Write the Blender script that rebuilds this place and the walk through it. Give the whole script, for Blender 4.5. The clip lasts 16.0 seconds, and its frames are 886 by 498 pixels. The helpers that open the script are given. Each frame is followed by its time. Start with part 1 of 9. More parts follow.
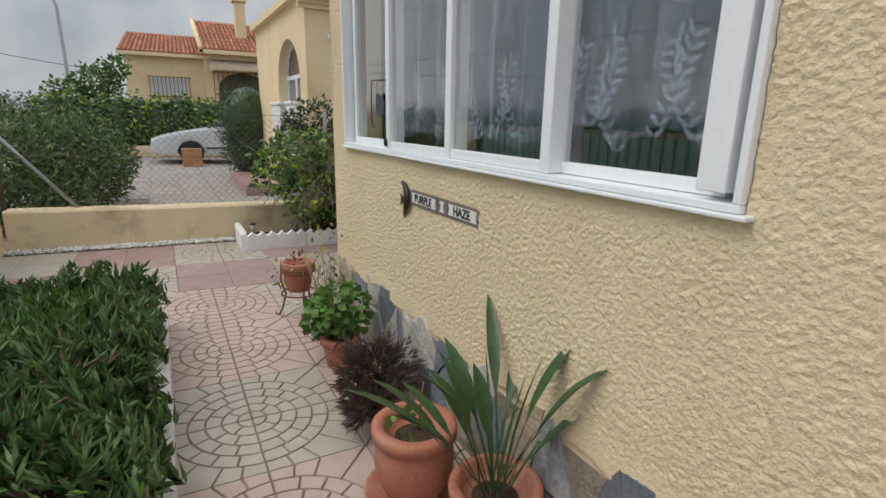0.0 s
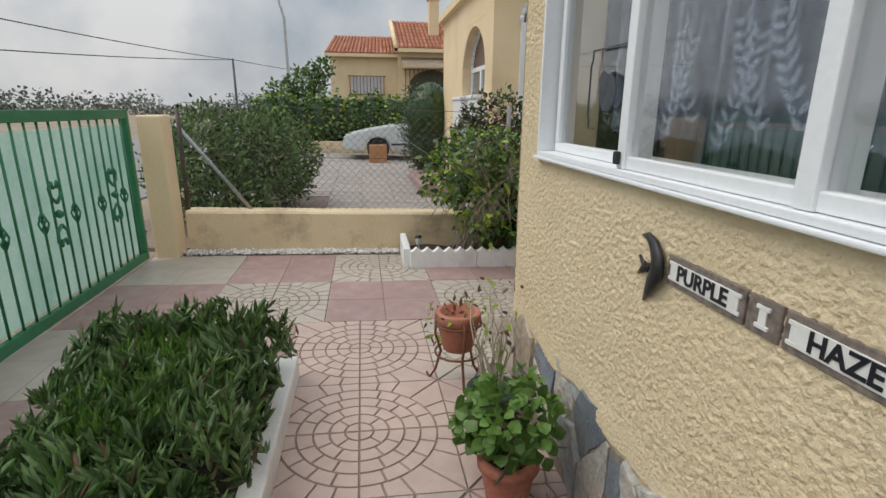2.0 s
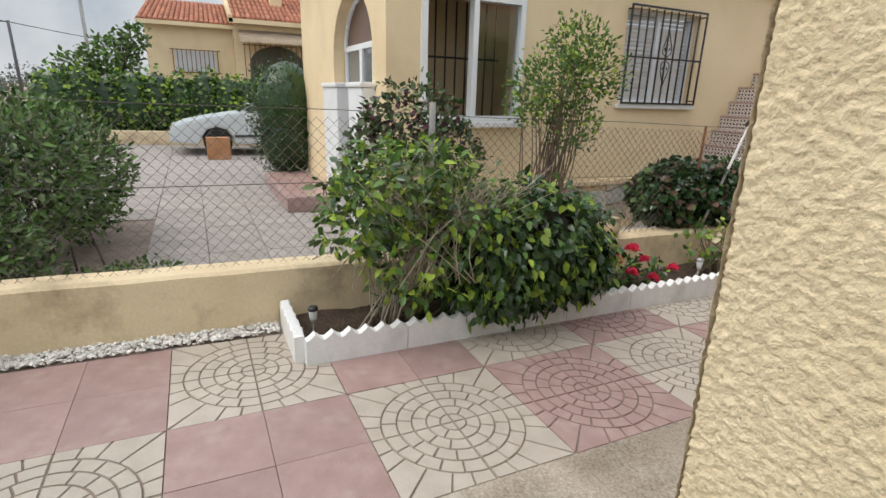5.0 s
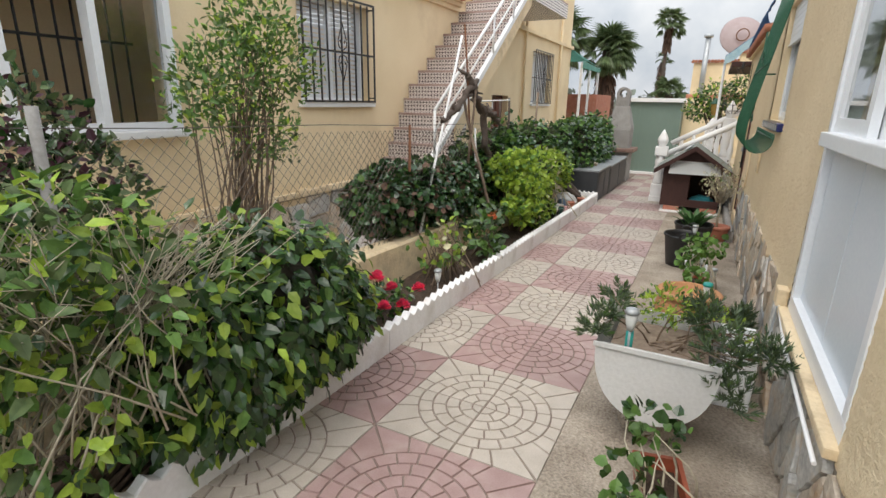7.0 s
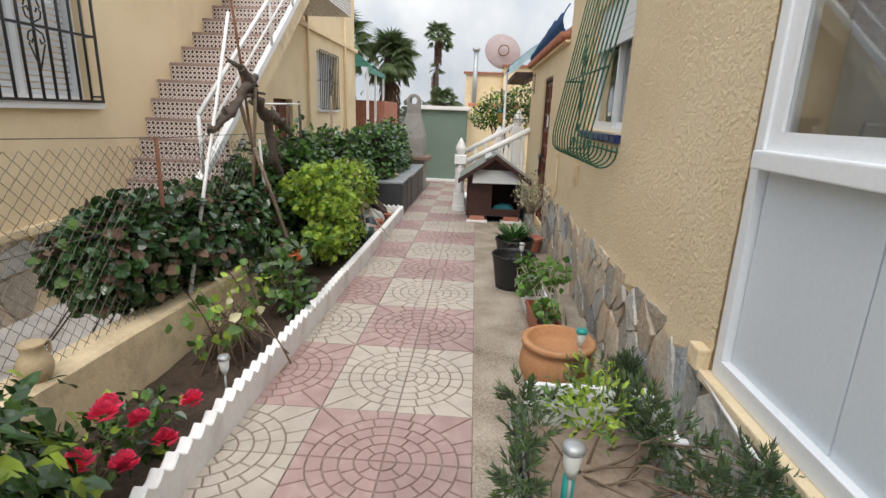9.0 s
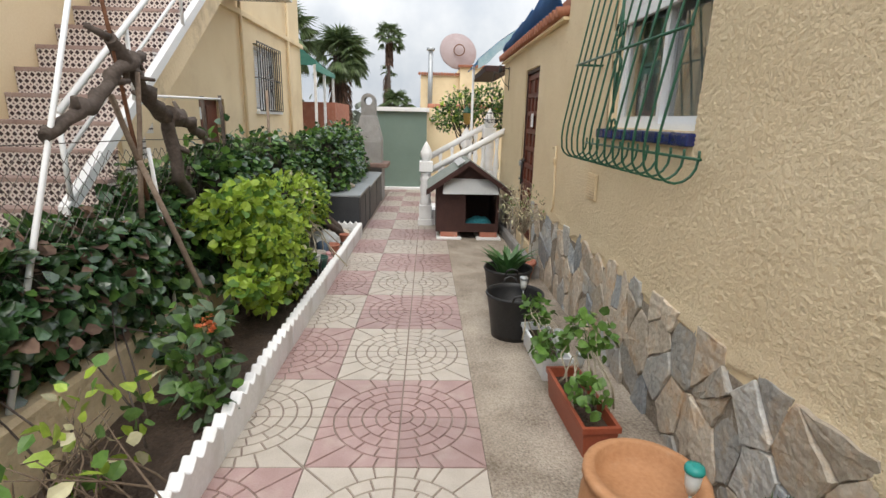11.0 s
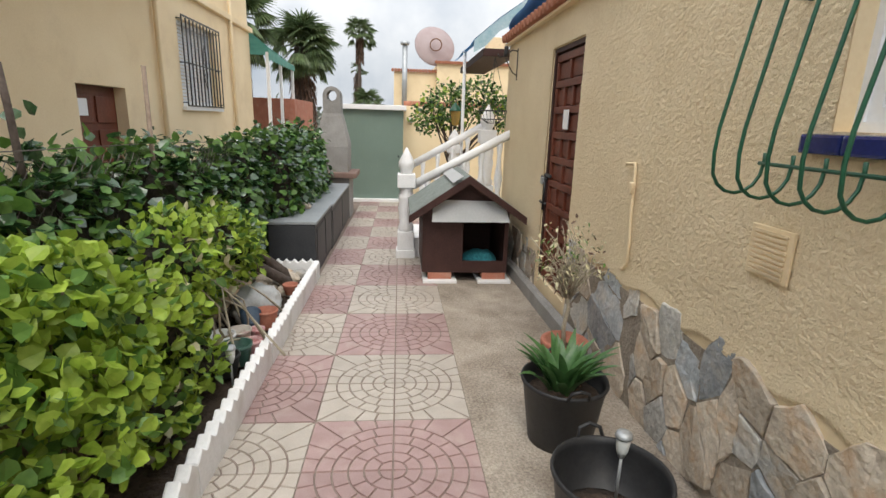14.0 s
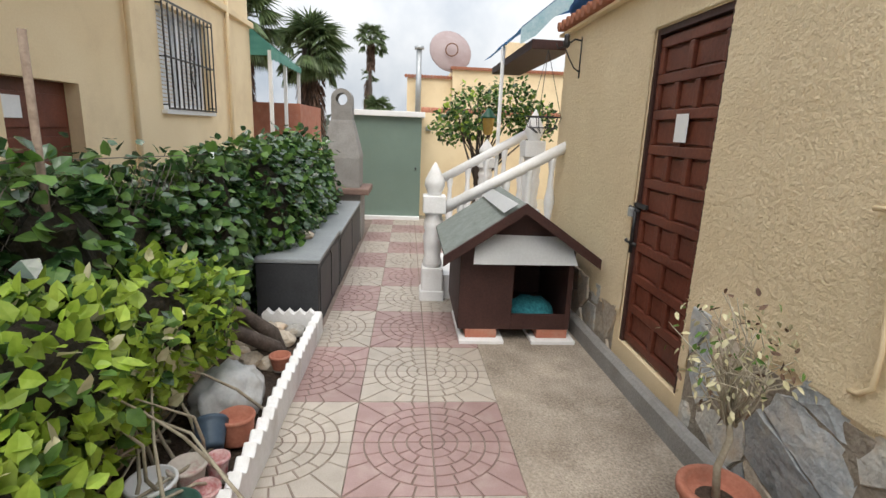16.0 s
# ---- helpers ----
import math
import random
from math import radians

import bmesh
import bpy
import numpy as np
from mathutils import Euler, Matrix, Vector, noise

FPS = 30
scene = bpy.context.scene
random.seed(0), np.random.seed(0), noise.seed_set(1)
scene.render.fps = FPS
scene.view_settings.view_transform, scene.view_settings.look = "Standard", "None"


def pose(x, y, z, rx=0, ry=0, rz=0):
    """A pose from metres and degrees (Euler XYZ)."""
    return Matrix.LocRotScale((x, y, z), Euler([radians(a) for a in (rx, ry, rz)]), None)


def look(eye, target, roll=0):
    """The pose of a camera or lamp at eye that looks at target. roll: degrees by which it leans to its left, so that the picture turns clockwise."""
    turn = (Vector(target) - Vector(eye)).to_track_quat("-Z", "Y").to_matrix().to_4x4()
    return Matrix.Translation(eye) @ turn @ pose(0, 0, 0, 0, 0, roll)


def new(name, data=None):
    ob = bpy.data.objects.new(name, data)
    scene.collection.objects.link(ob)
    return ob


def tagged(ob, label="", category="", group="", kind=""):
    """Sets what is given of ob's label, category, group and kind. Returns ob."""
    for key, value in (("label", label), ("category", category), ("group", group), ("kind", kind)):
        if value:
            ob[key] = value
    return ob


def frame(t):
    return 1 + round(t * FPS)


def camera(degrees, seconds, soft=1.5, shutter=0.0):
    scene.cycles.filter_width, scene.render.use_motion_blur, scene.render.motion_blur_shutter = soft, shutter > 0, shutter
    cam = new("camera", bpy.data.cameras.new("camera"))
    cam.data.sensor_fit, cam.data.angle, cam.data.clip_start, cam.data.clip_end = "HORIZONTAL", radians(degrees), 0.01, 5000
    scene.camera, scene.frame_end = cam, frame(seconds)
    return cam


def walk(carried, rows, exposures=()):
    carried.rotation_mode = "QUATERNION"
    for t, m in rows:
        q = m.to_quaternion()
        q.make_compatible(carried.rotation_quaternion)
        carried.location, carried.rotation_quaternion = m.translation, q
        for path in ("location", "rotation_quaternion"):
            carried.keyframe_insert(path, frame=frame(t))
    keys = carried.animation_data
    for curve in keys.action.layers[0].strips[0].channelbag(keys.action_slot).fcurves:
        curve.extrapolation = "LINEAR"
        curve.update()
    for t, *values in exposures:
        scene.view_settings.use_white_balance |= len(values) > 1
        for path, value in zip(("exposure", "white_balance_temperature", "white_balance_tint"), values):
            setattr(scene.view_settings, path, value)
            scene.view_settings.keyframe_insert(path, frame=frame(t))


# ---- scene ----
# ------------------------------------------------------------ camera and walk
cam = camera(82.5, 16.0)
PATH = [
    (0, (0.395, 0.607, 1.439), (1.332, 2.3, 0.934), 1.1),
    (0.5, (0.478, 0.83, 1.456), (1.222, 2.614, 0.943), 0.6),
    (1, (0.573, 1.096, 1.428), (1.135, 2.941, 0.9), 0.6),
    (1.5, (0.663, 1.369, 1.439), (1.08, 3.25, 0.906), 0.6),
    (2, (0.686, 1.669, 1.436), (0.986, 3.573, 0.905), 0.4),
    (2.5, (0.688, 1.971, 1.442), (0.919, 3.888, 0.92), 0.7),
    (3, (0.718, 2.324, 1.445), (0.969, 4.236, 0.916), 0.8),
    (3.2, (0.701, 2.438, 1.449), (0.994, 4.343, 0.915), 0.9),
    (5.3, (0.64, 3.582, 1.537), (1.625, 5.224, 0.959), 1.6),
    (5.5, (0.647, 3.704, 1.538), (1.741, 5.281, 0.976), 1.4),
    (6, (0.751, 3.983, 1.546), (2.104, 5.348, 0.992), 1.3),
    (6.5, (0.92, 4.199, 1.539), (2.472, 5.336, 0.993), 0.9),
    (7, (1.08, 4.377, 1.528), (2.79, 5.247, 0.965), 1.1),
    (7.5, (1.265, 4.57, 1.523), (3.087, 5.176, 0.962), 1.1),
    (8, (1.508, 4.671, 1.51), (3.388, 5.056, 0.946), 1.7),
    (8.5, (1.792, 4.751, 1.529), (3.702, 4.985, 0.984), 2.0),
    (9, (2.086, 4.862, 1.51), (4.015, 4.966, 0.991), 2.1),
    (9.2, (2.206, 4.913, 1.514), (4.14, 4.977, 1.009), 2.1),
    (11.5, (3.609, 5.088, 1.439), (5.544, 5.013, 0.94), 1.5),
    (12, (3.932, 5.082, 1.46), (5.87, 5.002, 0.972), 1.7),
    (12.5, (4.273, 5.133, 1.439), (6.209, 5.015, 0.949), 1.8),
    (13, (4.622, 5.165, 1.434), (6.553, 5.019, 0.935), 2.0),
    (13.5, (4.954, 5.168, 1.436), (6.885, 5.022, 0.934), 2.0),
    (14, (5.267, 5.184, 1.416), (7.198, 5.009, 0.924), 1.8),
    (14.5, (5.588, 5.231, 1.414), (7.519, 5.04, 0.931), 1.6),
    (15, (5.914, 5.247, 1.398), (7.847, 5.095, 0.908), 1.6),
    (15.5, (6.237, 5.281, 1.399), (8.173, 5.15, 0.915), 1.8),
    (16, (6.56, 5.354, 1.398), (8.5, 5.207, 0.938), 2.3),
]
walk(cam, [(t, look(eye, aim, roll)) for t, eye, aim, roll in PATH],
     exposures=[(0, 0.20), (3.2, 0.36), (5.5, 0.68), (7, 0.80), (8, 0.76), (12, 0.86), (16, 0.87)])

# ------------------------------------------------------------ world and light
SUN_UP, SUN_TURN = radians(58), radians(276)
world = bpy.data.worlds.new("overcast_sky")
scene.world = world
world.use_nodes = True
wn, wl = world.node_tree.nodes, world.node_tree.links
wn.clear()
w_out = wn.new("ShaderNodeOutputWorld")
w_bg = wn.new("ShaderNodeBackground")
w_sky = wn.new("ShaderNodeTexSky")
w_sky.sky_type = "NISHITA"
w_sky.sun_disc = False
w_sky.sun_elevation, w_sky.sun_rotation = SUN_UP, SUN_TURN
w_sky.dust_density, w_sky.air_density = 4.0, 1.2
w_noise = wn.new("ShaderNodeTexNoise")
w_noise.inputs["Scale"].default_value = 2.6
w_noise.inputs["Detail"].default_value = 7.0
w_noise.inputs["Roughness"].default_value = 0.55
w_ramp = wn.new("ShaderNodeValToRGB")
w_ramp.color_ramp.elements[0].position, w_ramp.color_ramp.elements[0].color = 0.36, (4.3, 4.9, 5.7, 1)
w_ramp.color_ramp.elements[1].position, w_ramp.color_ramp.elements[1].color = 0.64, (9.2, 9.2, 9.2, 1)
w_mix = wn.new("ShaderNodeMix")
w_mix.data_type = "RGBA"
w_mix.inputs["Factor"].default_value = 0.88
wl.new(w_noise.outputs["Fac"], w_ramp.inputs["Fac"])
wl.new(w_sky.outputs["Color"], w_mix.inputs["A"])
wl.new(w_ramp.outputs["Color"], w_mix.inputs["B"])
# an overcast dome is dimmer towards the horizon than overhead
w_co, w_sep = wn.new("ShaderNodeTexCoord"), wn.new("ShaderNodeSeparateXYZ")
w_fall, w_dim = wn.new("ShaderNodeMapRange"), wn.new("ShaderNodeVectorMath")
w_fall.interpolation_type = "SMOOTHSTEP"
w_fall.inputs["From Min"].default_value, w_fall.inputs["From Max"].default_value = 0.05, 0.75
w_fall.inputs["To Min"].default_value, w_fall.inputs["To Max"].default_value = 0.66, 1.22
w_dim.operation = "SCALE"
wl.new(w_co.outputs["Generated"], w_sep.inputs[0])
wl.new(w_sep.outputs["Z"], w_fall.inputs["Value"])
wl.new(w_mix.outputs["Result"], w_dim.inputs[0])
wl.new(w_fall.outputs["Result"], w_dim.inputs["Scale"])
wl.new(w_dim.outputs["Vector"], w_bg.inputs["Color"])
w_bg.inputs["Strength"].default_value = 0.10
wl.new(w_bg.outputs["Background"], w_out.inputs["Surface"])

sun = new("sun", bpy.data.lights.new("sun", "SUN"))
sun.data.energy, sun.data.angle, sun.data.color = 1.15, radians(40), (1.0, 0.95, 0.87)
toward = Vector((math.sin(SUN_TURN) * math.cos(SUN_UP), math.cos(SUN_TURN) * math.cos(SUN_UP), math.sin(SUN_UP)))
sun.matrix_world = look(toward * 30, (0, 0, 0))

# ------------------------------------------------------------ materials
def material(name, colours, scale=6.0, rough=0.8, metal=0.0, bump=0.0, bump_scale=40.0, fine=60.0, vary=0.0, island=0.0, stain=None, stain_amount=0.0,
             stain_scale=1.3, bump_depth=0.01, voronoi=False, spec=0.4, glow=None, through_light=0.0):
    """A procedural surface: large patches between two colours, fine grain, stains, relief, and a little change from piece to piece."""
    m = bpy.data.materials.new(name)
    m.use_nodes = True
    n, l = m.node_tree.nodes, m.node_tree.links
    b = n["Principled BSDF"]
    b.inputs["Roughness"].default_value, b.inputs["Metallic"].default_value = rough, metal
    b.inputs["Specular IOR Level"].default_value = spec
    co = n.new("ShaderNodeTexCoord")
    big, small = n.new("ShaderNodeTexNoise"), n.new("ShaderNodeTexNoise")
    for node, s, d in ((big, scale, 5), (small, fine, 3)):
        node.inputs["Scale"].default_value, node.inputs["Detail"].default_value = s, d
        l.new(co.outputs["Object"], node.inputs["Vector"])
    ramp = n.new("ShaderNodeValToRGB")
    e = ramp.color_ramp.elements
    e[0].position, e[1].position = 0.32, 0.68
    e[0].color, e[1].color = (*colours[0], 1), (*colours[1], 1)
    add = n.new("ShaderNodeMath")
    add.operation = "MULTIPLY_ADD"
    add.inputs[1].default_value = 0.45
    l.new(small.outputs["Fac"], add.inputs[0])
    half = n.new("ShaderNodeMath")
    half.operation = "MULTIPLY"
    half.inputs[1].default_value = 0.55
    l.new(big.outputs["Fac"], half.inputs[0])
    l.new(half.outputs[0], add.inputs[2])
    l.new(add.outputs[0], ramp.inputs["Fac"])
    colour = ramp.outputs["Color"]
    if stain:
        sn = n.new("ShaderNodeTexNoise")
        sn.inputs["Scale"].default_value, sn.inputs["Detail"].default_value, sn.inputs["Roughness"].default_value = stain_scale, 8, 0.65
        l.new(co.outputs["Object"], sn.inputs["Vector"])
        sr = n.new("ShaderNodeMapRange")
        sr.inputs["From Min"].default_value, sr.inputs["From Max"].default_value, sr.inputs["To Max"].default_value = 0.5, 0.72, stain_amount
        l.new(sn.outputs["Fac"], sr.inputs["Value"])
        mx = n.new("ShaderNodeMix")
        mx.data_type = "RGBA"
        mx.inputs["B"].default_value = (*stain, 1)
        l.new(sr.outputs["Result"], mx.inputs["Factor"])
        l.new(colour, mx.inputs["A"])
        colour = mx.outputs["Result"]
    if vary or island:
        hs = n.new("ShaderNodeHueSaturation")
        if vary:
            src = n.new("ShaderNodeObjectInfo").outputs["Random"]
        else:
            src = n.new("ShaderNodeNewGeometry").outputs["Random Per Island"]
        mr = n.new("ShaderNodeMapRange")
        amount = vary or island
        mr.inputs["To Min"].default_value, mr.inputs["To Max"].default_value = 1 - amount, 1 + amount
        l.new(src, mr.inputs["Value"])
        l.new(mr.outputs["Result"], hs.inputs["Value"])
        l.new(colour, hs.inputs["Color"])
        colour = hs.outputs["Color"]
    l.new(colour, b.inputs["Base Color"])
    if bump:
        if voronoi:
            bn = n.new("ShaderNodeTexVoronoi")
            bn.inputs["Scale"].default_value = bump_scale
            height = bn.outputs["Distance"]
        else:
            bn = n.new("ShaderNodeTexNoise")
            bn.inputs["Scale"].default_value, bn.inputs["Detail"].default_value = bump_scale, 4
            height = bn.outputs["Fac"]
        l.new(co.outputs["Object"], bn.inputs["Vector"])
        bp = n.new("ShaderNodeBump")
        bp.inputs["Strength"].default_value, bp.inputs["Distance"].default_value = bump, bump_depth
        l.new(height, bp.inputs["Height"])
        l.new(bp.outputs["Normal"], b.inputs["Normal"])
    if through_light:
        tr = n.new("ShaderNodeBsdfTranslucent")
        ms = n.new("ShaderNodeMixShader")
        ms.inputs["Fac"].default_value = through_light
        l.new(colour, tr.inputs["Color"])
        l.new(b.outputs["BSDF"], ms.inputs[1])
        l.new(tr.outputs["BSDF"], ms.inputs[2])
        l.new(ms.outputs["Shader"], n["Material Output"].inputs["Surface"])
    return m


def glass_material(name, tint, rough=0.02):
    m = bpy.data.materials.new(name)
    m.use_nodes = True
    b = m.node_tree.nodes["Principled BSDF"]
    b.inputs["Base Color"].default_value = (*tint, 1)
    b.inputs["Roughness"].default_value = rough
    b.inputs["Transmission Weight"].default_value = 1.0
    b.inputs["IOR"].default_value = 1.75
    return m


CREAM = material("cream_stucco", ((0.735, 0.595, 0.385), (0.815, 0.68, 0.465)), 2.2, 0.9, bump=0.75, bump_scale=105, stain=(0.66, 0.52, 0.33), stain_amount=0.45, bump_depth=0.009)
CREAM_FLAT = material("cream_smooth_render", ((0.76, 0.60, 0.37), (0.84, 0.69, 0.46)), 1.6, 0.9, bump=0.2, bump_scale=50, stain=(0.6, 0.45, 0.27), stain_amount=0.5, bump_depth=0.004)
CREAM_DIRTY = material("stained_cream_render", ((0.70, 0.55, 0.35), (0.82, 0.68, 0.46)), 2.5, 0.92, bump=0.6, bump_scale=40, stain=(0.36, 0.27, 0.17), stain_amount=0.85, stain_scale=3.0)
WHITE_PAINT = material("white_paint", ((0.76, 0.77, 0.78), (0.85, 0.85, 0.85)), 3, 0.55, stain=(0.6, 0.6, 0.58), stain_amount=0.35)
WHITE_KERB = material("white_painted_concrete", ((0.74, 0.74, 0.74), (0.86, 0.86, 0.86)), 5, 0.75, bump=0.25, bump_scale=60, stain=(0.5, 0.47, 0.42), stain_amount=0.45, stain_scale=3)
WHITE_PVC = material("white_aluminium", ((0.78, 0.8, 0.83), (0.86, 0.88, 0.9)), 2, 0.3, spec=0.5)
TILE_WHITE = material("cream_terrazzo_tile", ((0.37, 0.325, 0.275), (0.51, 0.455, 0.395)), 9, 0.42, bump=0.15, bump_scale=160, fine=170, vary=0.07, stain=(0.37, 0.32, 0.26), stain_amount=0.7, stain_scale=4, bump_depth=0.003)
TILE_PINK = material("dusty_pink_terrazzo_tile", ((0.285, 0.185, 0.17), (0.40, 0.275, 0.26)), 9, 0.42, bump=0.15, bump_scale=160, fine=170, vary=0.09, stain=(0.48, 0.40, 0.35), stain_amount=0.6, stain_scale=3.5, bump_depth=0.003)
TILE_ROSE = material("faded_rose_tile", ((0.42, 0.32, 0.275), (0.55, 0.43, 0.38)), 9, 0.62, bump=0.15, bump_scale=160, fine=170, vary=0.06, stain=(0.45, 0.33, 0.28), stain_amount=0.5, stain_scale=3.5, bump_depth=0.003)
GROUT = material("dirty_grout", ((0.17, 0.13, 0.11), (0.32, 0.255, 0.215)), 7, 0.95)
CONCRETE = material("pebbly_concrete", ((0.15, 0.12, 0.09), (0.52, 0.45, 0.37)), 3, 0.92, bump=0.9, bump_scale=85, fine=75, stain=(0.28, 0.22, 0.17), stain_amount=0.5, voronoi=True, bump_depth=0.006)
CONCRETE_GREY = material("grey_concrete", ((0.21, 0.20, 0.19), (0.34, 0.33, 0.315)), 5, 0.9, bump=0.4, bump_scale=70, stain=(0.2, 0.19, 0.18), stain_amount=0.5)
SOIL = material("dark_soil", ((0.035, 0.025, 0.018), (0.10, 0.068, 0.048)), 8, 1.0, bump=0.9, bump_scale=45, bump_depth=0.03)
EARTH = material("dry_earth", ((0.22, 0.18, 0.13), (0.36, 0.30, 0.22)), 0.4, 1.0, bump=0.6, bump_scale=12, stain=(0.12, 0.14, 0.06), stain_amount=0.8, stain_scale=0.5)
YARD_TILE = material("pale_yard_tile", ((0.23, 0.205, 0.19), (0.40, 0.365, 0.34)), 4, 0.8, bump=0.7, bump_scale=22, vary=0.07, stain=(0.36, 0.32, 0.28), stain_amount=0.5)
STONE = material("grey_slate_facing", ((0.31, 0.30, 0.28), (0.62, 0.60, 0.55)), 7, 0.7, bump=0.9, bump_scale=26, fine=45, vary=0.3, stain=(0.44, 0.31, 0.18), stain_amount=0.8, stain_scale=7, bump_depth=0.015)
STONE_DARK = material("dark_blue_slate", ((0.10, 0.12, 0.15), (0.24, 0.27, 0.31)), 5, 0.6, bump=0.6, bump_scale=22, fine=70, vary=0.3, stain=(0.3, 0.25, 0.18), stain_amount=0.4, stain_scale=5)
STONE_TAN = material("tan_stone_facing", ((0.37, 0.31, 0.245), (0.66, 0.58, 0.47)), 7, 0.75, bump=0.9, bump_scale=26, fine=45, vary=0.25, stain=(0.42, 0.235, 0.10), stain_amount=0.8, stain_scale=7, bump_depth=0.015)
STONE_BLUE = material("blue_grey_slate_facing", ((0.24, 0.26, 0.275), (0.48, 0.50, 0.51)), 7, 0.65, bump=0.9, bump_scale=26, fine=45, vary=0.25, stain=(0.50, 0.46, 0.40), stain_amount=0.8, stain_scale=7, bump_depth=0.015)
MORTAR = material("stone_mortar", ((0.20, 0.165, 0.13), (0.38, 0.33, 0.27)), 14, 0.95, bump=0.9, bump_scale=60)
ROOF_TILE = material("red_clay_roof", ((0.32, 0.12, 0.07), (0.46, 0.20, 0.12)), 5, 0.85, island=0.2, bump=0.3, bump_scale=30)
TERRACOTTA = material("terracotta", ((0.34, 0.12, 0.075), (0.48, 0.20, 0.135)), 6, 0.8, bump=0.25, bump_scale=40, stain=(0.45, 0.36, 0.28), stain_amount=0.4, stain_scale=5)
TERRA_LIGHT = material("light_terracotta", ((0.38, 0.18, 0.08), (0.50, 0.26, 0.13)), 6, 0.8, bump=0.25, bump_scale=40, stain=(0.55, 0.42, 0.3), stain_amount=0.4, stain_scale=5)
GREEN_IRON = material("green_painted_iron", ((0.008, 0.06, 0.032), (0.02, 0.115, 0.058)), 6, 0.4, spec=0.5, bump=0.1)
GATE_GREEN = material("bright_green_gate_paint", ((0.018, 0.15, 0.065), (0.035, 0.22, 0.105)), 6, 0.35, spec=0.5, bump=0.1)
BLACK_IRON = material("black_painted_iron", ((0.012, 0.012, 0.014), (0.03, 0.028, 0.028)), 8, 0.45, spec=0.5)
WIRE = material("weathered_wire", ((0.06, 0.05, 0.045), (0.15, 0.125, 0.105)), 5, 0.6, metal=0.3)
GALVANISED = material("galvanised_steel", ((0.36, 0.38, 0.39), (0.5, 0.52, 0.53)), 6, 0.5, metal=0.6)
RUST = material("rusty_steel", ((0.12, 0.055, 0.03), (0.24, 0.11, 0.06)), 12, 0.9, bump=0.3)
GREEN_SHEET = material("grey_green_sheet", ((0.15, 0.21, 0.18), (0.19, 0.26, 0.22)), 1.5, 0.55, stain=(0.12, 0.16, 0.14), stain_amount=0.5)
DOOR_WOOD = material("red_brown_door_wood", ((0.10, 0.026, 0.014), (0.19, 0.055, 0.03)), 4, 0.5, bump=0.25, bump_scale=30, stain=(0.06, 0.018, 0.012), stain_amount=0.6)
DARK_WOOD = material("dark_brown_painted_wood", ((0.035, 0.014, 0.012), (0.065, 0.027, 0.022)), 6, 0.6, bump=0.3, bump_scale=30)
BARK = material("grey_brown_bark", ((0.055, 0.042, 0.034), (0.135, 0.105, 0.088)), 14, 0.95, bump=0.8, bump_scale=35)
OLD_WOOD = material("old_stick_wood", ((0.16, 0.11, 0.08), (0.32, 0.25, 0.19)), 14, 0.9, bump=0.4)
GREY_BOX = material("dark_grey_resin", ((0.03, 0.032, 0.036), (0.055, 0.058, 0.063)), 4, 0.55, bump=0.15, stain=(0.11, 0.11, 0.11), stain_amount=0.3)
GREY_LID = material("grey_worktop", ((0.22, 0.24, 0.25), (0.31, 0.33, 0.34)), 4, 0.5, bump=0.15, bump_scale=60)
BLACK_PLASTIC = material("black_plastic", ((0.012, 0.012, 0.013), (0.028, 0.028, 0.029)), 8, 0.5, stain=(0.08, 0.07, 0.06), stain_amount=0.35, stain_scale=5)
BLUE_TILE = material("cobalt_glazed_tile", ((0.008, 0.014, 0.075), (0.016, 0.028, 0.15)), 5, 0.15, spec=0.6, vary=0.15)
# near-black colour stands in for interiors that get no light
DARK = material("unlit_interior_shade", ((0.02, 0.02, 0.022), (0.04, 0.04, 0.045)), 2, 0.9)
CAR_PAINT = material("pale_silver_car_paint", ((0.60, 0.66, 0.69), (0.68, 0.73, 0.76)), 2, 0.3, metal=0.1, spec=0.6)
RUBBER = material("tyre_rubber", ((0.015, 0.015, 0.015), (0.03, 0.03, 0.03)), 10, 0.85)
GLASS = glass_material("window_glass", (0.9, 0.93, 0.94))

# ------------------------------------------------------------ helpers for building
def gz(x):
    """Height of the sloping yard at x."""
    return -0.027 * (min(max(x, -2.0), 17.0) - 4.0)


SLOPE = math.degrees(math.atan(0.027))


def mesh_object(name, bm, mats, parent=None, label="", smooth=False):
    me = bpy.data.meshes.new(name)
    bm.normal_update()
    bm.to_mesh(me)
    bm.free()
    for m in mats if isinstance(mats, (list, tuple)) else [mats]:
        me.materials.append(m)
    if smooth:
        for p in me.polygons:
            p.use_smooth = True
    ob = new(name, me)
    ob.parent = parent
    if label:
        tagged(ob, label)
    return ob


def part(name, bm, mat, parent, label="", smooth=False):
    return mesh_object(name, bm, mat, parent, label, smooth)


def data_part(name, verts, faces, mat, parent=None, smooth=False, label="", slots=None):
    me = bpy.data.meshes.new(name)
    me.from_pydata(verts, [], faces)
    for m in mat if isinstance(mat, (list, tuple)) else [mat]:
        me.materials.append(m)
    if slots is not None:
        me.polygons.foreach_set("material_index", slots)
    if smooth:
        me.polygons.foreach_set("use_smooth", [True] * len(me.polygons))
    me.update()
    ob = new(name, me)
    ob.parent = parent
    if label:
        tagged(ob, label)
    return ob


def thing(name, at, label, category, group="", turn=0.0, kind=""):
    ob = new(name)
    ob.empty_display_size = 0.1
    ob.matrix_basis = pose(*at, 0, 0, turn)
    return tagged(ob, label, category, group, kind)


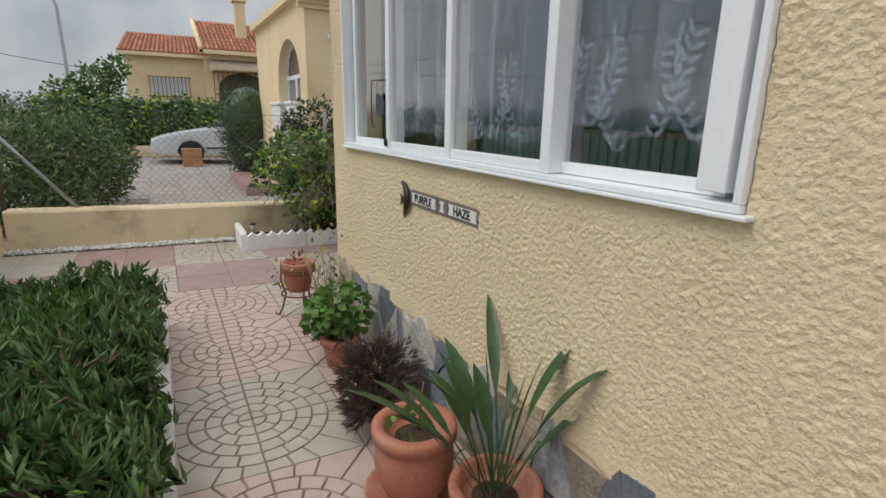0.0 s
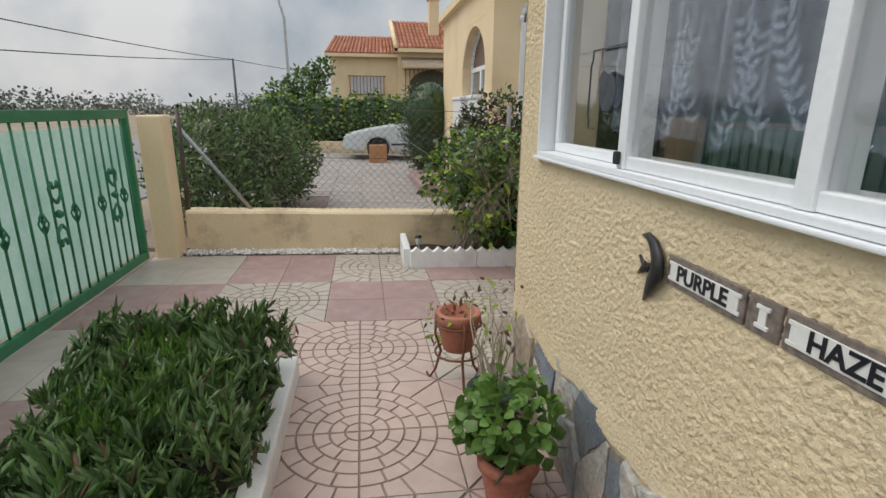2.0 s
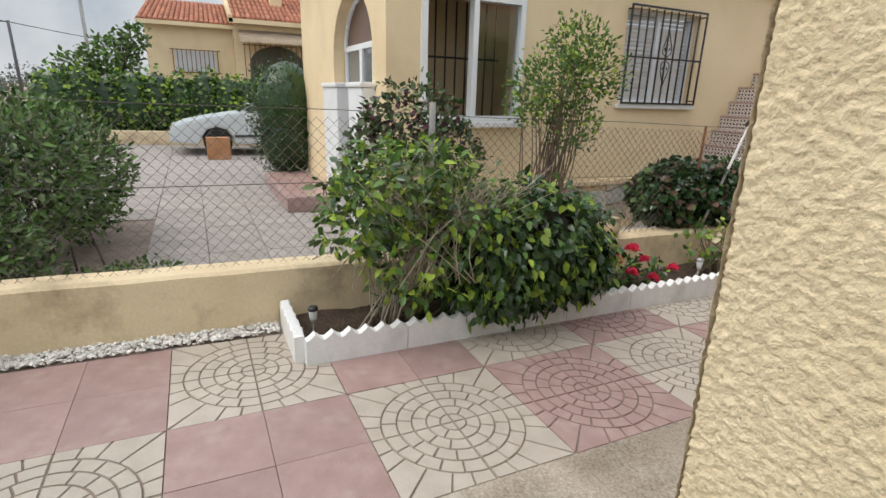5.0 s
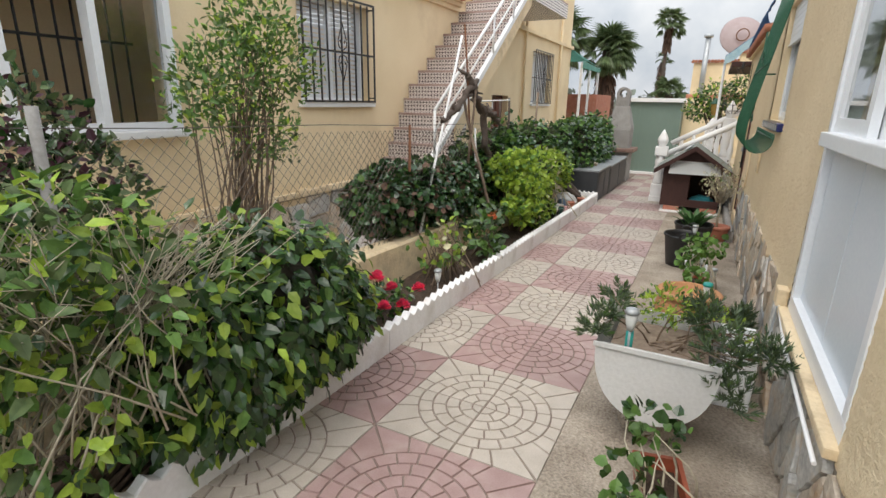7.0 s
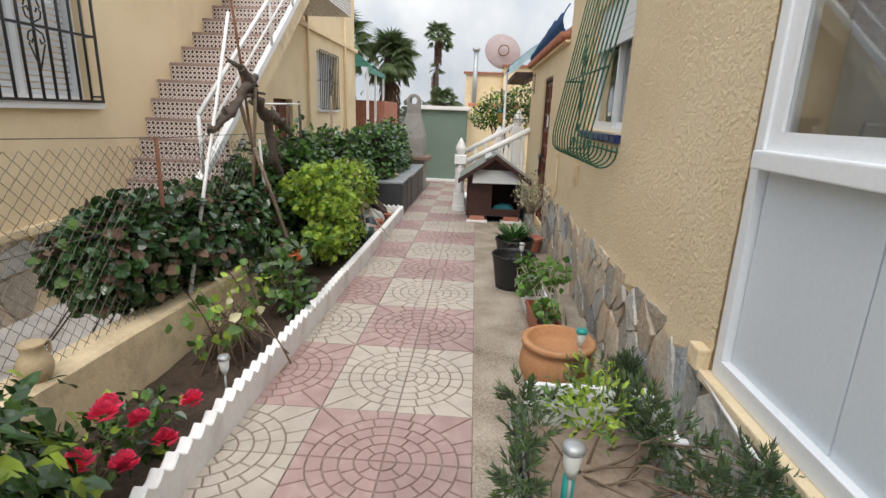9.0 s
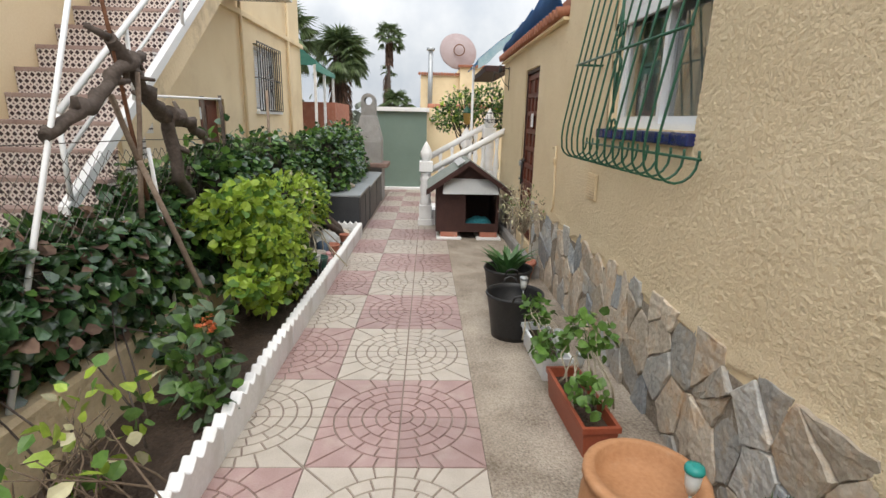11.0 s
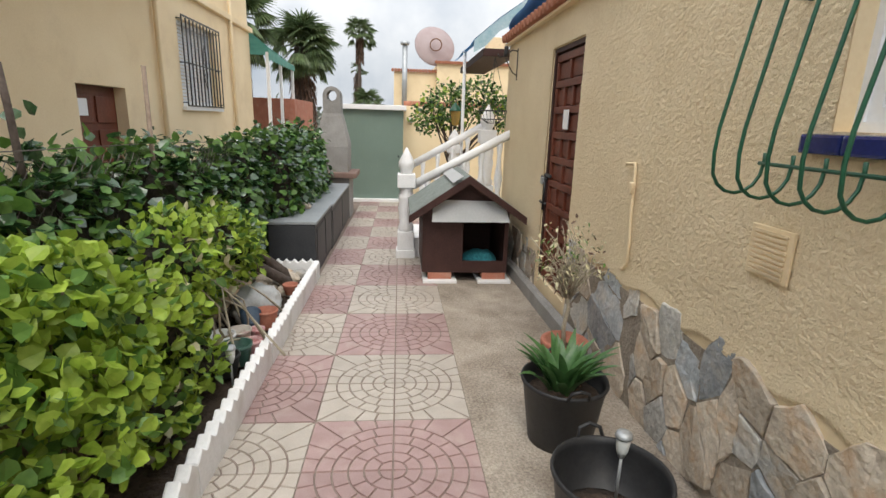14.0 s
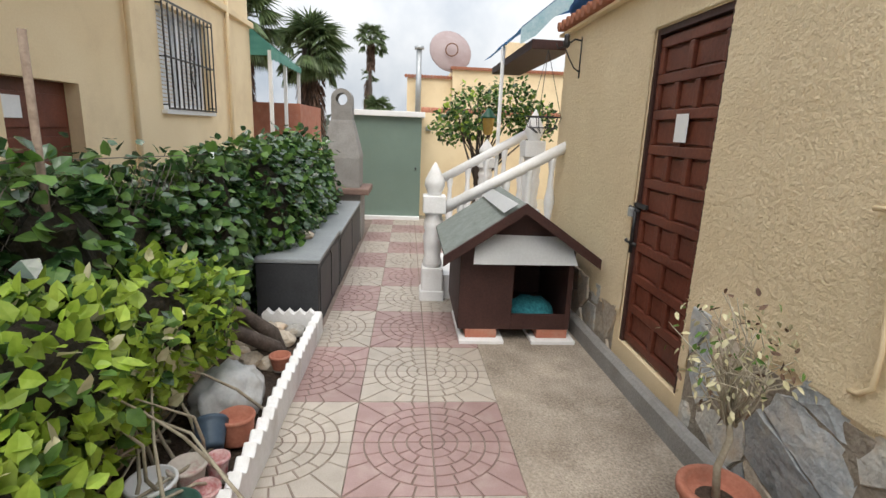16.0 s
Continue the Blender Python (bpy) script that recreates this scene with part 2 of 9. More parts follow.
def box(bm, x0, x1, y0, y1, z0, z1, bevel=0.0, slot=0, m=None):
    r = bmesh.ops.create_cube(bm, size=1.0)
    vs = r["verts"]
    for v in vs:
        v.co = Vector(((x0 + x1) / 2 + v.co.x * (x1 - x0), (y0 + y1) / 2 + v.co.y * (y1 - y0), (z0 + z1) / 2 + v.co.z * (z1 - z0)))
    fs = set(f for v in vs for f in v.link_faces)
    for f in fs:
        f.material_index = slot
    if bevel:
        es = set(e for v in vs for e in v.link_edges)
        g = bmesh.ops.bevel(bm, geom=list(es), offset=bevel, segments=2, affect="EDGES", profile=0.6)
        vs = list(set(v for f in g["faces"] for v in f.verts) | set(v for v in vs if v.is_valid))
    if m is not None:
        for v in vs:
            v.co = m @ v.co
    return vs


def a_box(x0, x1, y0, y1, z0, z1, bevel=0.0):
    bm = bmesh.new()
    box(bm, x0, x1, y0, y1, z0, z1, bevel)
    return bm


def rod(bm, p, q, r, sides=8, r2=None, slot=0):
    p, q = Vector(p), Vector(q)
    d = q - p
    if d.length < 1e-6:
        return
    rot = d.to_track_quat("Z", "Y").to_matrix()
    rings = []
    for c, rr in ((p, r), (q, r if r2 is None else r2)):
        rings.append([bm.verts.new(c + rot @ Vector((math.cos(a) * rr, math.sin(a) * rr, 0))) for a in (2 * math.pi * i / sides for i in range(sides))])
    for i in range(sides):
        f = bm.faces.new((rings[0][i], rings[0][(i + 1) % sides], rings[1][(i + 1) % sides], rings[1][i]))
        f.material_index, f.smooth = slot, sides > 5
    for ring, flip in ((rings[0], True), (rings[1], False)):
        f = bm.faces.new(ring[::-1] if flip else ring)
        f.material_index = slot


def tube(bm, pts, r, sides=6, slot=0, taper=None):
    """A bent rod through points; radius r, or falling to taper."""
    pts = [Vector(p) for p in pts]
    n = len(pts)
    rings = []
    for i, p in enumerate(pts):
        d = pts[min(i + 1, n - 1)] - pts[max(i - 1, 0)]
        rot = d.to_track_quat("Z", "Y").to_matrix()
        rr = r if taper is None else r + (taper - r) * i / (n - 1)
        rings.append([bm.verts.new(p + rot @ Vector((math.cos(a) * rr, math.sin(a) * rr, 0))) for a in (2 * math.pi * k / sides for k in range(sides))])
    for a, b in zip(rings, rings[1:]):
        best = min(range(sides), key=lambda s: sum((a[k].co - b[(k + s) % sides].co).length for k in range(sides)))
        for k in range(sides):
            f = bm.faces.new((a[k], a[(k + 1) % sides], b[(k + 1 + best) % sides], b[(k + best) % sides]))
            f.smooth, f.material_index = True, slot
    for ring, flip in ((rings[0], True), (rings[-1], False)):
        bm.faces.new(ring[::-1] if flip else ring).material_index = slot


def lathe(bm, profile, sides=20, at=(0, 0, 0), square=False, slot=0):
    """A turned shape from (radius, height) pairs, closed at both ends."""
    if square:
        sides = 4
    rings = []
    for r, z in profile:
        k = math.sqrt(2) if square else 1
        rings.append([bm.verts.new((at[0] + math.cos(a) * r * k, at[1] + math.sin(a) * r * k, at[2] + z))
                      for a in (2 * math.pi * (i + (0.5 if square else 0)) / sides for i in range(sides))])
    for a, b in zip(rings, rings[1:]):
        for i in range(sides):
            f = bm.faces.new((a[i], a[(i + 1) % sides], b[(i + 1) % sides], b[i]))
            f.smooth, f.material_index = not square, slot
    bm.faces.new(rings[0][::-1]).material_index = slot
    bm.faces.new(rings[-1]).material_index = slot


def cells(u0, u1, z0, z1, holes):
    """Rectangles that fill a wall's face around its openings."""
    us = sorted({u0, u1, *(h for hole in holes for h in hole[:2])})
    out = []
    for a, b in zip(us, us[1:]):
        spans = sorted((h[2], h[3]) for h in holes if h[0] < (a + b) / 2 < h[1])
        z = z0
        for lo, hi in spans:
            if lo > z:
                out.append((a, b, z, lo))
            z = max(z, hi)
        if z < z1:
            out.append((a, b, z, z1))
    return out


def wall(name, axis, face, back, u0, u1, z0, z1, holes, mat, parent=None, label="", kind="structure"):
    """A wall of true thickness along x or y, with openings right through it."""
    bm = bmesh.new()
    for a, b, lo, hi in cells(u0, u1, z0, z1, holes):
        lohi = (min(face, back), max(face, back))
        if axis == "x":
            box(bm, a, b, *lohi, lo, hi)
        else:
            box(bm, *lohi, a, b, lo, hi)
    bmesh.ops.remove_doubles(bm, verts=bm.verts, dist=1e-5)
    ob = mesh_object(name, bm, mat, parent)
    if kind and parent is None:
        tagged(ob, label, "wall", kind=kind)
    elif label:
        tagged(ob, label)
    return ob


def stucco_height(u, z, seed, k=1.0):
    """Thrown render: crowded dabs of two to four centimetres with sunken gaps between them."""
    u, z = u * k, z * k
    w = 0.35 * noise.noise(Vector((u * 17, z * 17, seed + 9)))
    a = noise.noise(Vector((u * 88 + w * 3, z * 112 - w * 3, seed)))
    b = noise.noise(Vector((u * 130, z * 140, seed + 7)))
    c = noise.noise(Vector((u * 2.6, z * 2.6, seed + 3)))
    s = min(max((a + 0.30 + 0.3 * b) * 1.7, 0.0), 1.0)
    return (0.0058 + 0.0016 * c) * s * s * (3 - 2 * s) + 0.0014 * b + 0.003 * c


def stucco_skin(name, axis, face, out, u0, u1, z0, z1, holes, mat, parent, step=0.014, low=None, rough=1.0, k=1.0):
    """Thick thrown render on a wall's face, lumps of a few centimetres; its lower edge runs unevenly."""
    nu, nz = int((u1 - u0) / step), int((z1 - z0) / step)
    verts, faces, ids = [], [], {}
    def keep(u, z):
        if any(h[0] < u < h[1] and h[2] < z < h[3] for h in holes):
            return False
        return low is None or z > low(u)
    def vert(i, j):
        if (i, j) not in ids:
            u, z = u0 + (u1 - u0) * i / nu, z0 + (z1 - z0) * j / nz
            h = 0.006 + rough * stucco_height(u, z, 5.0, k)
            if low is not None:
                d = z - low(u)
                f = min(max((d - 0.065) / 0.06 + 0.6 * noise.noise(Vector((u * 7, z * 7, 0))), 0.0), 1.0)
                h = h * f + (1 - f) * (0.012 + 0.15 * stucco_height(u, z, 5.0))
                if d < 0.012:
                    h = 0.004
            p = face + out * h
            ids[(i, j)] = len(verts)
            verts.append((u, p, z) if axis == "x" else (p, u, z))
        return ids[(i, j)]
    for i in range(nu):
        for j in range(nz):
            u, z = u0 + (u1 - u0) * (i + 0.5) / nu, z0 + (z1 - z0) * (j + 0.5) / nz
            if keep(u, z):
                q = [vert(i, j), vert(i + 1, j), vert(i + 1, j + 1), vert(i, j + 1)]
                faces.append(q if (axis == "x") == (out < 0) else q[::-1])
    return data_part(name, verts, faces, mat, parent, smooth=True)


def clip(poly, a, b, c):
    """The side of a polygon where a*x + b*y <= c."""
    out = []
    for p, q in zip(poly, poly[1:] + poly[:1]):
        dp, dq = a * p[0] + b * p[1] - c, a * q[0] + b * q[1] - c
        if dp <= 0:
            out.append(p)
        if dp * dq < 0:
            s = dp / (dp - dq)
            out.append((p[0] + s * (q[0] - p[0]), p[1] + s * (q[1] - p[1])))
    return out


def shatter(u0, u1, v0, v1, du, dv, rng, jitter=0.62, tall=1.5):
    """Irregular stones that fill a strip; the seeds past its top and bottom leave the upper edge jagged."""
    nu, nv = max(2, round((u1 - u0) / du)), max(1, round((v1 - v0) / dv))
    seeds = {}
    for i in range(-1, nu + 1):
        for j in range(-1, nv + 1):
            seeds[(i, j)] = (u0 + (u1 - u0) * (i + 0.5 + rng.uniform(-jitter, jitter) + 0.35 * (j % 2)) / nu,
                             v0 + (v1 - v0) * (j + 0.5 + rng.uniform(-jitter, jitter)) / nv)
    out = []
    for (i, j), s in seeds.items():
        if not (0 <= i < nu and 0 <= j < nv):
            continue
        poly = [(s[0] - 2 * du, s[1] - 2 * dv), (s[0] + 2 * du, s[1] - 2 * dv), (s[0] + 2 * du, s[1] + 2 * dv), (s[0] - 2 * du, s[1] + 2 * dv)]
        for di in (-2, -1, 0, 1, 2):
            for dj in (-2, -1, 0, 1, 2):
                o = seeds.get((i + di, j + dj))
                if o and (di or dj):
                    a, b = tall * (o[0] - s[0]), o[1] - s[1]
                    poly = clip(poly, a, b, (tall * (o[0] ** 2 - s[0] ** 2) + o[1] ** 2 - s[1] ** 2) / 2)
        poly = clip(clip(clip(poly, 0, -1, -v0), 1, 0, u1), 0, 1, v1 + 0.02)
        poly = clip(poly, -1, 0, -u0)
        if len(poly) > 2:
            out.append(poly)
    return out


def ragged(poly, rng, step=0.05, bite=0.007):
    """A broken outline: long edges get extra points, all are nudged."""
    out = []
    for p, q in zip(poly, poly[1:] + poly[:1]):
        n = max(1, int(math.hypot(q[0] - p[0], q[1] - p[1]) / step))
        for k in range(n):
            f = k / n
            out.append((p[0] + (q[0] - p[0]) * f + rng.uniform(-bite, bite), p[1] + (q[1] - p[1]) * f + rng.uniform(-bite, bite)))
    return out


def stone_facing(parent, axis, face, out, u0, u1, v0, v1, du, dv, mats, seed, gap=0.009, thick=0.03, jitter=0.62, tall=1.5):
    """Split stones bedded in mortar, uneven in size, thickness and tilt."""
    rng = random.Random(seed)
    for poly in shatter(u0, u1, v0, v1, du, dv, rng, jitter, tall):
        cx, cz = sum(p[0] for p in poly) / len(poly), sum(p[1] for p in poly) / len(poly)
        size = max(math.hypot(p[0] - cx, p[1] - cz) for p in poly)
        if size < 0.03 or min(p[1] for p in poly) > v1 - 0.02:
            continue
        g = gap * rng.uniform(0.7, 1.9)
        k0, k1 = 1 - g / size, 1 - (g + 0.007) / size
        d = thick * rng.uniform(0.45, 1.5)
        tilt = (rng.uniform(-0.07, 0.07), rng.uniform(-0.06, 0.06))
        poly = ragged(poly, rng)
        n = len(poly)
        low = [(cx + (p[0] - cx) * k0, cz + (p[1] - cz) * k0, -0.004) for p in poly]
        mid = [(u, z, d * 0.8 + tilt[0] * (u - cx) + tilt[1] * (z - cz)) for u, z, _ in low]
        top = [(cx + (p[0] - cx) * k1, cz + (p[1] - cz) * k1, d + tilt[0] * (p[0] - cx) + tilt[1] * (p[1] - cz) + rng.uniform(-0.004, 0.004)) for p in poly]
        hub = (cx, cz, d + rng.uniform(0.0, 0.006))
        verts = [((u, face + out * h, z) if axis == "x" else (face + out * h, u, z)) for u, z, h in low + mid + top + [hub]]
        faces = [(2 * n + i, 2 * n + (i + 1) % n, 3 * n) for i in range(n)]
        for r in (0, 1):
            faces += [(r * n + i, r * n + (i + 1) % n, (r + 1) * n + (i + 1) % n, (r + 1) * n + i) for i in range(n)]
        if (axis == "x") == (out > 0):
            faces = [f[::-1] for f in faces]
        data_part("stone", verts, faces, rng.choice(mats), parent)


# ------------------------------------------------------------ ground and floors
bm = bmesh.new()
xs, ys = (-4000, -2.0, 17.0, 4000), (-4000, 4000)
grid = [[bm.verts.new((x, y, gz(x) - 0.05)) for y in ys] for x in xs]
for a, b in zip(grid, grid[1:]):
    bm.faces.new((a[0], b[0], b[1], a[1]))
ground = tagged(mesh_object("ground", bm, EARTH), "dry brown earth with patches of weeds", "ground", kind="structure")


def slab(name, x0, x1, y0, y1, mat, rise, label, category="floor", depth=0.1):
    bm = bmesh.new()
    r = box(bm, x0, x1, y0, y1, -depth, 0)
    for v in r:
        v.co.z += gz(v.co.x) + rise
    return tagged(mesh_object(name, bm, mat), label, category, kind="structure")


floor = slab("floor", -1.25, 16.3, 4.75, 6.5, GROUT, -0.010, "tiled garden path of cream and pink relief tiles in a checker")
side_floor = slab("floor_side", -1.25, 1.42, -2.5, 4.75, GROUT, -0.010, "tiled side path of worn cream circle tiles")
strip = slab("pavement_strip", 1.38, 16.3, 3.6, 4.80, CONCRETE, -0.002, "rough pebbly concrete strip along the house wall", "pavement")


def tile_mesh(name, mat):
    """A 40 cm tile, a quarter of a raised circle of small blocks round its inner corner."""
    verts, faces, slots = [], [], []
    S, top, low = 0.398, 0.0, -0.008
    def piece(outline):
        cx, cy = sum(p[0] for p in outline) / len(outline), sum(p[1] for p in outline) / len(outline)
        n, b = len(outline), len(verts)
        size = sum(math.hypot(p[0] - cx, p[1] - cy) for p in outline) / n
        k = 1 - 0.0022 / size
        verts.extend((x, y, low) for x, y in outline)
        verts.extend((cx + (x - cx) * k, cy + (y - cy) * k, top) for x, y in outline)
        faces.append(tuple(range(b + n, b + 2 * n)))
        slots.append(0)
        for i in range(n):
            faces.append((b + i, b + (i + 1) % n, b + n + (i + 1) % n, b + n + i))
            slots.append(0)
    def edge(a):
        c, s = math.cos(a), math.sin(a)
        r = min(S / max(c, 1e-6), S / max(s, 1e-6))
        return (min(c * r, S), min(s * r, S))
    g = 0.0035
    for r0, r1, count in ((0.004, 0.062, 1), (0.062, 0.128, 2), (0.128, 0.196, 3), (0.196, 0.266, 4), (0.266, 0.338, 5)):
        for i in range(count):
            a0, a1 = math.pi / 2 * i / count, math.pi / 2 * (i + 1) / count
            ra, rb = r0 + g, r1 - g
            segs = 4 if count < 3 else 3
            outer = [(rb * math.cos(a), rb * math.sin(a)) for a in (a0 + g / rb + (a1 - a0 - 2 * g / rb) * s / segs for s in range(segs + 1))]
            inner = [(ra * math.cos(a), ra * math.sin(a)) for a in (a0 + g / ra + (a1 - a0 - 2 * g / ra) * s / segs for s in range(segs + 1))] if ra > 0.03 else [(0.004, 0.004)]
            piece(outer + inner[::-1])
    cuts = [0, 14, 27, 45, 63, 76, 90]
    for d0, d1 in zip(cuts, cuts[1:]):
        a0, a1 = radians(d0), radians(d1)
        ra = 0.338 + g
        h = g / 0.38
        inner = [(ra * math.cos(a), ra * math.sin(a)) for a in (a0 + h, (a0 + a1) / 2, a1 - h)]
        outer = [edge(a0 + h), edge((a0 + a1) / 2), edge(a1 - h)]
        if d1 == 45 or d0 == 45:
            outer = [edge(a0 + h), edge(a1 - h)]
        piece(outer + inner[::-1])
    b = len(verts)
    verts.extend(((0, 0, low), (S, 0, low), (S, S, low), (0, S, low), (0, 0, -0.04), (S, 0, -0.04), (S, S, -0.04), (0, S, -0.04)))
    faces.append((b, b + 1, b + 2, b + 3))
    slots.append(1)
    for i in range(4):
        faces.append((b + 4 + i, b + 4 + (i + 1) % 4, b + (i + 1) % 4, b + i))
        slots.append(1)
    me = bpy.data.meshes.new(name)
    me.from_pydata(verts, [], faces)
    me.materials.append(mat)
    me.materials.append(GROUT)
    me.polygons.foreach_set("material_index", slots)
    me.update()
    return me


def plain_tile(name, mat):
    bm = bmesh.new()
    box(bm, 0.001, 0.3985, 0.001, 0.3985, -0.04, 0.0, 0.0025)
    me = bpy.data.meshes.new(name)
    bm.to_mesh(me)
    bm.free()
    me.materials.append(mat)
    return me


TILES = {"plain_w": plain_tile("tile", TILE_WHITE), "plain_p": plain_tile("tile", TILE_PINK), "w": tile_mesh("tile", TILE_WHITE), "p": tile_mesh("tile", TILE_PINK), "r": tile_mesh("tile", TILE_ROSE)}
tile_rng = random.Random(4)


def tile_block(x0, y0, colour, parent, quarters=(0, 1, 2, 3)):
    cx, cy = x0 + 0.4, y0 + 0.4
    for q in quarters:
        ob = new("tile", TILES[colour])
        ob.parent = parent
        ob.matrix_basis = pose(cx, cy, gz(cx) + tile_rng.uniform(-0.0012, 0.0012), 0, SLOPE, 0) @ pose(0, 0, 0, tile_rng.uniform(-0.12, 0.12), tile_rng.uniform(-0.12, 0.12), 90 * q + tile_rng.uniform(-0.12, 0.12))

# ------------------------------------------------------------ the house with the side path
XW, YN = 1.40, 3.90
WIN_W = (1.18, 3.63, 1.265, 2.42)
PVC = (2.72, 3.90, 0.58, 2.45)
WIN_N = (5.55, 6.71, 1.42, 2.52)
DOOR_N = (8.92, 9.68, 0.06, 2.02)
EAVE_X = 7.86
wall_west = wall("wall_west", "y", XW, XW + 0.22, -2.6, YN, -0.2, 2.6, [WIN_W], CREAM_FLAT, label="cream stucco side wall of the house with a wide window")
wall_north = wall("wall_north", "x", YN, YN - 0.22, XW + 0.22, 11.5, -0.4, 2.36, [PVC, WIN_N, DOOR_N], CREAM_FLAT, label="cream stucco long wall of the house above a stone plinth")


def plinth_top_w(u):
    return 0.475 + 0.05 * noise.noise(Vector((u * 4.0, 2.0, 0)))


def plinth_top_n(u):
    base = 0.545 if u < 8.85 else 0.22
    return base + 0.07 * noise.noise(Vector((u * 3.6, 9.0, 0)))


stucco_skin("stucco", "y", XW, -1, -0.6, YN, 0.35, 2.5, [WIN_W], CREAM, wall_west, 0.0066, plinth_top_w)
stucco_skin("stucco", "x", YN, 1, XW - 0.01, 3.9, 0.35, 3.08, [PVC], CREAM, wall_north, 0.012, plinth_top_n, 0.6, 0.95)
stucco_skin("stucco", "x", YN, 1, 3.92, EAVE_X, 0.30, 3.08, [WIN_N], CREAM, wall_north, 0.009, plinth_top_n, 0.85, 0.85)
stucco_skin("stucco", "x", YN, 1, EAVE_X, 11.48, 0.10, 2.28, [(DOOR_N[0] - 0.004, DOOR_N[1] + 0.004, -1, DOOR_N[3] + 0.004)], CREAM, wall_north, 0.010, plinth_top_n, 0.80, 0.85)
wall("upper_wall", "x", YN, YN - 0.22, XW + 0.22, EAVE_X, 2.36, 3.10, [(PVC[0], PVC[1], 2.36, PVC[3])], CREAM_FLAT, wall_north, kind="")
part("upper_wall", a_box(XW, XW + 0.22, -2.6, YN, 2.6, 3.10), CREAM_FLAT, wall_west)
part("upper_return", a_box(EAVE_X - 0.2, EAVE_X, -2.6, YN - 0.22, 2.60, 3.10), CREAM_FLAT, wall_north)
tagged(mesh_object("wall_east", a_box(11.28, 11.5, -2.6, YN - 0.22, -0.4, 2.36), CREAM_FLAT), "cream end wall of the house", "wall", kind="structure")
tagged(mesh_object("wall_south", a_box(XW + 0.22, 11.28, -2.6, -2.4, -0.4, 2.36), CREAM_FLAT), "cream back wall of the house", "wall", kind="structure")
tagged(mesh_object("ceiling", a_box(XW + 0.23, 11.27, -2.39, YN - 0.23, 2.40, 2.55), WHITE_PAINT), "plain white ceiling inside the house", "ceiling", kind="structure")


# plinth of irregular slate on both walls
stone_facing(wall_west, "y", XW, -1, -0.4, 3.9, 0.02, 0.52, 0.19, 0.27, [STONE_BLUE, STONE_DARK, STONE, STONE_DARK, STONE_TAN], 11, gap=0.009, thick=0.013, tall=2.0)
stone_facing(wall_north, "x", YN, 1, 3.95, 7.70, -0.12, 0.60, 0.155, 0.22, [STONE, STONE_TAN, STONE, STONE_TAN, STONE_TAN, STONE_BLUE], 12, gap=0.007, thick=0.017, jitter=0.75, tall=1.9)
stone_facing(wall_north, "x", YN, 1, 7.71, 8.86, -0.12, 0.58, 0.27, 0.27, [STONE_BLUE, STONE, STONE_TAN, STONE], 16, gap=0.010, thick=0.015, jitter=0.7, tall=1.4)
stone_facing(wall_north, "x", YN, 1, 9.74, 11.4, -0.2, 0.30, 0.2, 0.22, [STONE, STONE_TAN], 13, thick=0.018)
stone_facing(wall_north, "x", YN, 1, 1.42, 3.95, 0.0, 0.55, 0.17, 0.24, [STONE, STONE, STONE_TAN], 14, thick=0.026)

for ax, lo, hi, z0, z1, host in (("y", -0.4, 3.89, -0.05, 0.46, wall_west), ("x", 1.45, 8.85, -0.18, 0.52, wall_north), ("x", 9.76, 11.4, -0.25, 0.2, wall_north)):
    if ax == "y":
        part("mortar_bed", a_box(XW - 0.004, XW - 0.0005, lo, hi, z0, z1), MORTAR, host, "grey-brown mortar between the stones")
    else:
        part("mortar_bed", a_box(lo, hi, YN + 0.0005, YN + 0.005, z0, z1), MORTAR, host, "grey-brown mortar between the stones")

# ------------------------------------------------------------ plants: leaves, twigs, pots
def leaf_material(name, dark, light, rough=0.45, see=0.25, spec=0.4):
    return material(name, (dark, light), 5, rough, fine=40, island=0.35, through_light=see, spec=spec)


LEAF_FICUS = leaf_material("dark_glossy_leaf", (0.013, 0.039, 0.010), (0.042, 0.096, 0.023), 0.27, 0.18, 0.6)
LEAF_LIME = leaf_material("yellow_green_leaf", (0.22, 0.345, 0.035), (0.42, 0.54, 0.085), 0.4, 0.38)
LEAF_MID = leaf_material("mid_green_leaf", (0.058, 0.13, 0.027), (0.14, 0.25, 0.055), 0.42, 0.25)
LEAF_IVY = leaf_material("ivy_leaf", (0.019, 0.055, 0.021), (0.068, 0.14, 0.050), 0.25, 0.15, 0.9)
LEAF_IVY_NEW = leaf_material("young_ivy_leaf", (0.07, 0.16, 0.028), (0.15, 0.27, 0.055), 0.4, 0.3)
LEAF_DUSTY = leaf_material("dull_green_leaf", (0.06, 0.10, 0.038), (0.145, 0.19, 0.075), 0.6, 0.2)
LEAF_GREY = leaf_material("grey_green_leaf", (0.07, 0.11, 0.065), (0.15, 0.20, 0.12), 0.6, 0.15)
LEAF_FINGER = leaf_material("fleshy_green_leaf", (0.05, 0.105, 0.042), (0.18, 0.28, 0.10), 0.36, 0.15, 0.5)
LEAF_PALE = leaf_material("pale_variegated_leaf", (0.46, 0.43, 0.25), (0.68, 0.64, 0.43), 0.55, 0.3)
LEAF_DRY = leaf_material("dry_brown_leaf", (0.10, 0.055, 0.04), (0.20, 0.13, 0.09), 0.8, 0.15)
LEAF_PURPLE = leaf_material("brown_purple_sprig", (0.085, 0.06, 0.055), (0.17, 0.13, 0.12), 0.8, 0.1)
LEAF_BOUG = leaf_material("purple_tinged_leaf", (0.055, 0.02, 0.03), (0.12, 0.04, 0.06), 0.5, 0.2)
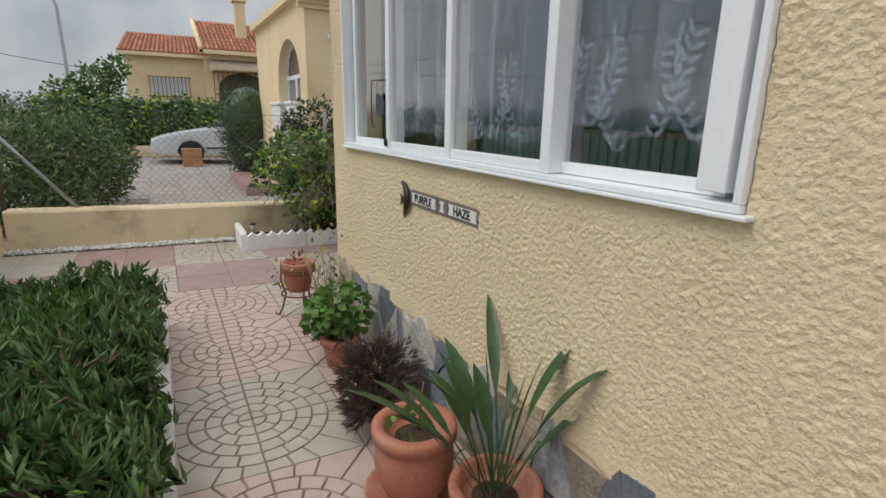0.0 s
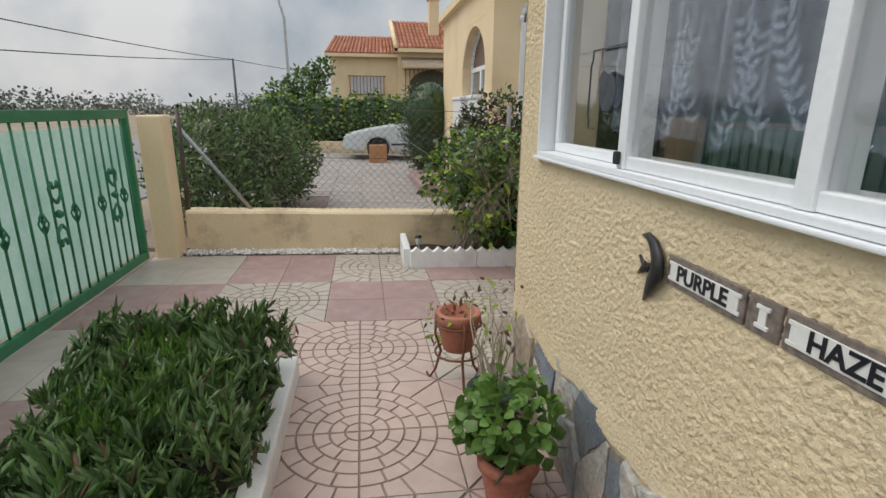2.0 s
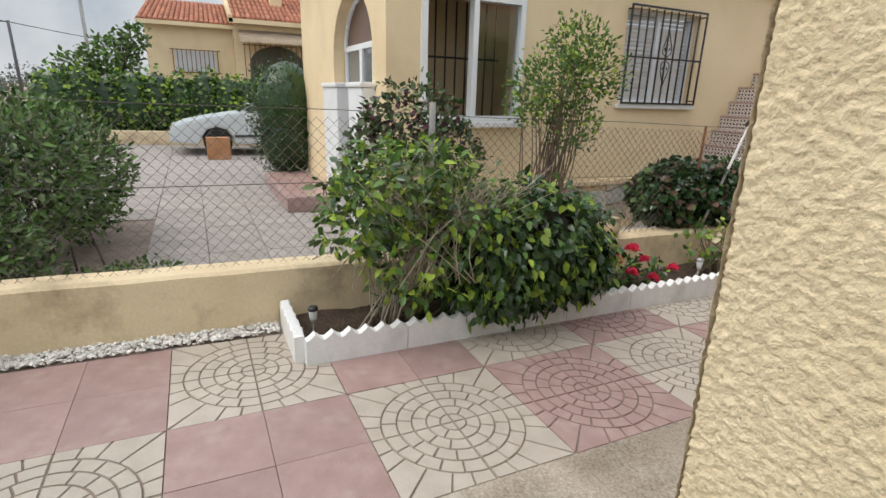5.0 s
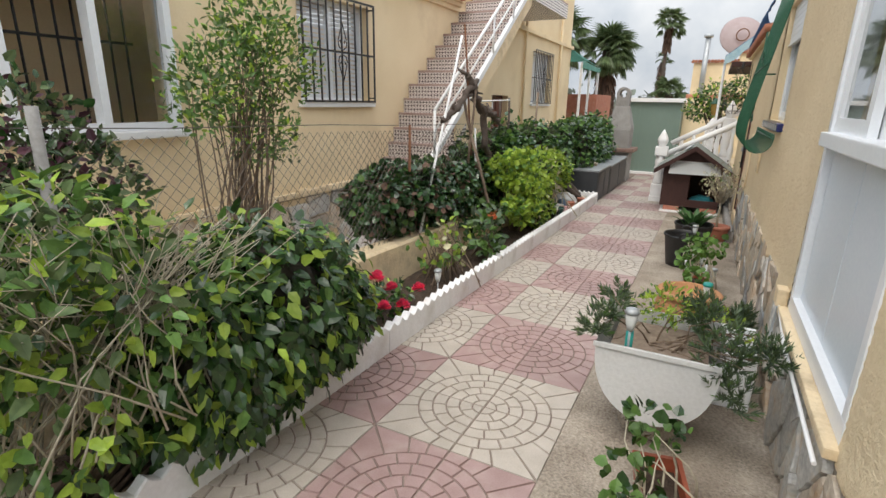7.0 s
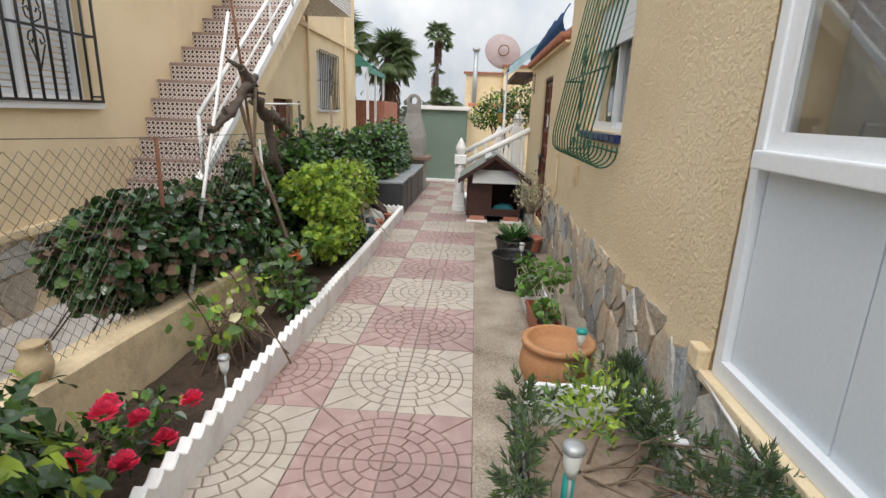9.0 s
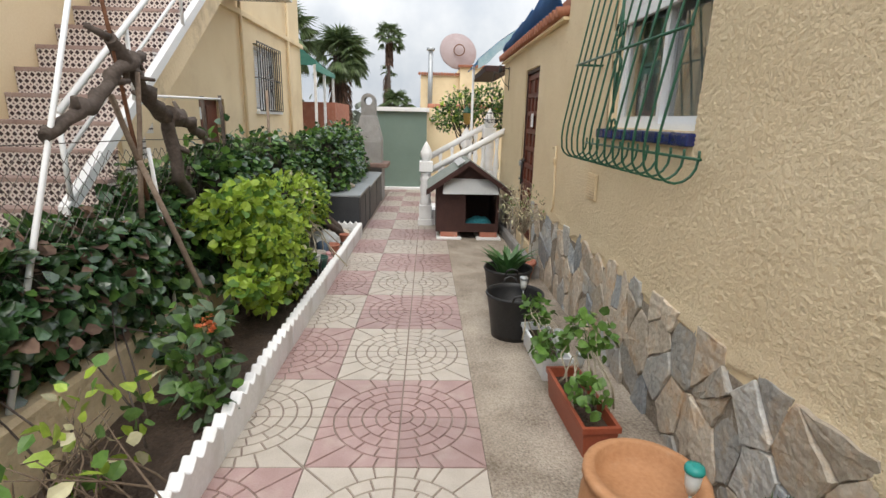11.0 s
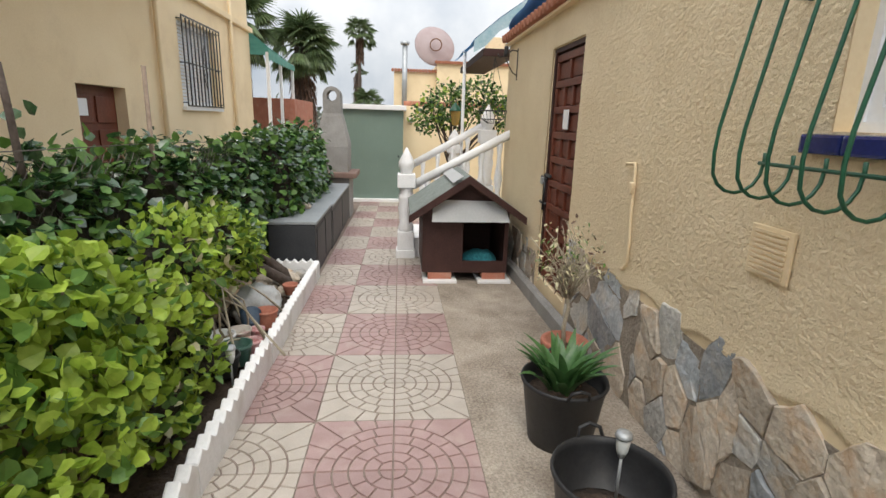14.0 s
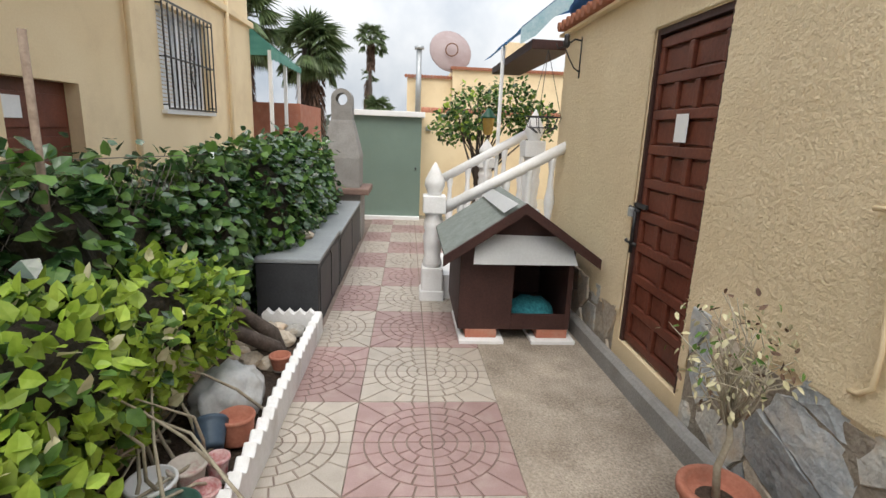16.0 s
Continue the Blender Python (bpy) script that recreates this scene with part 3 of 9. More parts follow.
LEAF_BLADE = leaf_material("strap_leaf", (0.03, 0.07, 0.025), (0.07, 0.14, 0.05), 0.35, 0.15, 0.5)
LEAF_AGAVE = leaf_material("bright_strap_leaf", (0.035, 0.10, 0.03), (0.09, 0.19, 0.06), 0.35, 0.2, 0.5)
LEAF_PALM = leaf_material("palm_leaf", (0.07, 0.12, 0.055), (0.20, 0.26, 0.12), 0.42, 0.3)
PETAL_RED = leaf_material("crimson_petal", (0.62, 0.025, 0.085), (0.85, 0.09, 0.19), 0.5, 0.25)
PETAL_ORANGE = leaf_material("orange_petal", (0.60, 0.16, 0.06), (0.75, 0.27, 0.12), 0.5, 0.25)
TWIG = material("brown_twig", ((0.10, 0.07, 0.05), (0.22, 0.16, 0.11)), 20, 0.9)
TWIG_PALE = material("pale_twig", ((0.30, 0.26, 0.19), (0.50, 0.45, 0.35)), 20, 0.9)


def leaf_arrays(p, d, n, length, width, fold=0.25, droop=0.15):
    """Pointed leaves with a midrib: base, two midrib points, tip, and two points on either side."""
    d = d / np.linalg.norm(d, axis=1, keepdims=True)
    s = np.cross(d, n)
    s /= np.linalg.norm(s, axis=1, keepdims=True) + 1e-9
    n = np.cross(s, d)
    L, W = length[:, None], width[:, None]
    def at(a, w, h):
        return p + d * (L * a) + s * (W * w) + n * (L * h)
    v = np.stack([at(0, 0, 0), at(0.36, 0, -0.03), at(0.72, 0, -droop * 0.55), at(1.0, 0, -droop),
                  at(0.30, 0.5, fold * 0.22), at(0.70, 0.38, fold * 0.12 - droop * 0.5), at(0.30, -0.5, fold * 0.22), at(0.70, -0.38, fold * 0.12 - droop * 0.5)], axis=1)
    return v.reshape(-1, 3)


LEAF_FACES = ((0, 1, 4), (0, 6, 1), (1, 2, 5, 4), (1, 6, 7, 2), (2, 3, 5), (2, 7, 3))


def leaves(name, parent, p, d, n, length, width, mats, share, rng, fold=0.25, droop=0.15, label=""):
    v = leaf_arrays(p, d, n, length, width, fold, droop)
    count = len(p)
    faces = [tuple(8 * i + k for k in f) for i in range(count) for f in LEAF_FACES]
    pick = rng.choice(len(mats), size=count, p=np.array(share) / sum(share))
    slots = np.repeat(pick, len(LEAF_FACES)).tolist()
    ob = data_part(name, v.tolist(), faces, list(mats), parent, slots=slots, label=label)
    return tagged(ob, label, kind="stuff") if parent else ob


def blob_points(blobs, count, rng, shell=0.55):
    """Points near the surfaces of a group of uneven clumps, with the way out of each."""
    w = np.array([b[3] * b[4] + b[4] * b[5] + b[3] * b[5] for b in blobs])
    which = rng.choice(len(blobs), size=count, p=w / w.sum())
    b = np.array(blobs)[which]
    u = rng.normal(size=(count, 3))
    u /= np.linalg.norm(u, axis=1, keepdims=True)
    r = rng.uniform(shell, 1.0, count) ** 0.7
    lump = 1 + 0.16 * np.sin(u[:, 0] * 7 + b[:, 0] * 9) * np.cos(u[:, 2] * 6 + b[:, 1] * 5) + rng.normal(0, 0.06, count)
    p = b[:, :3] + u * b[:, 3:6] * (r * lump)[:, None]
    return p, u


def foliage(name, parent, blobs, count, length, width, mats, share, seed, up=0.3, down=0.0, shell=0.55, fold=0.25, droop=0.15, floor_z=None, spread=0.8, label=""):
    rng = np.random.default_rng(seed)
    p, u = blob_points(blobs, count, rng, shell)
    if floor_z is not None:
        p[:, 2] = np.maximum(p[:, 2], floor_z + rng.uniform(0, 0.05, count))
    d = u + rng.normal(0, spread, (count, 3))
    d[:, 2] += up - down
    n = u + rng.normal(0, 0.5, (count, 3))
    n[:, 2] += 0.7
    k = rng.uniform(0.6, 1.2, count)
    return leaves(name, parent, p, d, n, length * k, width * k, mats, share, rng, fold, droop, label)


def stems(name, parent, base, blobs, count, r, mat, seed, spread=0.06, inside=0.75, sides=5):
    rng = np.random.default_rng(seed)
    p, u = blob_points(blobs, count, rng, 0.2)
    bm = bmesh.new()
    for q in p:
        a = np.array(base) + np.append(rng.normal(0, spread, 2), 0)
        c = np.array([b[:3] for b in blobs]).mean(axis=0)
        e = c + (q - c) * inside
        mid = (a * 0.55 + e * 0.45) + np.append(rng.normal(0, 0.04, 2), 0.06)
        tube(bm, [a, (a + mid) / 2 + rng.normal(0, 0.012, 3), mid, (mid + e) / 2 + rng.normal(0, 0.015, 3), e], r, sides, taper=r * 0.3)
        if count <= 40:
            part(name, bm, mat, parent)
            bm = bmesh.new()
    if count <= 40:
        bm.free()
        return None
    return tagged(part(name, bm, mat, parent), kind="stuff")


def rosettes(name, parent, tips, axes, per, length, width, mats, share, seed, open_angle=0.7, droop=-0.1):
    """Sprigs of narrow leaves fanned about each shoot's tip."""
    rng = np.random.default_rng(seed)
    n = len(tips)
    p, ax = np.repeat(tips, per, axis=0), np.repeat(axes, per, axis=0)
    side = rng.normal(size=p.shape)
    side -= ax * (side * ax).sum(1, keepdims=True)
    side /= np.linalg.norm(side, axis=1, keepdims=True)
    k = rng.uniform(0.15, 1.0, len(p))
    d = ax * (1.1 - 0.6 * k)[:, None] + side * (open_angle * (0.4 + k))[:, None]
    start = p - ax * (k * length * 1.3)[:, None]
    return leaves(name, parent, start, d, ax + side * 0.2, length * rng.uniform(0.7, 1.2, len(p)), np.full(len(p), width), mats, share, rng, 0.5, droop)


# near-black that stands in for the shade deep between leaves
CORE_SHADE = material("core_gap_shade", ((0.012, 0.011, 0.007), (0.035, 0.028, 0.018)), 9, 1.0, bump=0.9, bump_scale=30, bump_depth=0.03)


def shade_core(parent, blobs, k):
    """Added near-black lumps fill a dense bush's heart; their colour paints inner shade."""
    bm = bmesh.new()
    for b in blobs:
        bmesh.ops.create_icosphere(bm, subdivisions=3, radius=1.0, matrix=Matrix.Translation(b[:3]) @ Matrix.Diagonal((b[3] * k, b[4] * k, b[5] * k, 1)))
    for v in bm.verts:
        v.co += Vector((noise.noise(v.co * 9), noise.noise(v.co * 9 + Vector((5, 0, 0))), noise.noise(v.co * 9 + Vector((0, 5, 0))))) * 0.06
    tagged(part("dark_core", bm, CORE_SHADE, parent), kind="stuff")


def pot_mesh(r_top, r_base, h, wall_t=0.02, lip=0.012, lip_h=0.04, belly=0.0, sides=24):
    bm = bmesh.new()
    prof = [(r_base * 0.6, 0.0), (r_base, 0.0)]
    for k in range(1, 8):
        f = k / 8
        prof.append((r_base + (r_top - r_base) * f + belly * math.sin(f * math.pi), (h - lip_h) * f))
    prof += [(r_top, h - lip_h), (r_top + lip, h - lip_h + 0.006), (r_top + lip, h - 0.006), (r_top + lip * 0.5, h), (r_top - wall_t, h), (r_top - wall_t, h - 0.05), (r_base * 0.5, h - 0.055)]
    lathe(bm, prof, sides)
    return bm


def soil_disc(bm, r, z, sides=18):
    lathe(bm, [(r * 0.98, z - 0.02), (r, z - 0.005), (r * 0.6, z + 0.008), (0.01, z + 0.012)], sides)


def potted(name, x, y, label, mat, r_top, r_base, h, z=None, soil=True, group="", belly=0.0, lip=0.012, lip_h=0.04, fill=0.06, turn=0):
    t = thing(name, (x, y, (gz(x) - 0.002) if z is None else z), label, "pot plant", group, turn)
    part("pot", pot_mesh(r_top, r_base, h, lip=lip, lip_h=lip_h, belly=belly), mat, t)
    if soil:
        bm = bmesh.new()
        soil_disc(bm, r_top - 0.018, h - fill)
        part("soil", bm, SOIL, t)
    return t


def blades(name, parent, base, count, length, width, mat, seed, spread=0.05, lean=0.55, share=None, segs=6, curl=0.5, stalk=0.0):
    """Long strap leaves that rise and arch outwards, folded along the middle."""
    rng = np.random.default_rng(seed)
    verts, faces = [], []
    for i in range(count):
        a = rng.uniform(0, 2 * math.pi)
        L, w = length * rng.uniform(0.65, 1.1), width * rng.uniform(0.8, 1.15)
        o = Vector((base[0] + math.cos(a) * spread * rng.uniform(0, 1), base[1] + math.sin(a) * spread * rng.uniform(0, 1), base[2]))
        out, side = Vector((math.cos(a), math.sin(a), 0)), Vector((-math.sin(a), math.cos(a), 0))
        th = lean * rng.uniform(0.3, 1.3)
        p, b = o.copy(), len(verts)
        for k in range(segs + 1):
            f = k / segs
            ww = w * (0.55 + 1.6 * f * (1 - f) + 0.1) * (1 - f ** 3) + 0.002
            if stalk:
                g = (f - stalk) / (1 - stalk)
                ww = w * (0.16 if g < 0 else 0.16 + 3.6 * g * (1 - g) ** 1.2 * (1 - 0.1 * g)) * (1 if f < 1 else 0.1)
            nrm = out * -math.cos(th) + Vector((0, 0, 1)) * math.sin(th)
            for s, h in ((-1, 0.22), (0, 0.0), (1, 0.22)):
                verts.append(tuple(p + side * (s * ww / 2) + nrm * (h * ww)))
            p = p + (out * math.sin(th) + Vector((0, 0, 1)) * math.cos(th)) * (L / segs)
            th += curl * rng.uniform(0.6, 1.4) / segs * (1 + 1.5 * f)
        for k in range(segs):
            q = b + 3 * k
            faces += [(q, q + 1, q + 4, q + 3), (q + 1, q + 2, q + 5, q + 4)]
        data_part(name, verts, faces, mat, parent, smooth=True)
        verts, faces = [], []


def flower_head(bm, c, r, rng, slot=0, petals=14):
    for i in range(petals):
        a, e = rng.uniform(0, 6.28), rng.uniform(-0.2, 1.4)
        d = Vector((math.cos(a) * math.cos(e), math.sin(a) * math.cos(e), math.sin(e)))
        s = d.cross(Vector((0.3, 0.2, 1))).normalized()
        u = s.cross(d)
        o = Vector(c)
        pts = [o + d * r * 0.2, o + d * r * 0.7 + s * r * 0.5, o + d * r + u * r * 0.25, o + d * r * 0.7 - s * r * 0.5]
        f = bm.faces.new([bm.verts.new(p) for p in pts])
        f.material_index = slot

# ------------------------------------------------------------ planting bed: kerb, low wall, soil
def kerb_piece(length, scallops):
    """A cast edging block with a wavy top."""
    bm = bmesh.new()
    n = scallops * 6
    rows = []
    for i in range(n + 1):
        x = length * i / n
        wave = abs(math.cos(math.pi * scallops * i / n))
        z = 0.148 + 0.036 * (1 - wave) ** 0.8
        rows.append([bm.verts.new((x, -0.028, -0.05)), bm.verts.new((x, -0.028, z - 0.006)), bm.verts.new((x, -0.02, z)), bm.verts.new((x, 0.02, z)), bm.verts.new((x, 0.028, z - 0.006)), bm.verts.new((x, 0.028, -0.05))])
    for a, b in zip(rows, rows[1:]):
        for k in range(5):
            bm.faces.new((a[k], b[k], b[k + 1], a[k + 1]))
    bm.faces.new(rows[0])
    bm.faces.new(rows[-1][::-1])
    me = bpy.data.meshes.new("kerb_piece")
    bm.normal_update()
    bm.to_mesh(me)
    bm.free()
    me.materials.append(WHITE_KERB)
    return me


kerb = tagged(new("garden_kerb"), "white scalloped concrete edging along the planting bed", "kerb", kind="structure")
KERB_ME = kerb_piece(0.595, 6)
k_rng = random.Random(3)
for i in range(15):
    x = 1.07 + 0.6 * i
    o = new("kerb_block", KERB_ME)
    o.parent = kerb
    o.matrix_basis = pose(x, 5.972 + 0.035 * (i / 15) + k_rng.uniform(-0.003, 0.003), gz(x) + 0.002, 0, SLOPE, k_rng.uniform(-0.3, 0.3) + 0.25)
o = new("kerb_block", kerb_piece(0.2, 2))
o.parent = kerb
o.matrix_basis = pose(10.08, 6.008, gz(10.08) + 0.002, 0, SLOPE, 0.4)
for x, y in ((1.045, 5.99), (10.27, 6.03)):
    o = new("kerb_block", kerb_piece(0.52 if x < 5 else 0.4, 5))
    o.parent = kerb
    o.matrix_basis = pose(x, y, gz(x) + 0.012, 0, 0, 90)

bm = bmesh.new()
s_rng = random.Random(8)
nx, ny = 90, 6
gridv = [[bm.verts.new((1.08 + 9.1 * i / nx, 5.99 + 0.58 * j / ny, gz(1.08 + 9.1 * i / nx) + 0.055 + 0.05 * noise.noise(Vector((i * 0.35, j * 0.7, 0))))) for j in range(ny + 1)] for i in range(nx + 1)]
for i in range(nx):
    for j in range(ny):
        bm.faces.new((gridv[i][j], gridv[i + 1][j], gridv[i + 1][j + 1], gridv[i][j + 1]))
tagged(mesh_object("soil_bed", bm, SOIL, smooth=True), "dark crumbly garden soil behind the white kerb", "soil", kind="structure")


def sloped_wall(name, x0, x1, y0, y1, height, mat, label):
    """A low rendered wall that follows the slope, with a slightly uneven rounded top."""
    bm = bmesh.new()
    n = int((x1 - x0) / 0.12)
    rows = []
    for i in range(n + 1):
        x = x0 + (x1 - x0) * i / n
        t = gz(x) + height + 0.008 * noise.noise(Vector((x * 2, 0, 1)))
        w = 0.006 * noise.noise(Vector((x * 3, 5, 1)))
        rows.append([bm.verts.new(v) for v in ((x, y0 + w, gz(x) - 0.2), (x, y0 + w, t - 0.02), (x, y0 + 0.02 + w, t), (x, y1 - 0.02, t + 0.004), (x, y1, t - 0.02), (x, y1, gz(x) - 0.2))])
    for a, b in zip(rows, rows[1:]):
        for k in range(5):
            bm.faces.new((a[k], b[k], b[k + 1], a[k + 1]))
    bm.faces.new(rows[0])
    bm.faces.new(rows[-1][::-1])
    return tagged(mesh_object(name, bm, mat), label, "wall", kind="structure")


low_wall = sloped_wall("wall_low", -0.95, 9.9, 6.55, 6.75, 0.385, CREAM_DIRTY, "low cream rendered garden wall with stains")

# white pebbles along the foot of the low wall
peb_rng = random.Random(21)
verts, faces = [], []
for i in range(1500):
    x, y = peb_rng.uniform(-0.98, 1.0), peb_rng.uniform(6.41, 6.55)
    r = peb_rng.uniform(0.007, 0.016)
    z = gz(x) + 0.004 + peb_rng.uniform(0, 0.022)
    b = len(verts)
    sx, sy = peb_rng.uniform(0.8, 1.4), peb_rng.uniform(0.8, 1.3)
    verts += [(x + r * sx, y, z), (x, y + r * sy, z), (x - r * sx, y, z), (x, y - r * sy, z), (x, y, z + r * 0.8), (x, y, z - r * 0.8)]
    faces += [(b, b + 1, b + 4), (b + 1, b + 2, b + 4), (b + 2, b + 3, b + 4), (b + 3, b, b + 4), (b + 1, b, b + 5), (b + 2, b + 1, b + 5), (b + 3, b + 2, b + 5), (b, b + 3, b + 5)]
PEBBLE = material("white_pebble", ((0.55, 0.52, 0.48), (0.8, 0.78, 0.75)), 10, 0.8, island=0.3)
tagged(data_part("white_pebbles", verts, faces, PEBBLE), "strip of small white pebbles at the wall's foot", "pebbles", kind="stuff")

# chain-link fence on the low wall
fence = thing("chain_link_fence", (0, 6.65, 0), "rusty diamond chain-link fence on the low wall", "fence")


def chain_link(x0, x1, cell, height, drop, r):
    verts, faces = [], []
    n, m = int((x1 - x0) / cell), int(height / cell)
    for i in range(n):
        pts = []
        for j in range(m + 1):
            for s in (0, 1):
                k = 2 * j + s
                x = x0 + cell * i + (cell * 0.52 if (k % 2) else -cell * 0.02)
                z = drop(x) + cell * 0.5 * k
                pts.append((x, 0.003 * (1 if k % 2 else -1), z))
        pts = pts[:2 * m + 1]
        b = len(verts)
        for x, y, z in pts:
            verts += [(x, y - r, z), (x + r * 0.9, y + r * 0.5, z), (x - r * 0.9, y + r * 0.5, z)]
        for j in range(len(pts) - 1):
            q = b + 3 * j
            for k in range(3):
                faces.append((q + k, q + (k + 1) % 3, q + 3 + (k + 1) % 3, q + 3 + k))
        # mirrored strand that closes the diamonds
        b = len(verts)
        for x, y, z in pts:
            xx = x0 + cell * i + cell - (x - (x0 + cell * i))
            verts += [(xx, -y - r, z), (xx + r * 0.9, -y + r * 0.5, z), (xx - r * 0.9, -y + r * 0.5, z)]
        for j in range(len(pts) - 1):
            q = b + 3 * j
            for k in range(3):
                faces.append((q + k, q + (k + 1) % 3, q + 3 + (k + 1) % 3, q + 3 + k))
    return verts, faces


v, f = chain_link(-0.9, 10.9, 0.072, 0.99, lambda x: gz(x) + 0.37, 0.0019)
data_part("wire_mesh", v, f, WIRE, fence)
for z in (1.355, 0.9):
    bm = bmesh.new()
    tube(bm, [(-0.9 + 1.18 * i, 0, gz(-0.9 + 1.18 * i) + z - 0.012 * (i % 2)) for i in range(11)], 0.0025, 5)
    part("tension_wire", bm, WIRE, fence)
for x, r, mat, lab, tall in ((-0.95, 0.020, WIRE, "dark weathered post", 0.93), (2.11, 0.024, CONCRETE_GREY, "weathered grey post", 1.06), (4.87, 0.012, RUST, "thin rusty post", 0.98), (8.45, 0.014, OLD_WOOD, "grey wooden post", 1.42), (10.05, 0.012, WHITE_PAINT, "thin white post", 1.0)):
    bm = bmesh.new()
    rod(bm, (x, 0, gz(x) + 0.37), (x + 0.01, 0, gz(x) + 0.37 + tall), r, 8)
    part("post", bm, mat, fence, lab)
bm = bmesh.new()
rod(bm, (-0.98, 0.03, 1.30), (-0.36, 0.03, 0.46), 0.017, 8)
part("brace", bm, GALVANISED, fence, "slanting galvanised brace")

# ------------------------------------------------------------ shrubs of the bed
def shrub(name, x, y, label, category="shrub"):
    return thing(name, (x, y, 0), label, category)


def local(blobs, x, y):
    return [(b[0] - x, b[1] - y, *b[2:]) for b in blobs]


def bush(name, label, x, y, blobs, count, length, width, mats, share, seed, base_z, stem_count=14, stem_r=0.008, stem_mat=TWIG, spread=0.08, category="shrub", **kw):
    t = shrub(name, x, y, label, category)
    lb = local(blobs, x, y)
    if stem_count:
        stems("stem", t, (0, 0, base_z), lb, stem_count, stem_r, stem_mat, seed + 1, spread)
    foliage("leaves", t, lb, count, length, width, mats, share, seed, **kw)
    return t


ficus_blobs = [(2.30, 6.06, 0.58, 0.38, 0.36, 0.36), (2.62, 6.08, 0.66, 0.44, 0.40, 0.38), (2.96, 6.12, 0.56, 0.34, 0.34, 0.33), (2.45, 6.02, 0.35, 0.55, 0.22, 0.24), (2.92, 6.0, 0.38, 0.32, 0.2, 0.22)]
t = shrub("ficus_shrub", 2.3, 6.2, "dense dark green ficus shrub hanging over the kerb")
lb = local(ficus_blobs, 2.3, 6.2)
stems("stem", t, (-0.55, 0.08, 0.08), lb, 30, 0.010, TWIG, 32, 0.11)
stems("bare_twig", t, (-0.35, 0.0, 0.5), [(-0.5, -0.22, 1.08, 0.5, 0.32, 0.24), (-0.1, -0.3, 0.98, 0.38, 0.2, 0.2)], 230, 0.0042, TWIG_PALE, 33, 0.22, inside=1.12)
shade_core(t, lb, 0.62)
foliage("leaves", t, lb, 5600, 0.078, 0.046, (LEAF_FICUS, LEAF_LIME, LEAF_MID), (0.70, 0.15, 0.15), 31, up=0.0, down=0.95, shell=0.55, droop=0.22, spread=0.6)
pale_blobs = [(2.10, 6.10, 0.86, 0.42, 0.38, 0.26), (1.80, 6.10, 0.60, 0.40, 0.30, 0.32), (1.60, 6.15, 1.0, 0.34, 0.34, 0.30), (1.42, 6.15, 0.86, 0.24, 0.3, 0.24), (1.85, 6.1, 1.12, 0.3, 0.3, 0.18)]
bush("hibiscus_shrub", "tangled hibiscus shrub with pale bare twigs and light leaves", 1.6, 6.2, pale_blobs, 2300, 0.07, 0.038, (LEAF_MID, LEAF_LIME, LEAF_FICUS, LEAF_DUSTY), (0.40, 0.24, 0.16, 0.20), 41, 0.08, 26, 0.007, TWIG_PALE, 0.09, down=0.4, up=0.1, droop=0.2)
bush("bougainvillea", "bougainvillea with dull purple-tinged leaves climbing the fence", 2.15, 6.85, [(2.05, 6.9, 1.28, 0.36, 0.22, 0.36), (2.35, 6.88, 1.1, 0.28, 0.22, 0.3), (1.8, 6.9, 1.05, 0.25, 0.2, 0.35)], 2600, 0.055, 0.034, (LEAF_DUSTY, LEAF_BOUG, LEAF_FICUS), (0.5, 0.2, 0.3), 44, 0.1, 16)
tall_blobs = [(3.62, 7.3, 1.70, 0.40, 0.32, 0.34), (4.05, 7.3, 1.75, 0.40, 0.32, 0.30), (3.35, 7.3, 1.55, 0.22, 0.25, 0.30), (3.85, 7.3, 2.0, 0.32, 0.28, 0.26), (3.85, 7.3, 1.30, 0.33, 0.28, 0.30)]
bush("tall_shrub", "tall upright shrub with many bare stems and small bright leaves", 3.55, 7.3, tall_blobs, 3000, 0.055, 0.024, (LEAF_MID, LEAF_LIME, LEAF_DUSTY), (0.6, 0.18, 0.22), 47, 0.05, 46, 0.010, TWIG, 0.09, up=0.6, shell=0.3)

rose_blobs = [(3.55, 6.26, 0.22, 0.26, 0.15, 0.16), (3.90, 6.22, 0.18, 0.22, 0.13, 0.13), (3.25, 6.25, 0.18, 0.2, 0.15, 0.14)]
t = bush("camellia", "low camellia bush with crimson flowers in the bed", 3.6, 6.28, rose_blobs, 430, 0.062, 0.034, (LEAF_FICUS, LEAF_MID, LEAF_LIME), (0.55, 0.35, 0.1), 51, 0.07, 14, 0.005)
f_rng = random.Random(5)
for fx, fy, fz in ((3.60, 6.14, 0.42), (3.68, 6.18, 0.40), (3.70, 6.08, 0.33), (4.0, 6.05, 0.24), (3.55, 6.05, 0.26), (3.80, 6.06, 0.18), (3.42, 6.1, 0.36)):
    bm = bmesh.new()
    flower_head(bm, (fx - 3.6, fy - 6.28, fz), 0.056, f_rng, petals=30)
    part("flower", bm, PETAL_RED, t, "crimson flower")

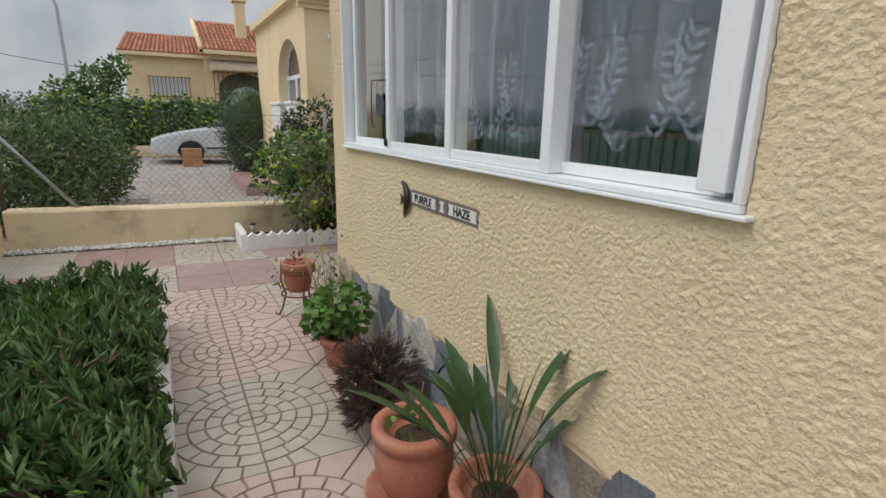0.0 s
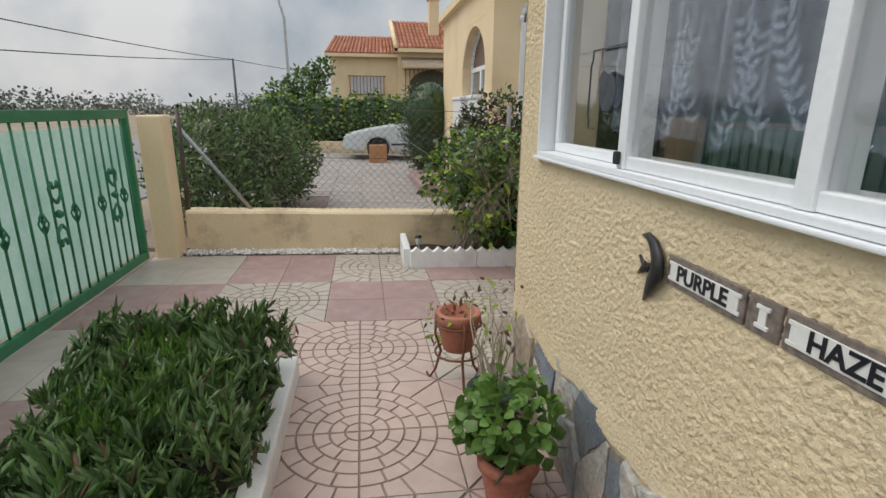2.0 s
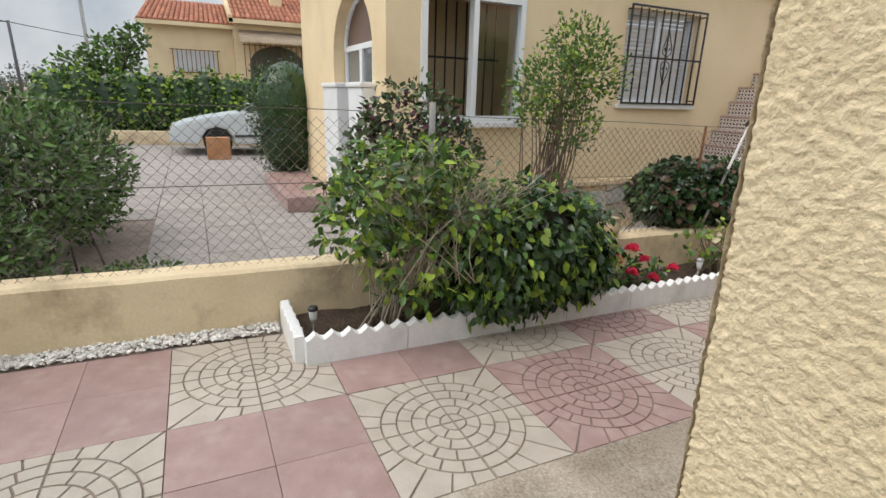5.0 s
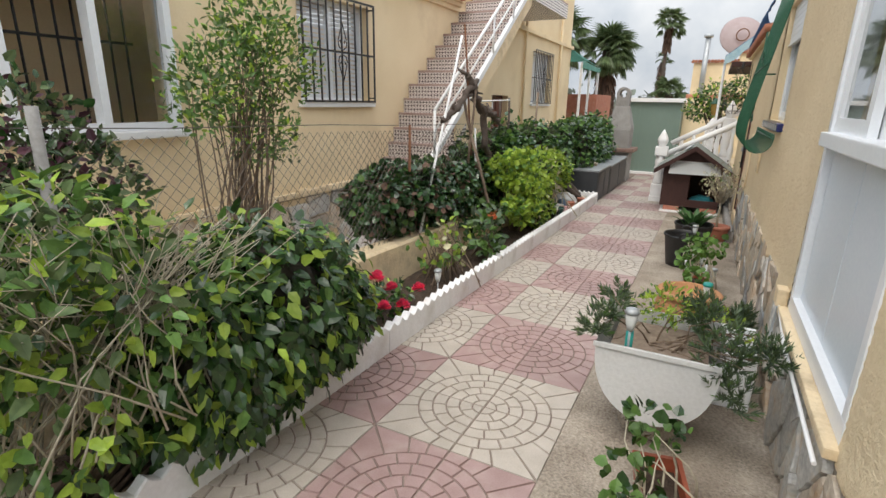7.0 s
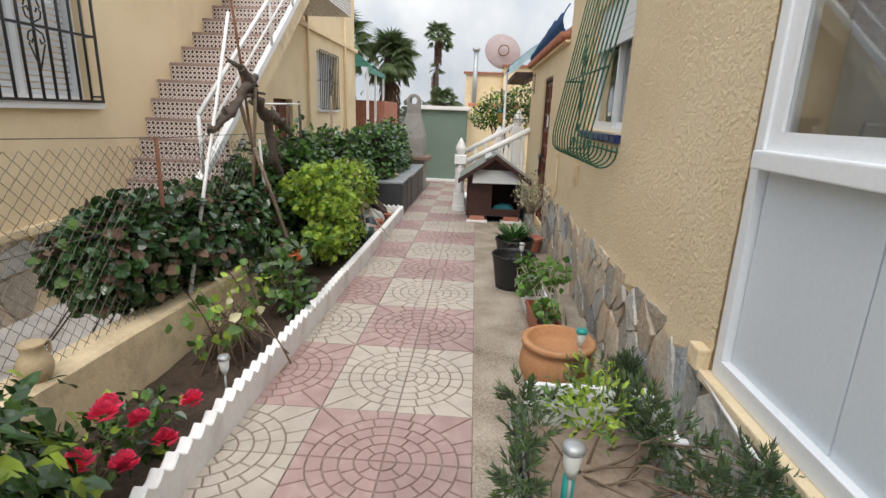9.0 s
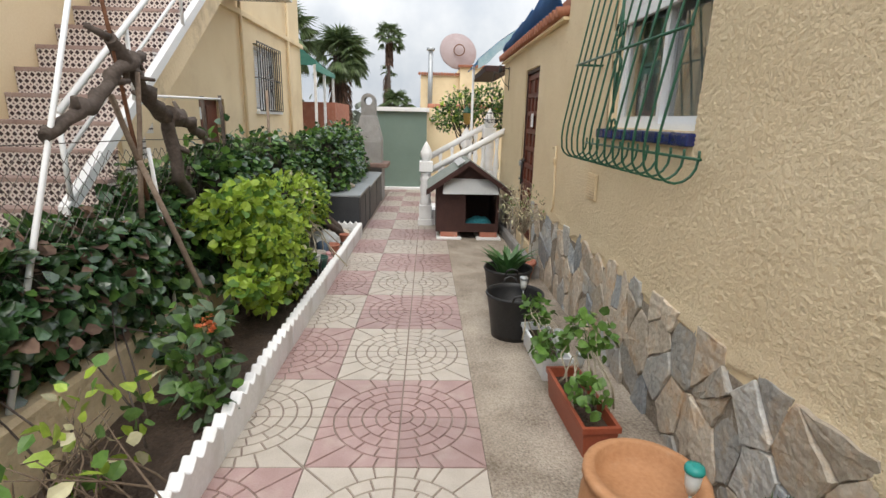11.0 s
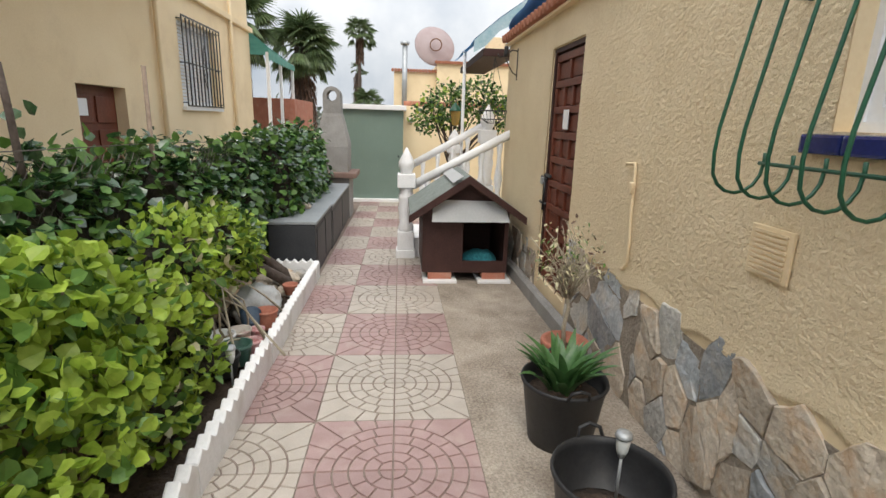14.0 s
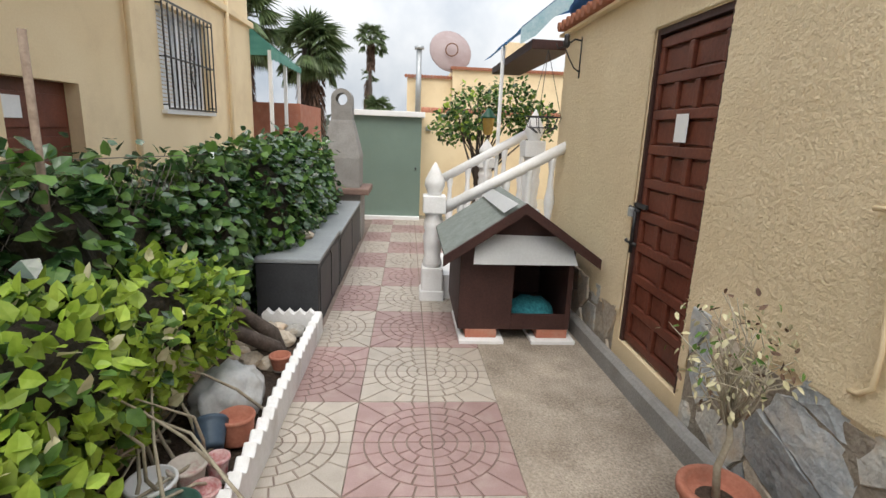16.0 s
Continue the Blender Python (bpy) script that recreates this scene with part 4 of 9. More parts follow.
bush("pelargonium", "thin rose bush with yellowing leaves and bare stalks", 4.75, 6.25, [(4.6, 6.25, 0.36, 0.3, 0.16, 0.2), (4.95, 6.25, 0.32, 0.25, 0.15, 0.24)], 110, 0.07, 0.05, (LEAF_LIME, LEAF_MID, LEAF_PALE), (0.5, 0.35, 0.15), 55, 0.05, 34, 0.006, TWIG, 0.16, up=0.4)
t = bush("kalanchoe", "fleshy kalanchoe with a faded orange flower head", 5.62, 6.2, [(5.6, 6.2, 0.28, 0.2, 0.15, 0.16), (5.75, 6.22, 0.42, 0.18, 0.15, 0.12), (5.5, 6.12, 0.16, 0.16, 0.12, 0.1)], 260, 0.085, 0.055, (LEAF_MID, LEAF_GREY, LEAF_FICUS), (0.4, 0.4, 0.2), 57, 0.03, 10, 0.007, up=0.5)
bm = bmesh.new()
for i in range(14):
    flower_head(bm, (f_rng.uniform(-0.05, 0.06) - 0.02, f_rng.uniform(-0.12, -0.03), 0.43 + f_rng.uniform(0, 0.07)), 0.02, f_rng, petals=8)
part("flower_head", bm, PETAL_ORANGE, t, "faded orange flower head")

lime_blobs = [(6.62, 6.40, 0.80, 0.30, 0.22, 0.16), (6.92, 6.35, 0.86, 0.26, 0.22, 0.13), (6.95, 6.25, 0.52, 0.28, 0.22, 0.14), (6.68, 6.25, 0.60, 0.2, 0.18, 0.1), (6.78, 6.18, 0.36, 0.22, 0.18, 0.12), (7.2, 6.3, 0.66, 0.2, 0.2, 0.14), (6.45, 6.3, 0.66, 0.14, 0.14, 0.09), (6.42, 6.2, 0.40, 0.20, 0.16, 0.10), (6.55, 6.16, 0.24, 0.15, 0.12, 0.08)]
bush("scented_geranium", "bright yellow-green geranium bush with rounded leaves", 6.85, 6.32, lime_blobs, 2000, 0.062, 0.062, (LEAF_LIME, LEAF_IVY_NEW, LEAF_MID), (0.74, 0.2, 0.06), 61, 0.02, 18, 0.013, TWIG, 0.05, up=0.5, fold=0.5, droop=0.05, shell=0.5)
leafy_blobs = [(8.0, 6.42, 0.62, 0.46, 0.24, 0.30), (8.6, 6.42, 0.55, 0.48, 0.24, 0.30), (9.0, 6.42, 0.45, 0.35, 0.22, 0.28), (8.3, 6.44, 0.36, 0.5, 0.16, 0.2), (7.6, 6.34, 0.42, 0.25, 0.2, 0.28), (7.75, 6.26, 0.16, 0.24, 0.16, 0.16), (7.3, 6.22, 0.14, 0.26, 0.14, 0.14)]
t = bush("hydrangea", "leafy hydrangea bush with pale new leaves and cut twigs", 8.4, 6.4, leafy_blobs, 4200, 0.066, 0.046, (LEAF_MID, LEAF_LIME, LEAF_PALE, LEAF_FICUS), (0.28, 0.64, 0.05, 0.03), 64, 0.0, 34, 0.009, TWIG_PALE, 0.28, up=0.4, fold=0.35, shell=0.6)
shade_core(t, local(leafy_blobs, 8.4, 6.4), 0.55)

ivy_hedge = shrub("ivy_hedge", 9.5, 6.75, "thick glossy ivy hedge covering the fence", "hedge")
ivy_blobs = [(6.0 + 0.5 * i, 6.74 + 0.05 * math.sin(i * 2.1), 0.74 + gz(6.0 + 0.5 * i) + (-0.30, -0.18, -0.04, 0.04, 0.0, 0.0, 0.0, 0.0, 0.0, 0.0)[i] + 0.05 * math.sin(i * 1.7), 0.42, 0.23, 0.62) for i in range(10)]
ivy_blobs += [(10.9 + 0.45 * i, 6.62, 0.74 + gz(11), 0.42, 0.36, 0.74) for i in range(6)] + [(10.4, 6.70, 0.9 + gz(10), 0.3, 0.2, 0.3)]
lb = local(ivy_blobs, 9.5, 6.75)
foliage("leaves", ivy_hedge, lb, 22000, 0.074, 0.074, (LEAF_IVY, LEAF_IVY_NEW, LEAF_MID), (0.58, 0.22, 0.20), 67, up=0.0, down=0.55, shell=0.72, fold=0.35, droop=0.12, spread=0.5)
shade_core(ivy_hedge, lb, 0.74)
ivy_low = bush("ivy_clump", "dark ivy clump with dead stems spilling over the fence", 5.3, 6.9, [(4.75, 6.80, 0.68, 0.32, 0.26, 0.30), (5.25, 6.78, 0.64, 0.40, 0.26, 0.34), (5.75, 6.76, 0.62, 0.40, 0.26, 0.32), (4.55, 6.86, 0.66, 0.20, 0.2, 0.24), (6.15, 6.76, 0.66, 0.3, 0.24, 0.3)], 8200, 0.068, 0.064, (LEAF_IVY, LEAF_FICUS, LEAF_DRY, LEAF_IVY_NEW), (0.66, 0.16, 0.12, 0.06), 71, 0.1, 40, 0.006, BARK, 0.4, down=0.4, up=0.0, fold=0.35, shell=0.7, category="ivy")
shade_core(ivy_low, [(b[0] - 5.3, b[1] - 6.9, *b[2:]) for b in ((4.75, 6.80, 0.68, 0.32, 0.26, 0.30), (5.25, 6.78, 0.64, 0.40, 0.26, 0.34), (5.75, 6.76, 0.62, 0.40, 0.26, 0.32), (6.15, 6.76, 0.66, 0.3, 0.24, 0.3))], 0.7)

# gnarled grape vine and the sticks that prop it
vine = thing("grape_vine", (6.55, 6.62, 0), "gnarled leafless grape vine trunk with stubby arms", "vine")


def gnarled(name, pts, r0, r1, seed):
    """A crooked limb with swollen knots and short cut spurs."""
    rng = np.random.default_rng(seed)
    pts = [Vector(p) for p in pts]
    fine = []
    for a, b in zip(pts, pts[1:]):
        fine += [a.lerp(b, k / 3) + Vector(rng.normal(0, 0.010, 3)) for k in range(3)]
    fine.append(pts[-1])
    bm = bmesh.new()
    tube(bm, fine, r0, 9, taper=r1)
    bm.verts.ensure_lookup_table()
    for i, p in enumerate(fine):
        k = rng.uniform(0.78, 1.3)
        for j in range(9):
            v = bm.verts[9 * i + j]
            v.co = p + (v.co - p) * k * rng.uniform(0.88, 1.14)
    for p in fine[::3]:
        d = Vector(rng.normal(0, 1, 3)).normalized()
        rod(bm, p, p + d * (r0 + rng.uniform(0.02, 0.07)), r1 * 0.7, 6, r1 * 0.45)
    part(name, bm, BARK, vine)


gnarled("trunk", ((0.50, -0.05, 0.0), (0.42, -0.03, 0.30), (0.22, -0.02, 0.66), (0.04, 0.0, 0.90), (-0.10, 0.0, 1.06), (-0.08, 0.01, 1.26), (-0.12, 0.0, 1.42)), 0.042, 0.034, 1)
gnarled("arm", ((-0.08, 0.0, 1.40), (-0.28, 0.0, 1.50), (-0.42, 0.0, 1.62), (-0.56, -0.02, 1.70), (-0.64, -0.02, 1.78)), 0.046, 0.030, 2)
gnarled("arm", ((-0.56, -0.02, 1.68), (-0.72, -0.03, 1.58), (-0.86, -0.04, 1.48), (-0.98, -0.04, 1.42), (-1.18, -0.03, 1.34)), 0.034, 0.030, 3)
gnarled("arm", ((-0.12, 0.0, 1.42), (0.04, 0.0, 1.42), (0.18, 0.01, 1.36), (0.34, 0.02, 1.29)), 0.040, 0.024, 4)
gnarled("arm", ((-0.44, 0.0, 1.62), (-0.40, 0.0, 1.72), (-0.30, 0.02, 1.74)), 0.032, 0.022, 5)
gnarled("spur", ((0.0, 0.0, 0.92), (0.08, 0.0, 1.02), (0.10, 0.01, 1.10)), 0.018, 0.010, 6)


def stick(label, p, q, r, mat, category="stick"):
    t = thing("prop_stick", (p[0], p[1], p[2]), label, category, "sticks propping the vine")
    bm = bmesh.new()
    d = Vector(q) - Vector(p)
    tube(bm, [(0, 0, 0), d * 0.33 + Vector((0.006, 0.004, 0)), d * 0.66 - Vector((0.004, 0.006, 0)), d], r, 7, taper=r * 0.85)
    part("shaft", bm, mat, t)
    return t


stick("old grey wooden stake leaning in the bed", (6.36, 6.36, 0.0), (5.96, 6.56, 1.20), 0.017, OLD_WOOD)
stick("split grey stake bound to the leaning one", (5.97, 6.59, 0.90), (6.06, 6.57, 1.64), 0.014, OLD_WOOD)
stick("peeling white stake standing on the low wall", (6.17, 6.57, 0.32), (6.06, 6.56, 1.26), 0.012, WHITE_PAINT)
stick("thin rusty cane tied upright to the stakes", (6.07, 6.60, 0.98), (5.86, 6.62, 2.24), 0.011, RUST)
stick("short weathered stake tied into the vine", (5.86, 6.60, 1.52), (6.02, 6.58, 1.12), 0.015, OLD_WOOD)
stick("tall white pole leaning over the ivy", (4.98, 6.60, 0.36), (5.72, 6.58, 2.12), 0.013, WHITE_PAINT)
stick("dead upright branch beside the cellar door", (7.12, 6.70, 1.05), (7.10, 6.70, 1.56), 0.016, BARK)
stick("dead crooked branch beside the cellar door", (7.46, 6.70, 1.05), (7.42, 6.70, 1.58), 0.016, BARK)
line = thing("white_cane", (6.35, 6.6, 1.52), "white cane laid across the vine's arms", "cane")
bm = bmesh.new()
rod(bm, (-0.10, 0, 0.01), (0.98, 0.06, 0.03), 0.008, 7)
part("shaft", bm, WHITE_PAINT, line)
t = thing("old_branch", (9.62, 6.12, gz(9.6)), "thick old ivy branch reaching over the bed", "branch")
for pts in ([(0.1, 0.0, -0.05), (0.0, 0.05, 0.15), (-0.2, 0.2, 0.33), (-0.45, 0.4, 0.48)], [(0.12, 0.02, -0.05), (0.12, 0.1, 0.2), (0.0, 0.25, 0.38), (-0.2, 0.45, 0.5)]):
    bm = bmesh.new()
    tube(bm, pts, 0.055, 8, taper=0.035)
    part("limb", bm, BARK, t)

# clay jug on the wall
JUG_CLAY = material("pale_sandy_clay", ((0.42, 0.32, 0.19), (0.56, 0.45, 0.30)), 8, 0.8, bump=0.3)
t = thing("clay_jug", (3.85, 6.61, gz(3.85) + 0.385), "small sandy clay jug on the low wall", "jug")
bm = bmesh.new()
lathe(bm, [(0.035, 0), (0.048, 0.004), (0.062, 0.04), (0.066, 0.07), (0.055, 0.105), (0.042, 0.125), (0.044, 0.15), (0.052, 0.165), (0.046, 0.166), (0.036, 0.15), (0.01, 0.14)], 20)
part("body", bm, JUG_CLAY, t)
bm = bmesh.new()
tube(bm, [(0.05, 0, 0.15), (0.085, 0, 0.14), (0.085, 0, 0.1), (0.062, 0, 0.075)], 0.008, 6)
part("handle", bm, JUG_CLAY, t)


def solar_lamp(x, y, z, colour=None, h=0.22):
    t = thing("solar_lamp", (x, y, z), "small solar garden lamp on a spike", "garden lamp", "solar garden lamps")
    bm = bmesh.new()
    rod(bm, (0, 0, -0.04), (0, 0, h - 0.07), 0.006, 8)
    part("spike", bm, GALVANISED, t)
    bm = bmesh.new()
    lathe(bm, [(0.012, h - 0.08), (0.022, h - 0.05), (0.026, h - 0.01), (0.024, h)], 14)
    part("lens", bm, LAMP_LENS, t)
    bm = bmesh.new()
    lathe(bm, [(0.03, h), (0.032, h + 0.006), (0.028, h + 0.02), (0.01, h + 0.024)], 14)
    part("cap", bm, colour or GALVANISED, t)
    return t


LAMP_LENS = material("milky_plastic", ((0.6, 0.62, 0.6), (0.75, 0.77, 0.75)), 5, 0.3)
TEAL = material("teal_plastic", ((0.02, 0.25, 0.22), (0.03, 0.33, 0.3)), 5, 0.4)
solar_lamp(4.35, 6.08, gz(4.3) + 0.05)
solar_lamp(7.9, 6.1, gz(7.9) + 0.05)
solar_lamp(1.17, 6.22, gz(1.2) + 0.09, BLACK_IRON, 0.12)

# stored odds and ends near the end of the bed
t = thing("plastic_bag", (8.98, 6.25, gz(9.0) + 0.05), "crumpled pale translucent plastic bag of rubble", "bag")
bm = bmesh.new()
bmesh.ops.create_icosphere(bm, subdivisions=4, radius=1.0)
for v in bm.verts:
    k = 1 + 0.22 * noise.noise(v.co * 2.6) + 0.12 * noise.noise(v.co * 7)
    v.co = Vector((v.co.x * 0.24 * k, v.co.y * 0.17 * k, max(v.co.z * 0.16 * k + 0.1, -0.01)))
part("sack", bm, material("dull_plastic_bag", ((0.42, 0.43, 0.43), (0.6, 0.6, 0.59)), 7, 0.4, stain=(0.3, 0.28, 0.26), stain_amount=0.6, stain_scale=8), t, smooth=True)
SLATE_PLASTIC = material("slate_blue_plastic", ((0.05, 0.08, 0.12), (0.08, 0.12, 0.17)), 6, 0.5)
PAINTED_CLAY = material("painted_clay", ((0.55, 0.5, 0.44), (0.72, 0.66, 0.6)), 9, 0.6, stain=(0.35, 0.04, 0.05), stain_amount=0.9, stain_scale=14)
SPECKLED_TIN = material("speckled_tin", ((0.40, 0.05, 0.06), (0.72, 0.6, 0.58)), 25, 0.5)
GREEN_GLAZE = material("dark_green_glaze", ((0.03, 0.08, 0.065), (0.06, 0.13, 0.10)), 6, 0.35)
for x, y, r, h, mat, lab in ((8.69, 6.11, 0.078, 0.13, TERRACOTTA, "upturned terracotta flower pot"), (8.54, 6.17, 0.07, 0.13, SLATE_PLASTIC, "small slate blue plastic pot lying over"),
                             (8.33, 6.18, 0.068, 0.13, PAINTED_CLAY, "small painted clay pot"), (8.22, 6.26, 0.085, 0.14, WHITE_PAINT, "white enamel pot on the soil"),
                             (8.42, 6.10, 0.045, 0.10, SPECKLED_TIN, "red and white speckled tin"), (8.23, 6.08, 0.055, 0.10, SPECKLED_TIN, "small speckled tin pot"),
                             (8.10, 6.13, 0.085, 0.13, GREEN_GLAZE, "dark green glazed pot beside the kerb"), (7.95, 6.15, 0.08, 0.13, BLACK_PLASTIC, "black plastic pot beside the kerb"),
                             (9.45, 6.10, 0.06, 0.09, TERRACOTTA, "small old clay pot")):
    t = thing("flower_pot", (x, y, gz(x) + 0.09), lab, "pot", "pots stored in the bed", 20 if "lying" in lab else 0)
    up = "upturned" in lab
    bm = pot_mesh(r, r * (0.72 if not up else 0.9), h, 0.006, 0.006, 0.02)
    ob = part("body", bm, mat, t)
    if "lying" in lab:
        ob.matrix_basis = pose(0, 0, 0.05, 0, 55, 0)
for i in range(16):
    x, y = f_rng.uniform(9.2, 10.15), f_rng.uniform(6.08, 6.45)
    bm = bmesh.new()
    bmesh.ops.create_icosphere(bm, subdivisions=2, radius=1)
    s = f_rng.uniform(0.04, 0.085)
    for v in bm.verts:
        v.co = Vector((v.co.x * s * 1.2, v.co.y * s, v.co.z * s * 0.7)) * (1 + 0.25 * noise.noise(v.co * 1.7 + Vector((i, 0, 0))))
    t = mesh_object("rock", bm, STONE_TAN if i % 3 else STONE)
    t.matrix_basis = pose(x, y, gz(x) + 0.07 + s * 0.4, 0, 0, i * 40)
    tagged(t, "rough grey-brown rock in the bed", "rock", "rocks in the bed")

# ------------------------------------------------------------ the neighbour's house
YB = 8.10
W1, W2, W3, ALC = (2.64, 3.77, 1.28, 2.46), (5.17, 6.36, 1.49, 2.53), (12.64, 14.04, 1.50, 2.63), (10.30, 11.16, 0.15, 1.65)
house_b = thing("neighbour_house", (0, 0, 0), "cream rendered neighbour house with barred windows and outside stairs", "house")
wall("south_wall", "x", YB, YB + 0.25, 2.55, 16.0, -0.5, 2.95, [W1, W2, W3, ALC], CREAM_FLAT, house_b, kind="")
ARCH = (8.50, 10.05, 0.1, 2.02)
wall("west_wall", "y", 2.30, 2.55, YB, 12.0, -0.3, 3.2, [(8.50, 10.05, 0.1, 2.62)], CREAM_FLAT, house_b, kind="")
bm = bmesh.new()
n = 14
cy, r, top = 9.275, 0.775, 2.62
lo_pts = [(cy - r * math.cos(math.pi * i / n), 1.92 + 0.66 * math.sin(math.pi * i / n)) for i in range(n + 1)]
for i in range(n):
    (ya, za), (yb, zb) = lo_pts[i], lo_pts[i + 1]
    quad = [(2.302, ya, za), (2.302, yb, zb), (2.302, yb, top), (2.302, ya, top)]
    back = [(2.548, y, z) for _, y, z in quad]
    vs = [bm.verts.new(p) for p in quad + back]
    for f in ((0, 1, 2, 3), (7, 6, 5, 4), (0, 4, 5, 1)):
        bm.faces.new([vs[k] for k in f])
bmesh.ops.remove_doubles(bm, verts=bm.verts, dist=1e-4)
part("arch", bm, CREAM_FLAT, house_b)
part("upper_wall", a_box(8.75, 16.0, YB + 0.02, YB + 0.25, 2.95, 5.6), CREAM_FLAT, house_b)
part("end_wall", a_box(15.75, 16.0, YB + 0.25, 12.0, -0.5, 5.6), CREAM_FLAT, house_b)
part("north_wall", a_box(2.55, 15.75, 11.75, 12.0, -0.5, 2.95), CREAM_FLAT, house_b)
part("flat_roof", a_box(2.2, 8.75, YB - 0.02, 12.0, 3.02, 3.14), CREAM_FLAT, house_b)
part("upper_roof", a_box(8.75, 16.0, YB, 12.0, 5.6, 5.7), CREAM_FLAT, house_b)
part("inner_floor", a_box(2.56, 15.7, YB + 0.26, 11.7, 0.2, 0.3), CONCRETE_GREY, house_b)
bm = bmesh.new()
for z0, z1, out in ((2.84, 2.90, 0.05), (2.90, 2.96, 0.09), (2.96, 3.0, 0.13)):
    box(bm, 2.2, 8.72, YB - out, YB, z0, z1, 0.008)
part("cornice", bm, CREAM_FLAT, house_b)
bm = bmesh.new()
for i in range(42):
    x = 2.3 + 0.153 * i
    rod(bm, (x, YB - 0.2, 3.02), (x, YB + 0.1, 3.05), 0.06, 8)
part("roof_tiles", bm, ROOF_TILE, house_b, "edge of red clay tiles")
part("ledge", a_box(9.4, 16.03, YB - 0.07, YB, 2.94, 3.03, 0.012), CREAM_FLAT, house_b)
for x in (11.95, 14.75):
    bm = bmesh.new()
    rod(bm, (x, YB - 0.05, -0.2), (x, YB - 0.05, 5.0), 0.03, 10)
    part("drainpipe", bm, CREAM_FLAT, house_b)
stone_facing(house_b, "x", YB, -1, 2.6, 7.0, -0.1, 0.58, 0.26, 0.30, [STONE_TAN, STONE, STONE_TAN], 23, thick=0.03)
for i in range(30):
    x = 2.6 + 0.15 * i
    part("cap_stone", a_box(x, x + 0.14, YB - 0.06, YB - 0.001, 0.54, 0.60 + 0.03 * noise.noise(Vector((i * 0.7, 0.3, 0))), 0.01), CREAM_DIRTY, house_b)
BLIND = material("white_roller_blind", ((0.62, 0.64, 0.66), (0.72, 0.74, 0.76)), 3, 0.6)


def frame_bars(bm, u0, u1, z0, z1, y, w, d, mid=()):
    box(bm, u0, u1, y - d / 2, y + d / 2, z0, z0 + w)
    box(bm, u0, u1, y - d / 2, y + d / 2, z1 - w, z1)
    box(bm, u0, u0 + w, y - d / 2, y + d / 2, z0 + w, z1 - w)
    box(bm, u1 - w, u1, y - d / 2, y + d / 2, z0 + w, z1 - w)
    for m in mid:
        box(bm, m - w / 2, m + w / 2, y - d / 2, y + d / 2, z0 + w, z1 - w)


def barred_window(hole, n, out, parent):
    """A recessed window with slatted blind, sill and a black iron grille."""
    u0, u1, z0, z1 = hole
    win = new("window")
    win.parent = parent
    bm = bmesh.new()
    frame_bars(bm, u0, u1, z0, z1, YB + 0.12, 0.05, 0.06, ((u0 + u1) / 2,))
    part("window_frame", bm, WHITE_PVC, win)
    k = int((z1 - z0 - 0.1) / 0.045)
    for i in range(k):
        z = z0 + 0.05 + (z1 - z0 - 0.1) * i / k
        part("blind_slat", a_box(u0 + 0.05, u1 - 0.05, YB + 0.14, YB + 0.152, z, z + 0.038, 0.004), BLIND, win)
    part("sill", a_box(u0 - 0.04, u1 + 0.04, YB - 0.06, YB + 0.1, z0 - 0.05, z0 - 0.002, 0.008), WHITE_PAINT, win)
    bm = bmesh.new()
    y = YB - out
    frame_bars(bm, u0 - 0.02, u1 + 0.02, z0 - 0.0, z1 + 0.03, y, 0.022, 0.012)
    zm = (z0 + z1) / 2
    box(bm, u0, u1, y - 0.005, y + 0.005, zm - 0.01, zm + 0.01)
    for i in range(1, n):
        x = u0 + (u1 - u0) * i / n
        rod(bm, (x, y, z0), (x, y, z1), 0.0105, 6)
    for sx in (u0, u1):
        for zz in (z0 + 0.05, zm, z1 - 0.02):
            rod(bm, (sx, y, zz), (sx, YB + 0.02, zz), 0.008, 6)
    xm = (u0 + u1) / 2
    for sgn in (-1, 1):
        for vz in (-1, 1):
            tube(bm, [(xm, y - 0.01, zm + vz * 0.02), (xm + sgn * 0.06, y - 0.01, zm + vz * 0.05), (xm + sgn * 0.075, y - 0.01, zm + vz * 0.10), (xm + sgn * 0.04, y - 0.01, zm + vz * 0.12), (xm + sgn * 0.03, y - 0.01, zm + vz * 0.09)], 0.006, 5)
            tube(bm, [(xm + sgn * 0.07, y - 0.01, zm + vz * 0.12), (xm, y - 0.01, zm + vz * 0.3)], 0.006, 5)
    part("grille", bm, BLACK_IRON, win, "black wrought-iron grille")


barred_window(W2, 10, 0.07, house_b)
barred_window(W3, 11, 0.07, house_b)

# white sliding window with an arched top light
win = new("window")
win.parent = house_b
bm = bmesh.new()
frame_bars(bm, W1[0], W1[1], W1[2], W1[3], YB - 0.005, 0.055, 0.10, ((W1[0] + W1[1]) / 2,))
part("window_frame", bm, WHITE_PVC, win, "white aluminium sliding frame")
bm = bmesh.new()
xm, hw = (W1[0] + W1[1]) / 2, (W1[1] - W1[0]) / 2
arc = [(xm - hw * math.cos(math.pi * i / 16), W1[3] + 0.42 * math.sin(math.pi * i / 16)) for i in range(17)]
for (xa, za), (xb, zb) in zip(arc, arc[1:]):
    rod(bm, (xa, YB - 0.01, za), (xb, YB - 0.01, zb), 0.03, 6)
part("arch_frame", bm, WHITE_PVC, win)
bm = bmesh.new()
bm.faces.new([bm.verts.new((x, YB - 0.004, z)) for x, z in arc])
part("arch_pane", bm, material("dim_arch_light", ((0.10, 0.09, 0.085), (0.17, 0.155, 0.15)), 3, 0.15, spec=0.6), win)
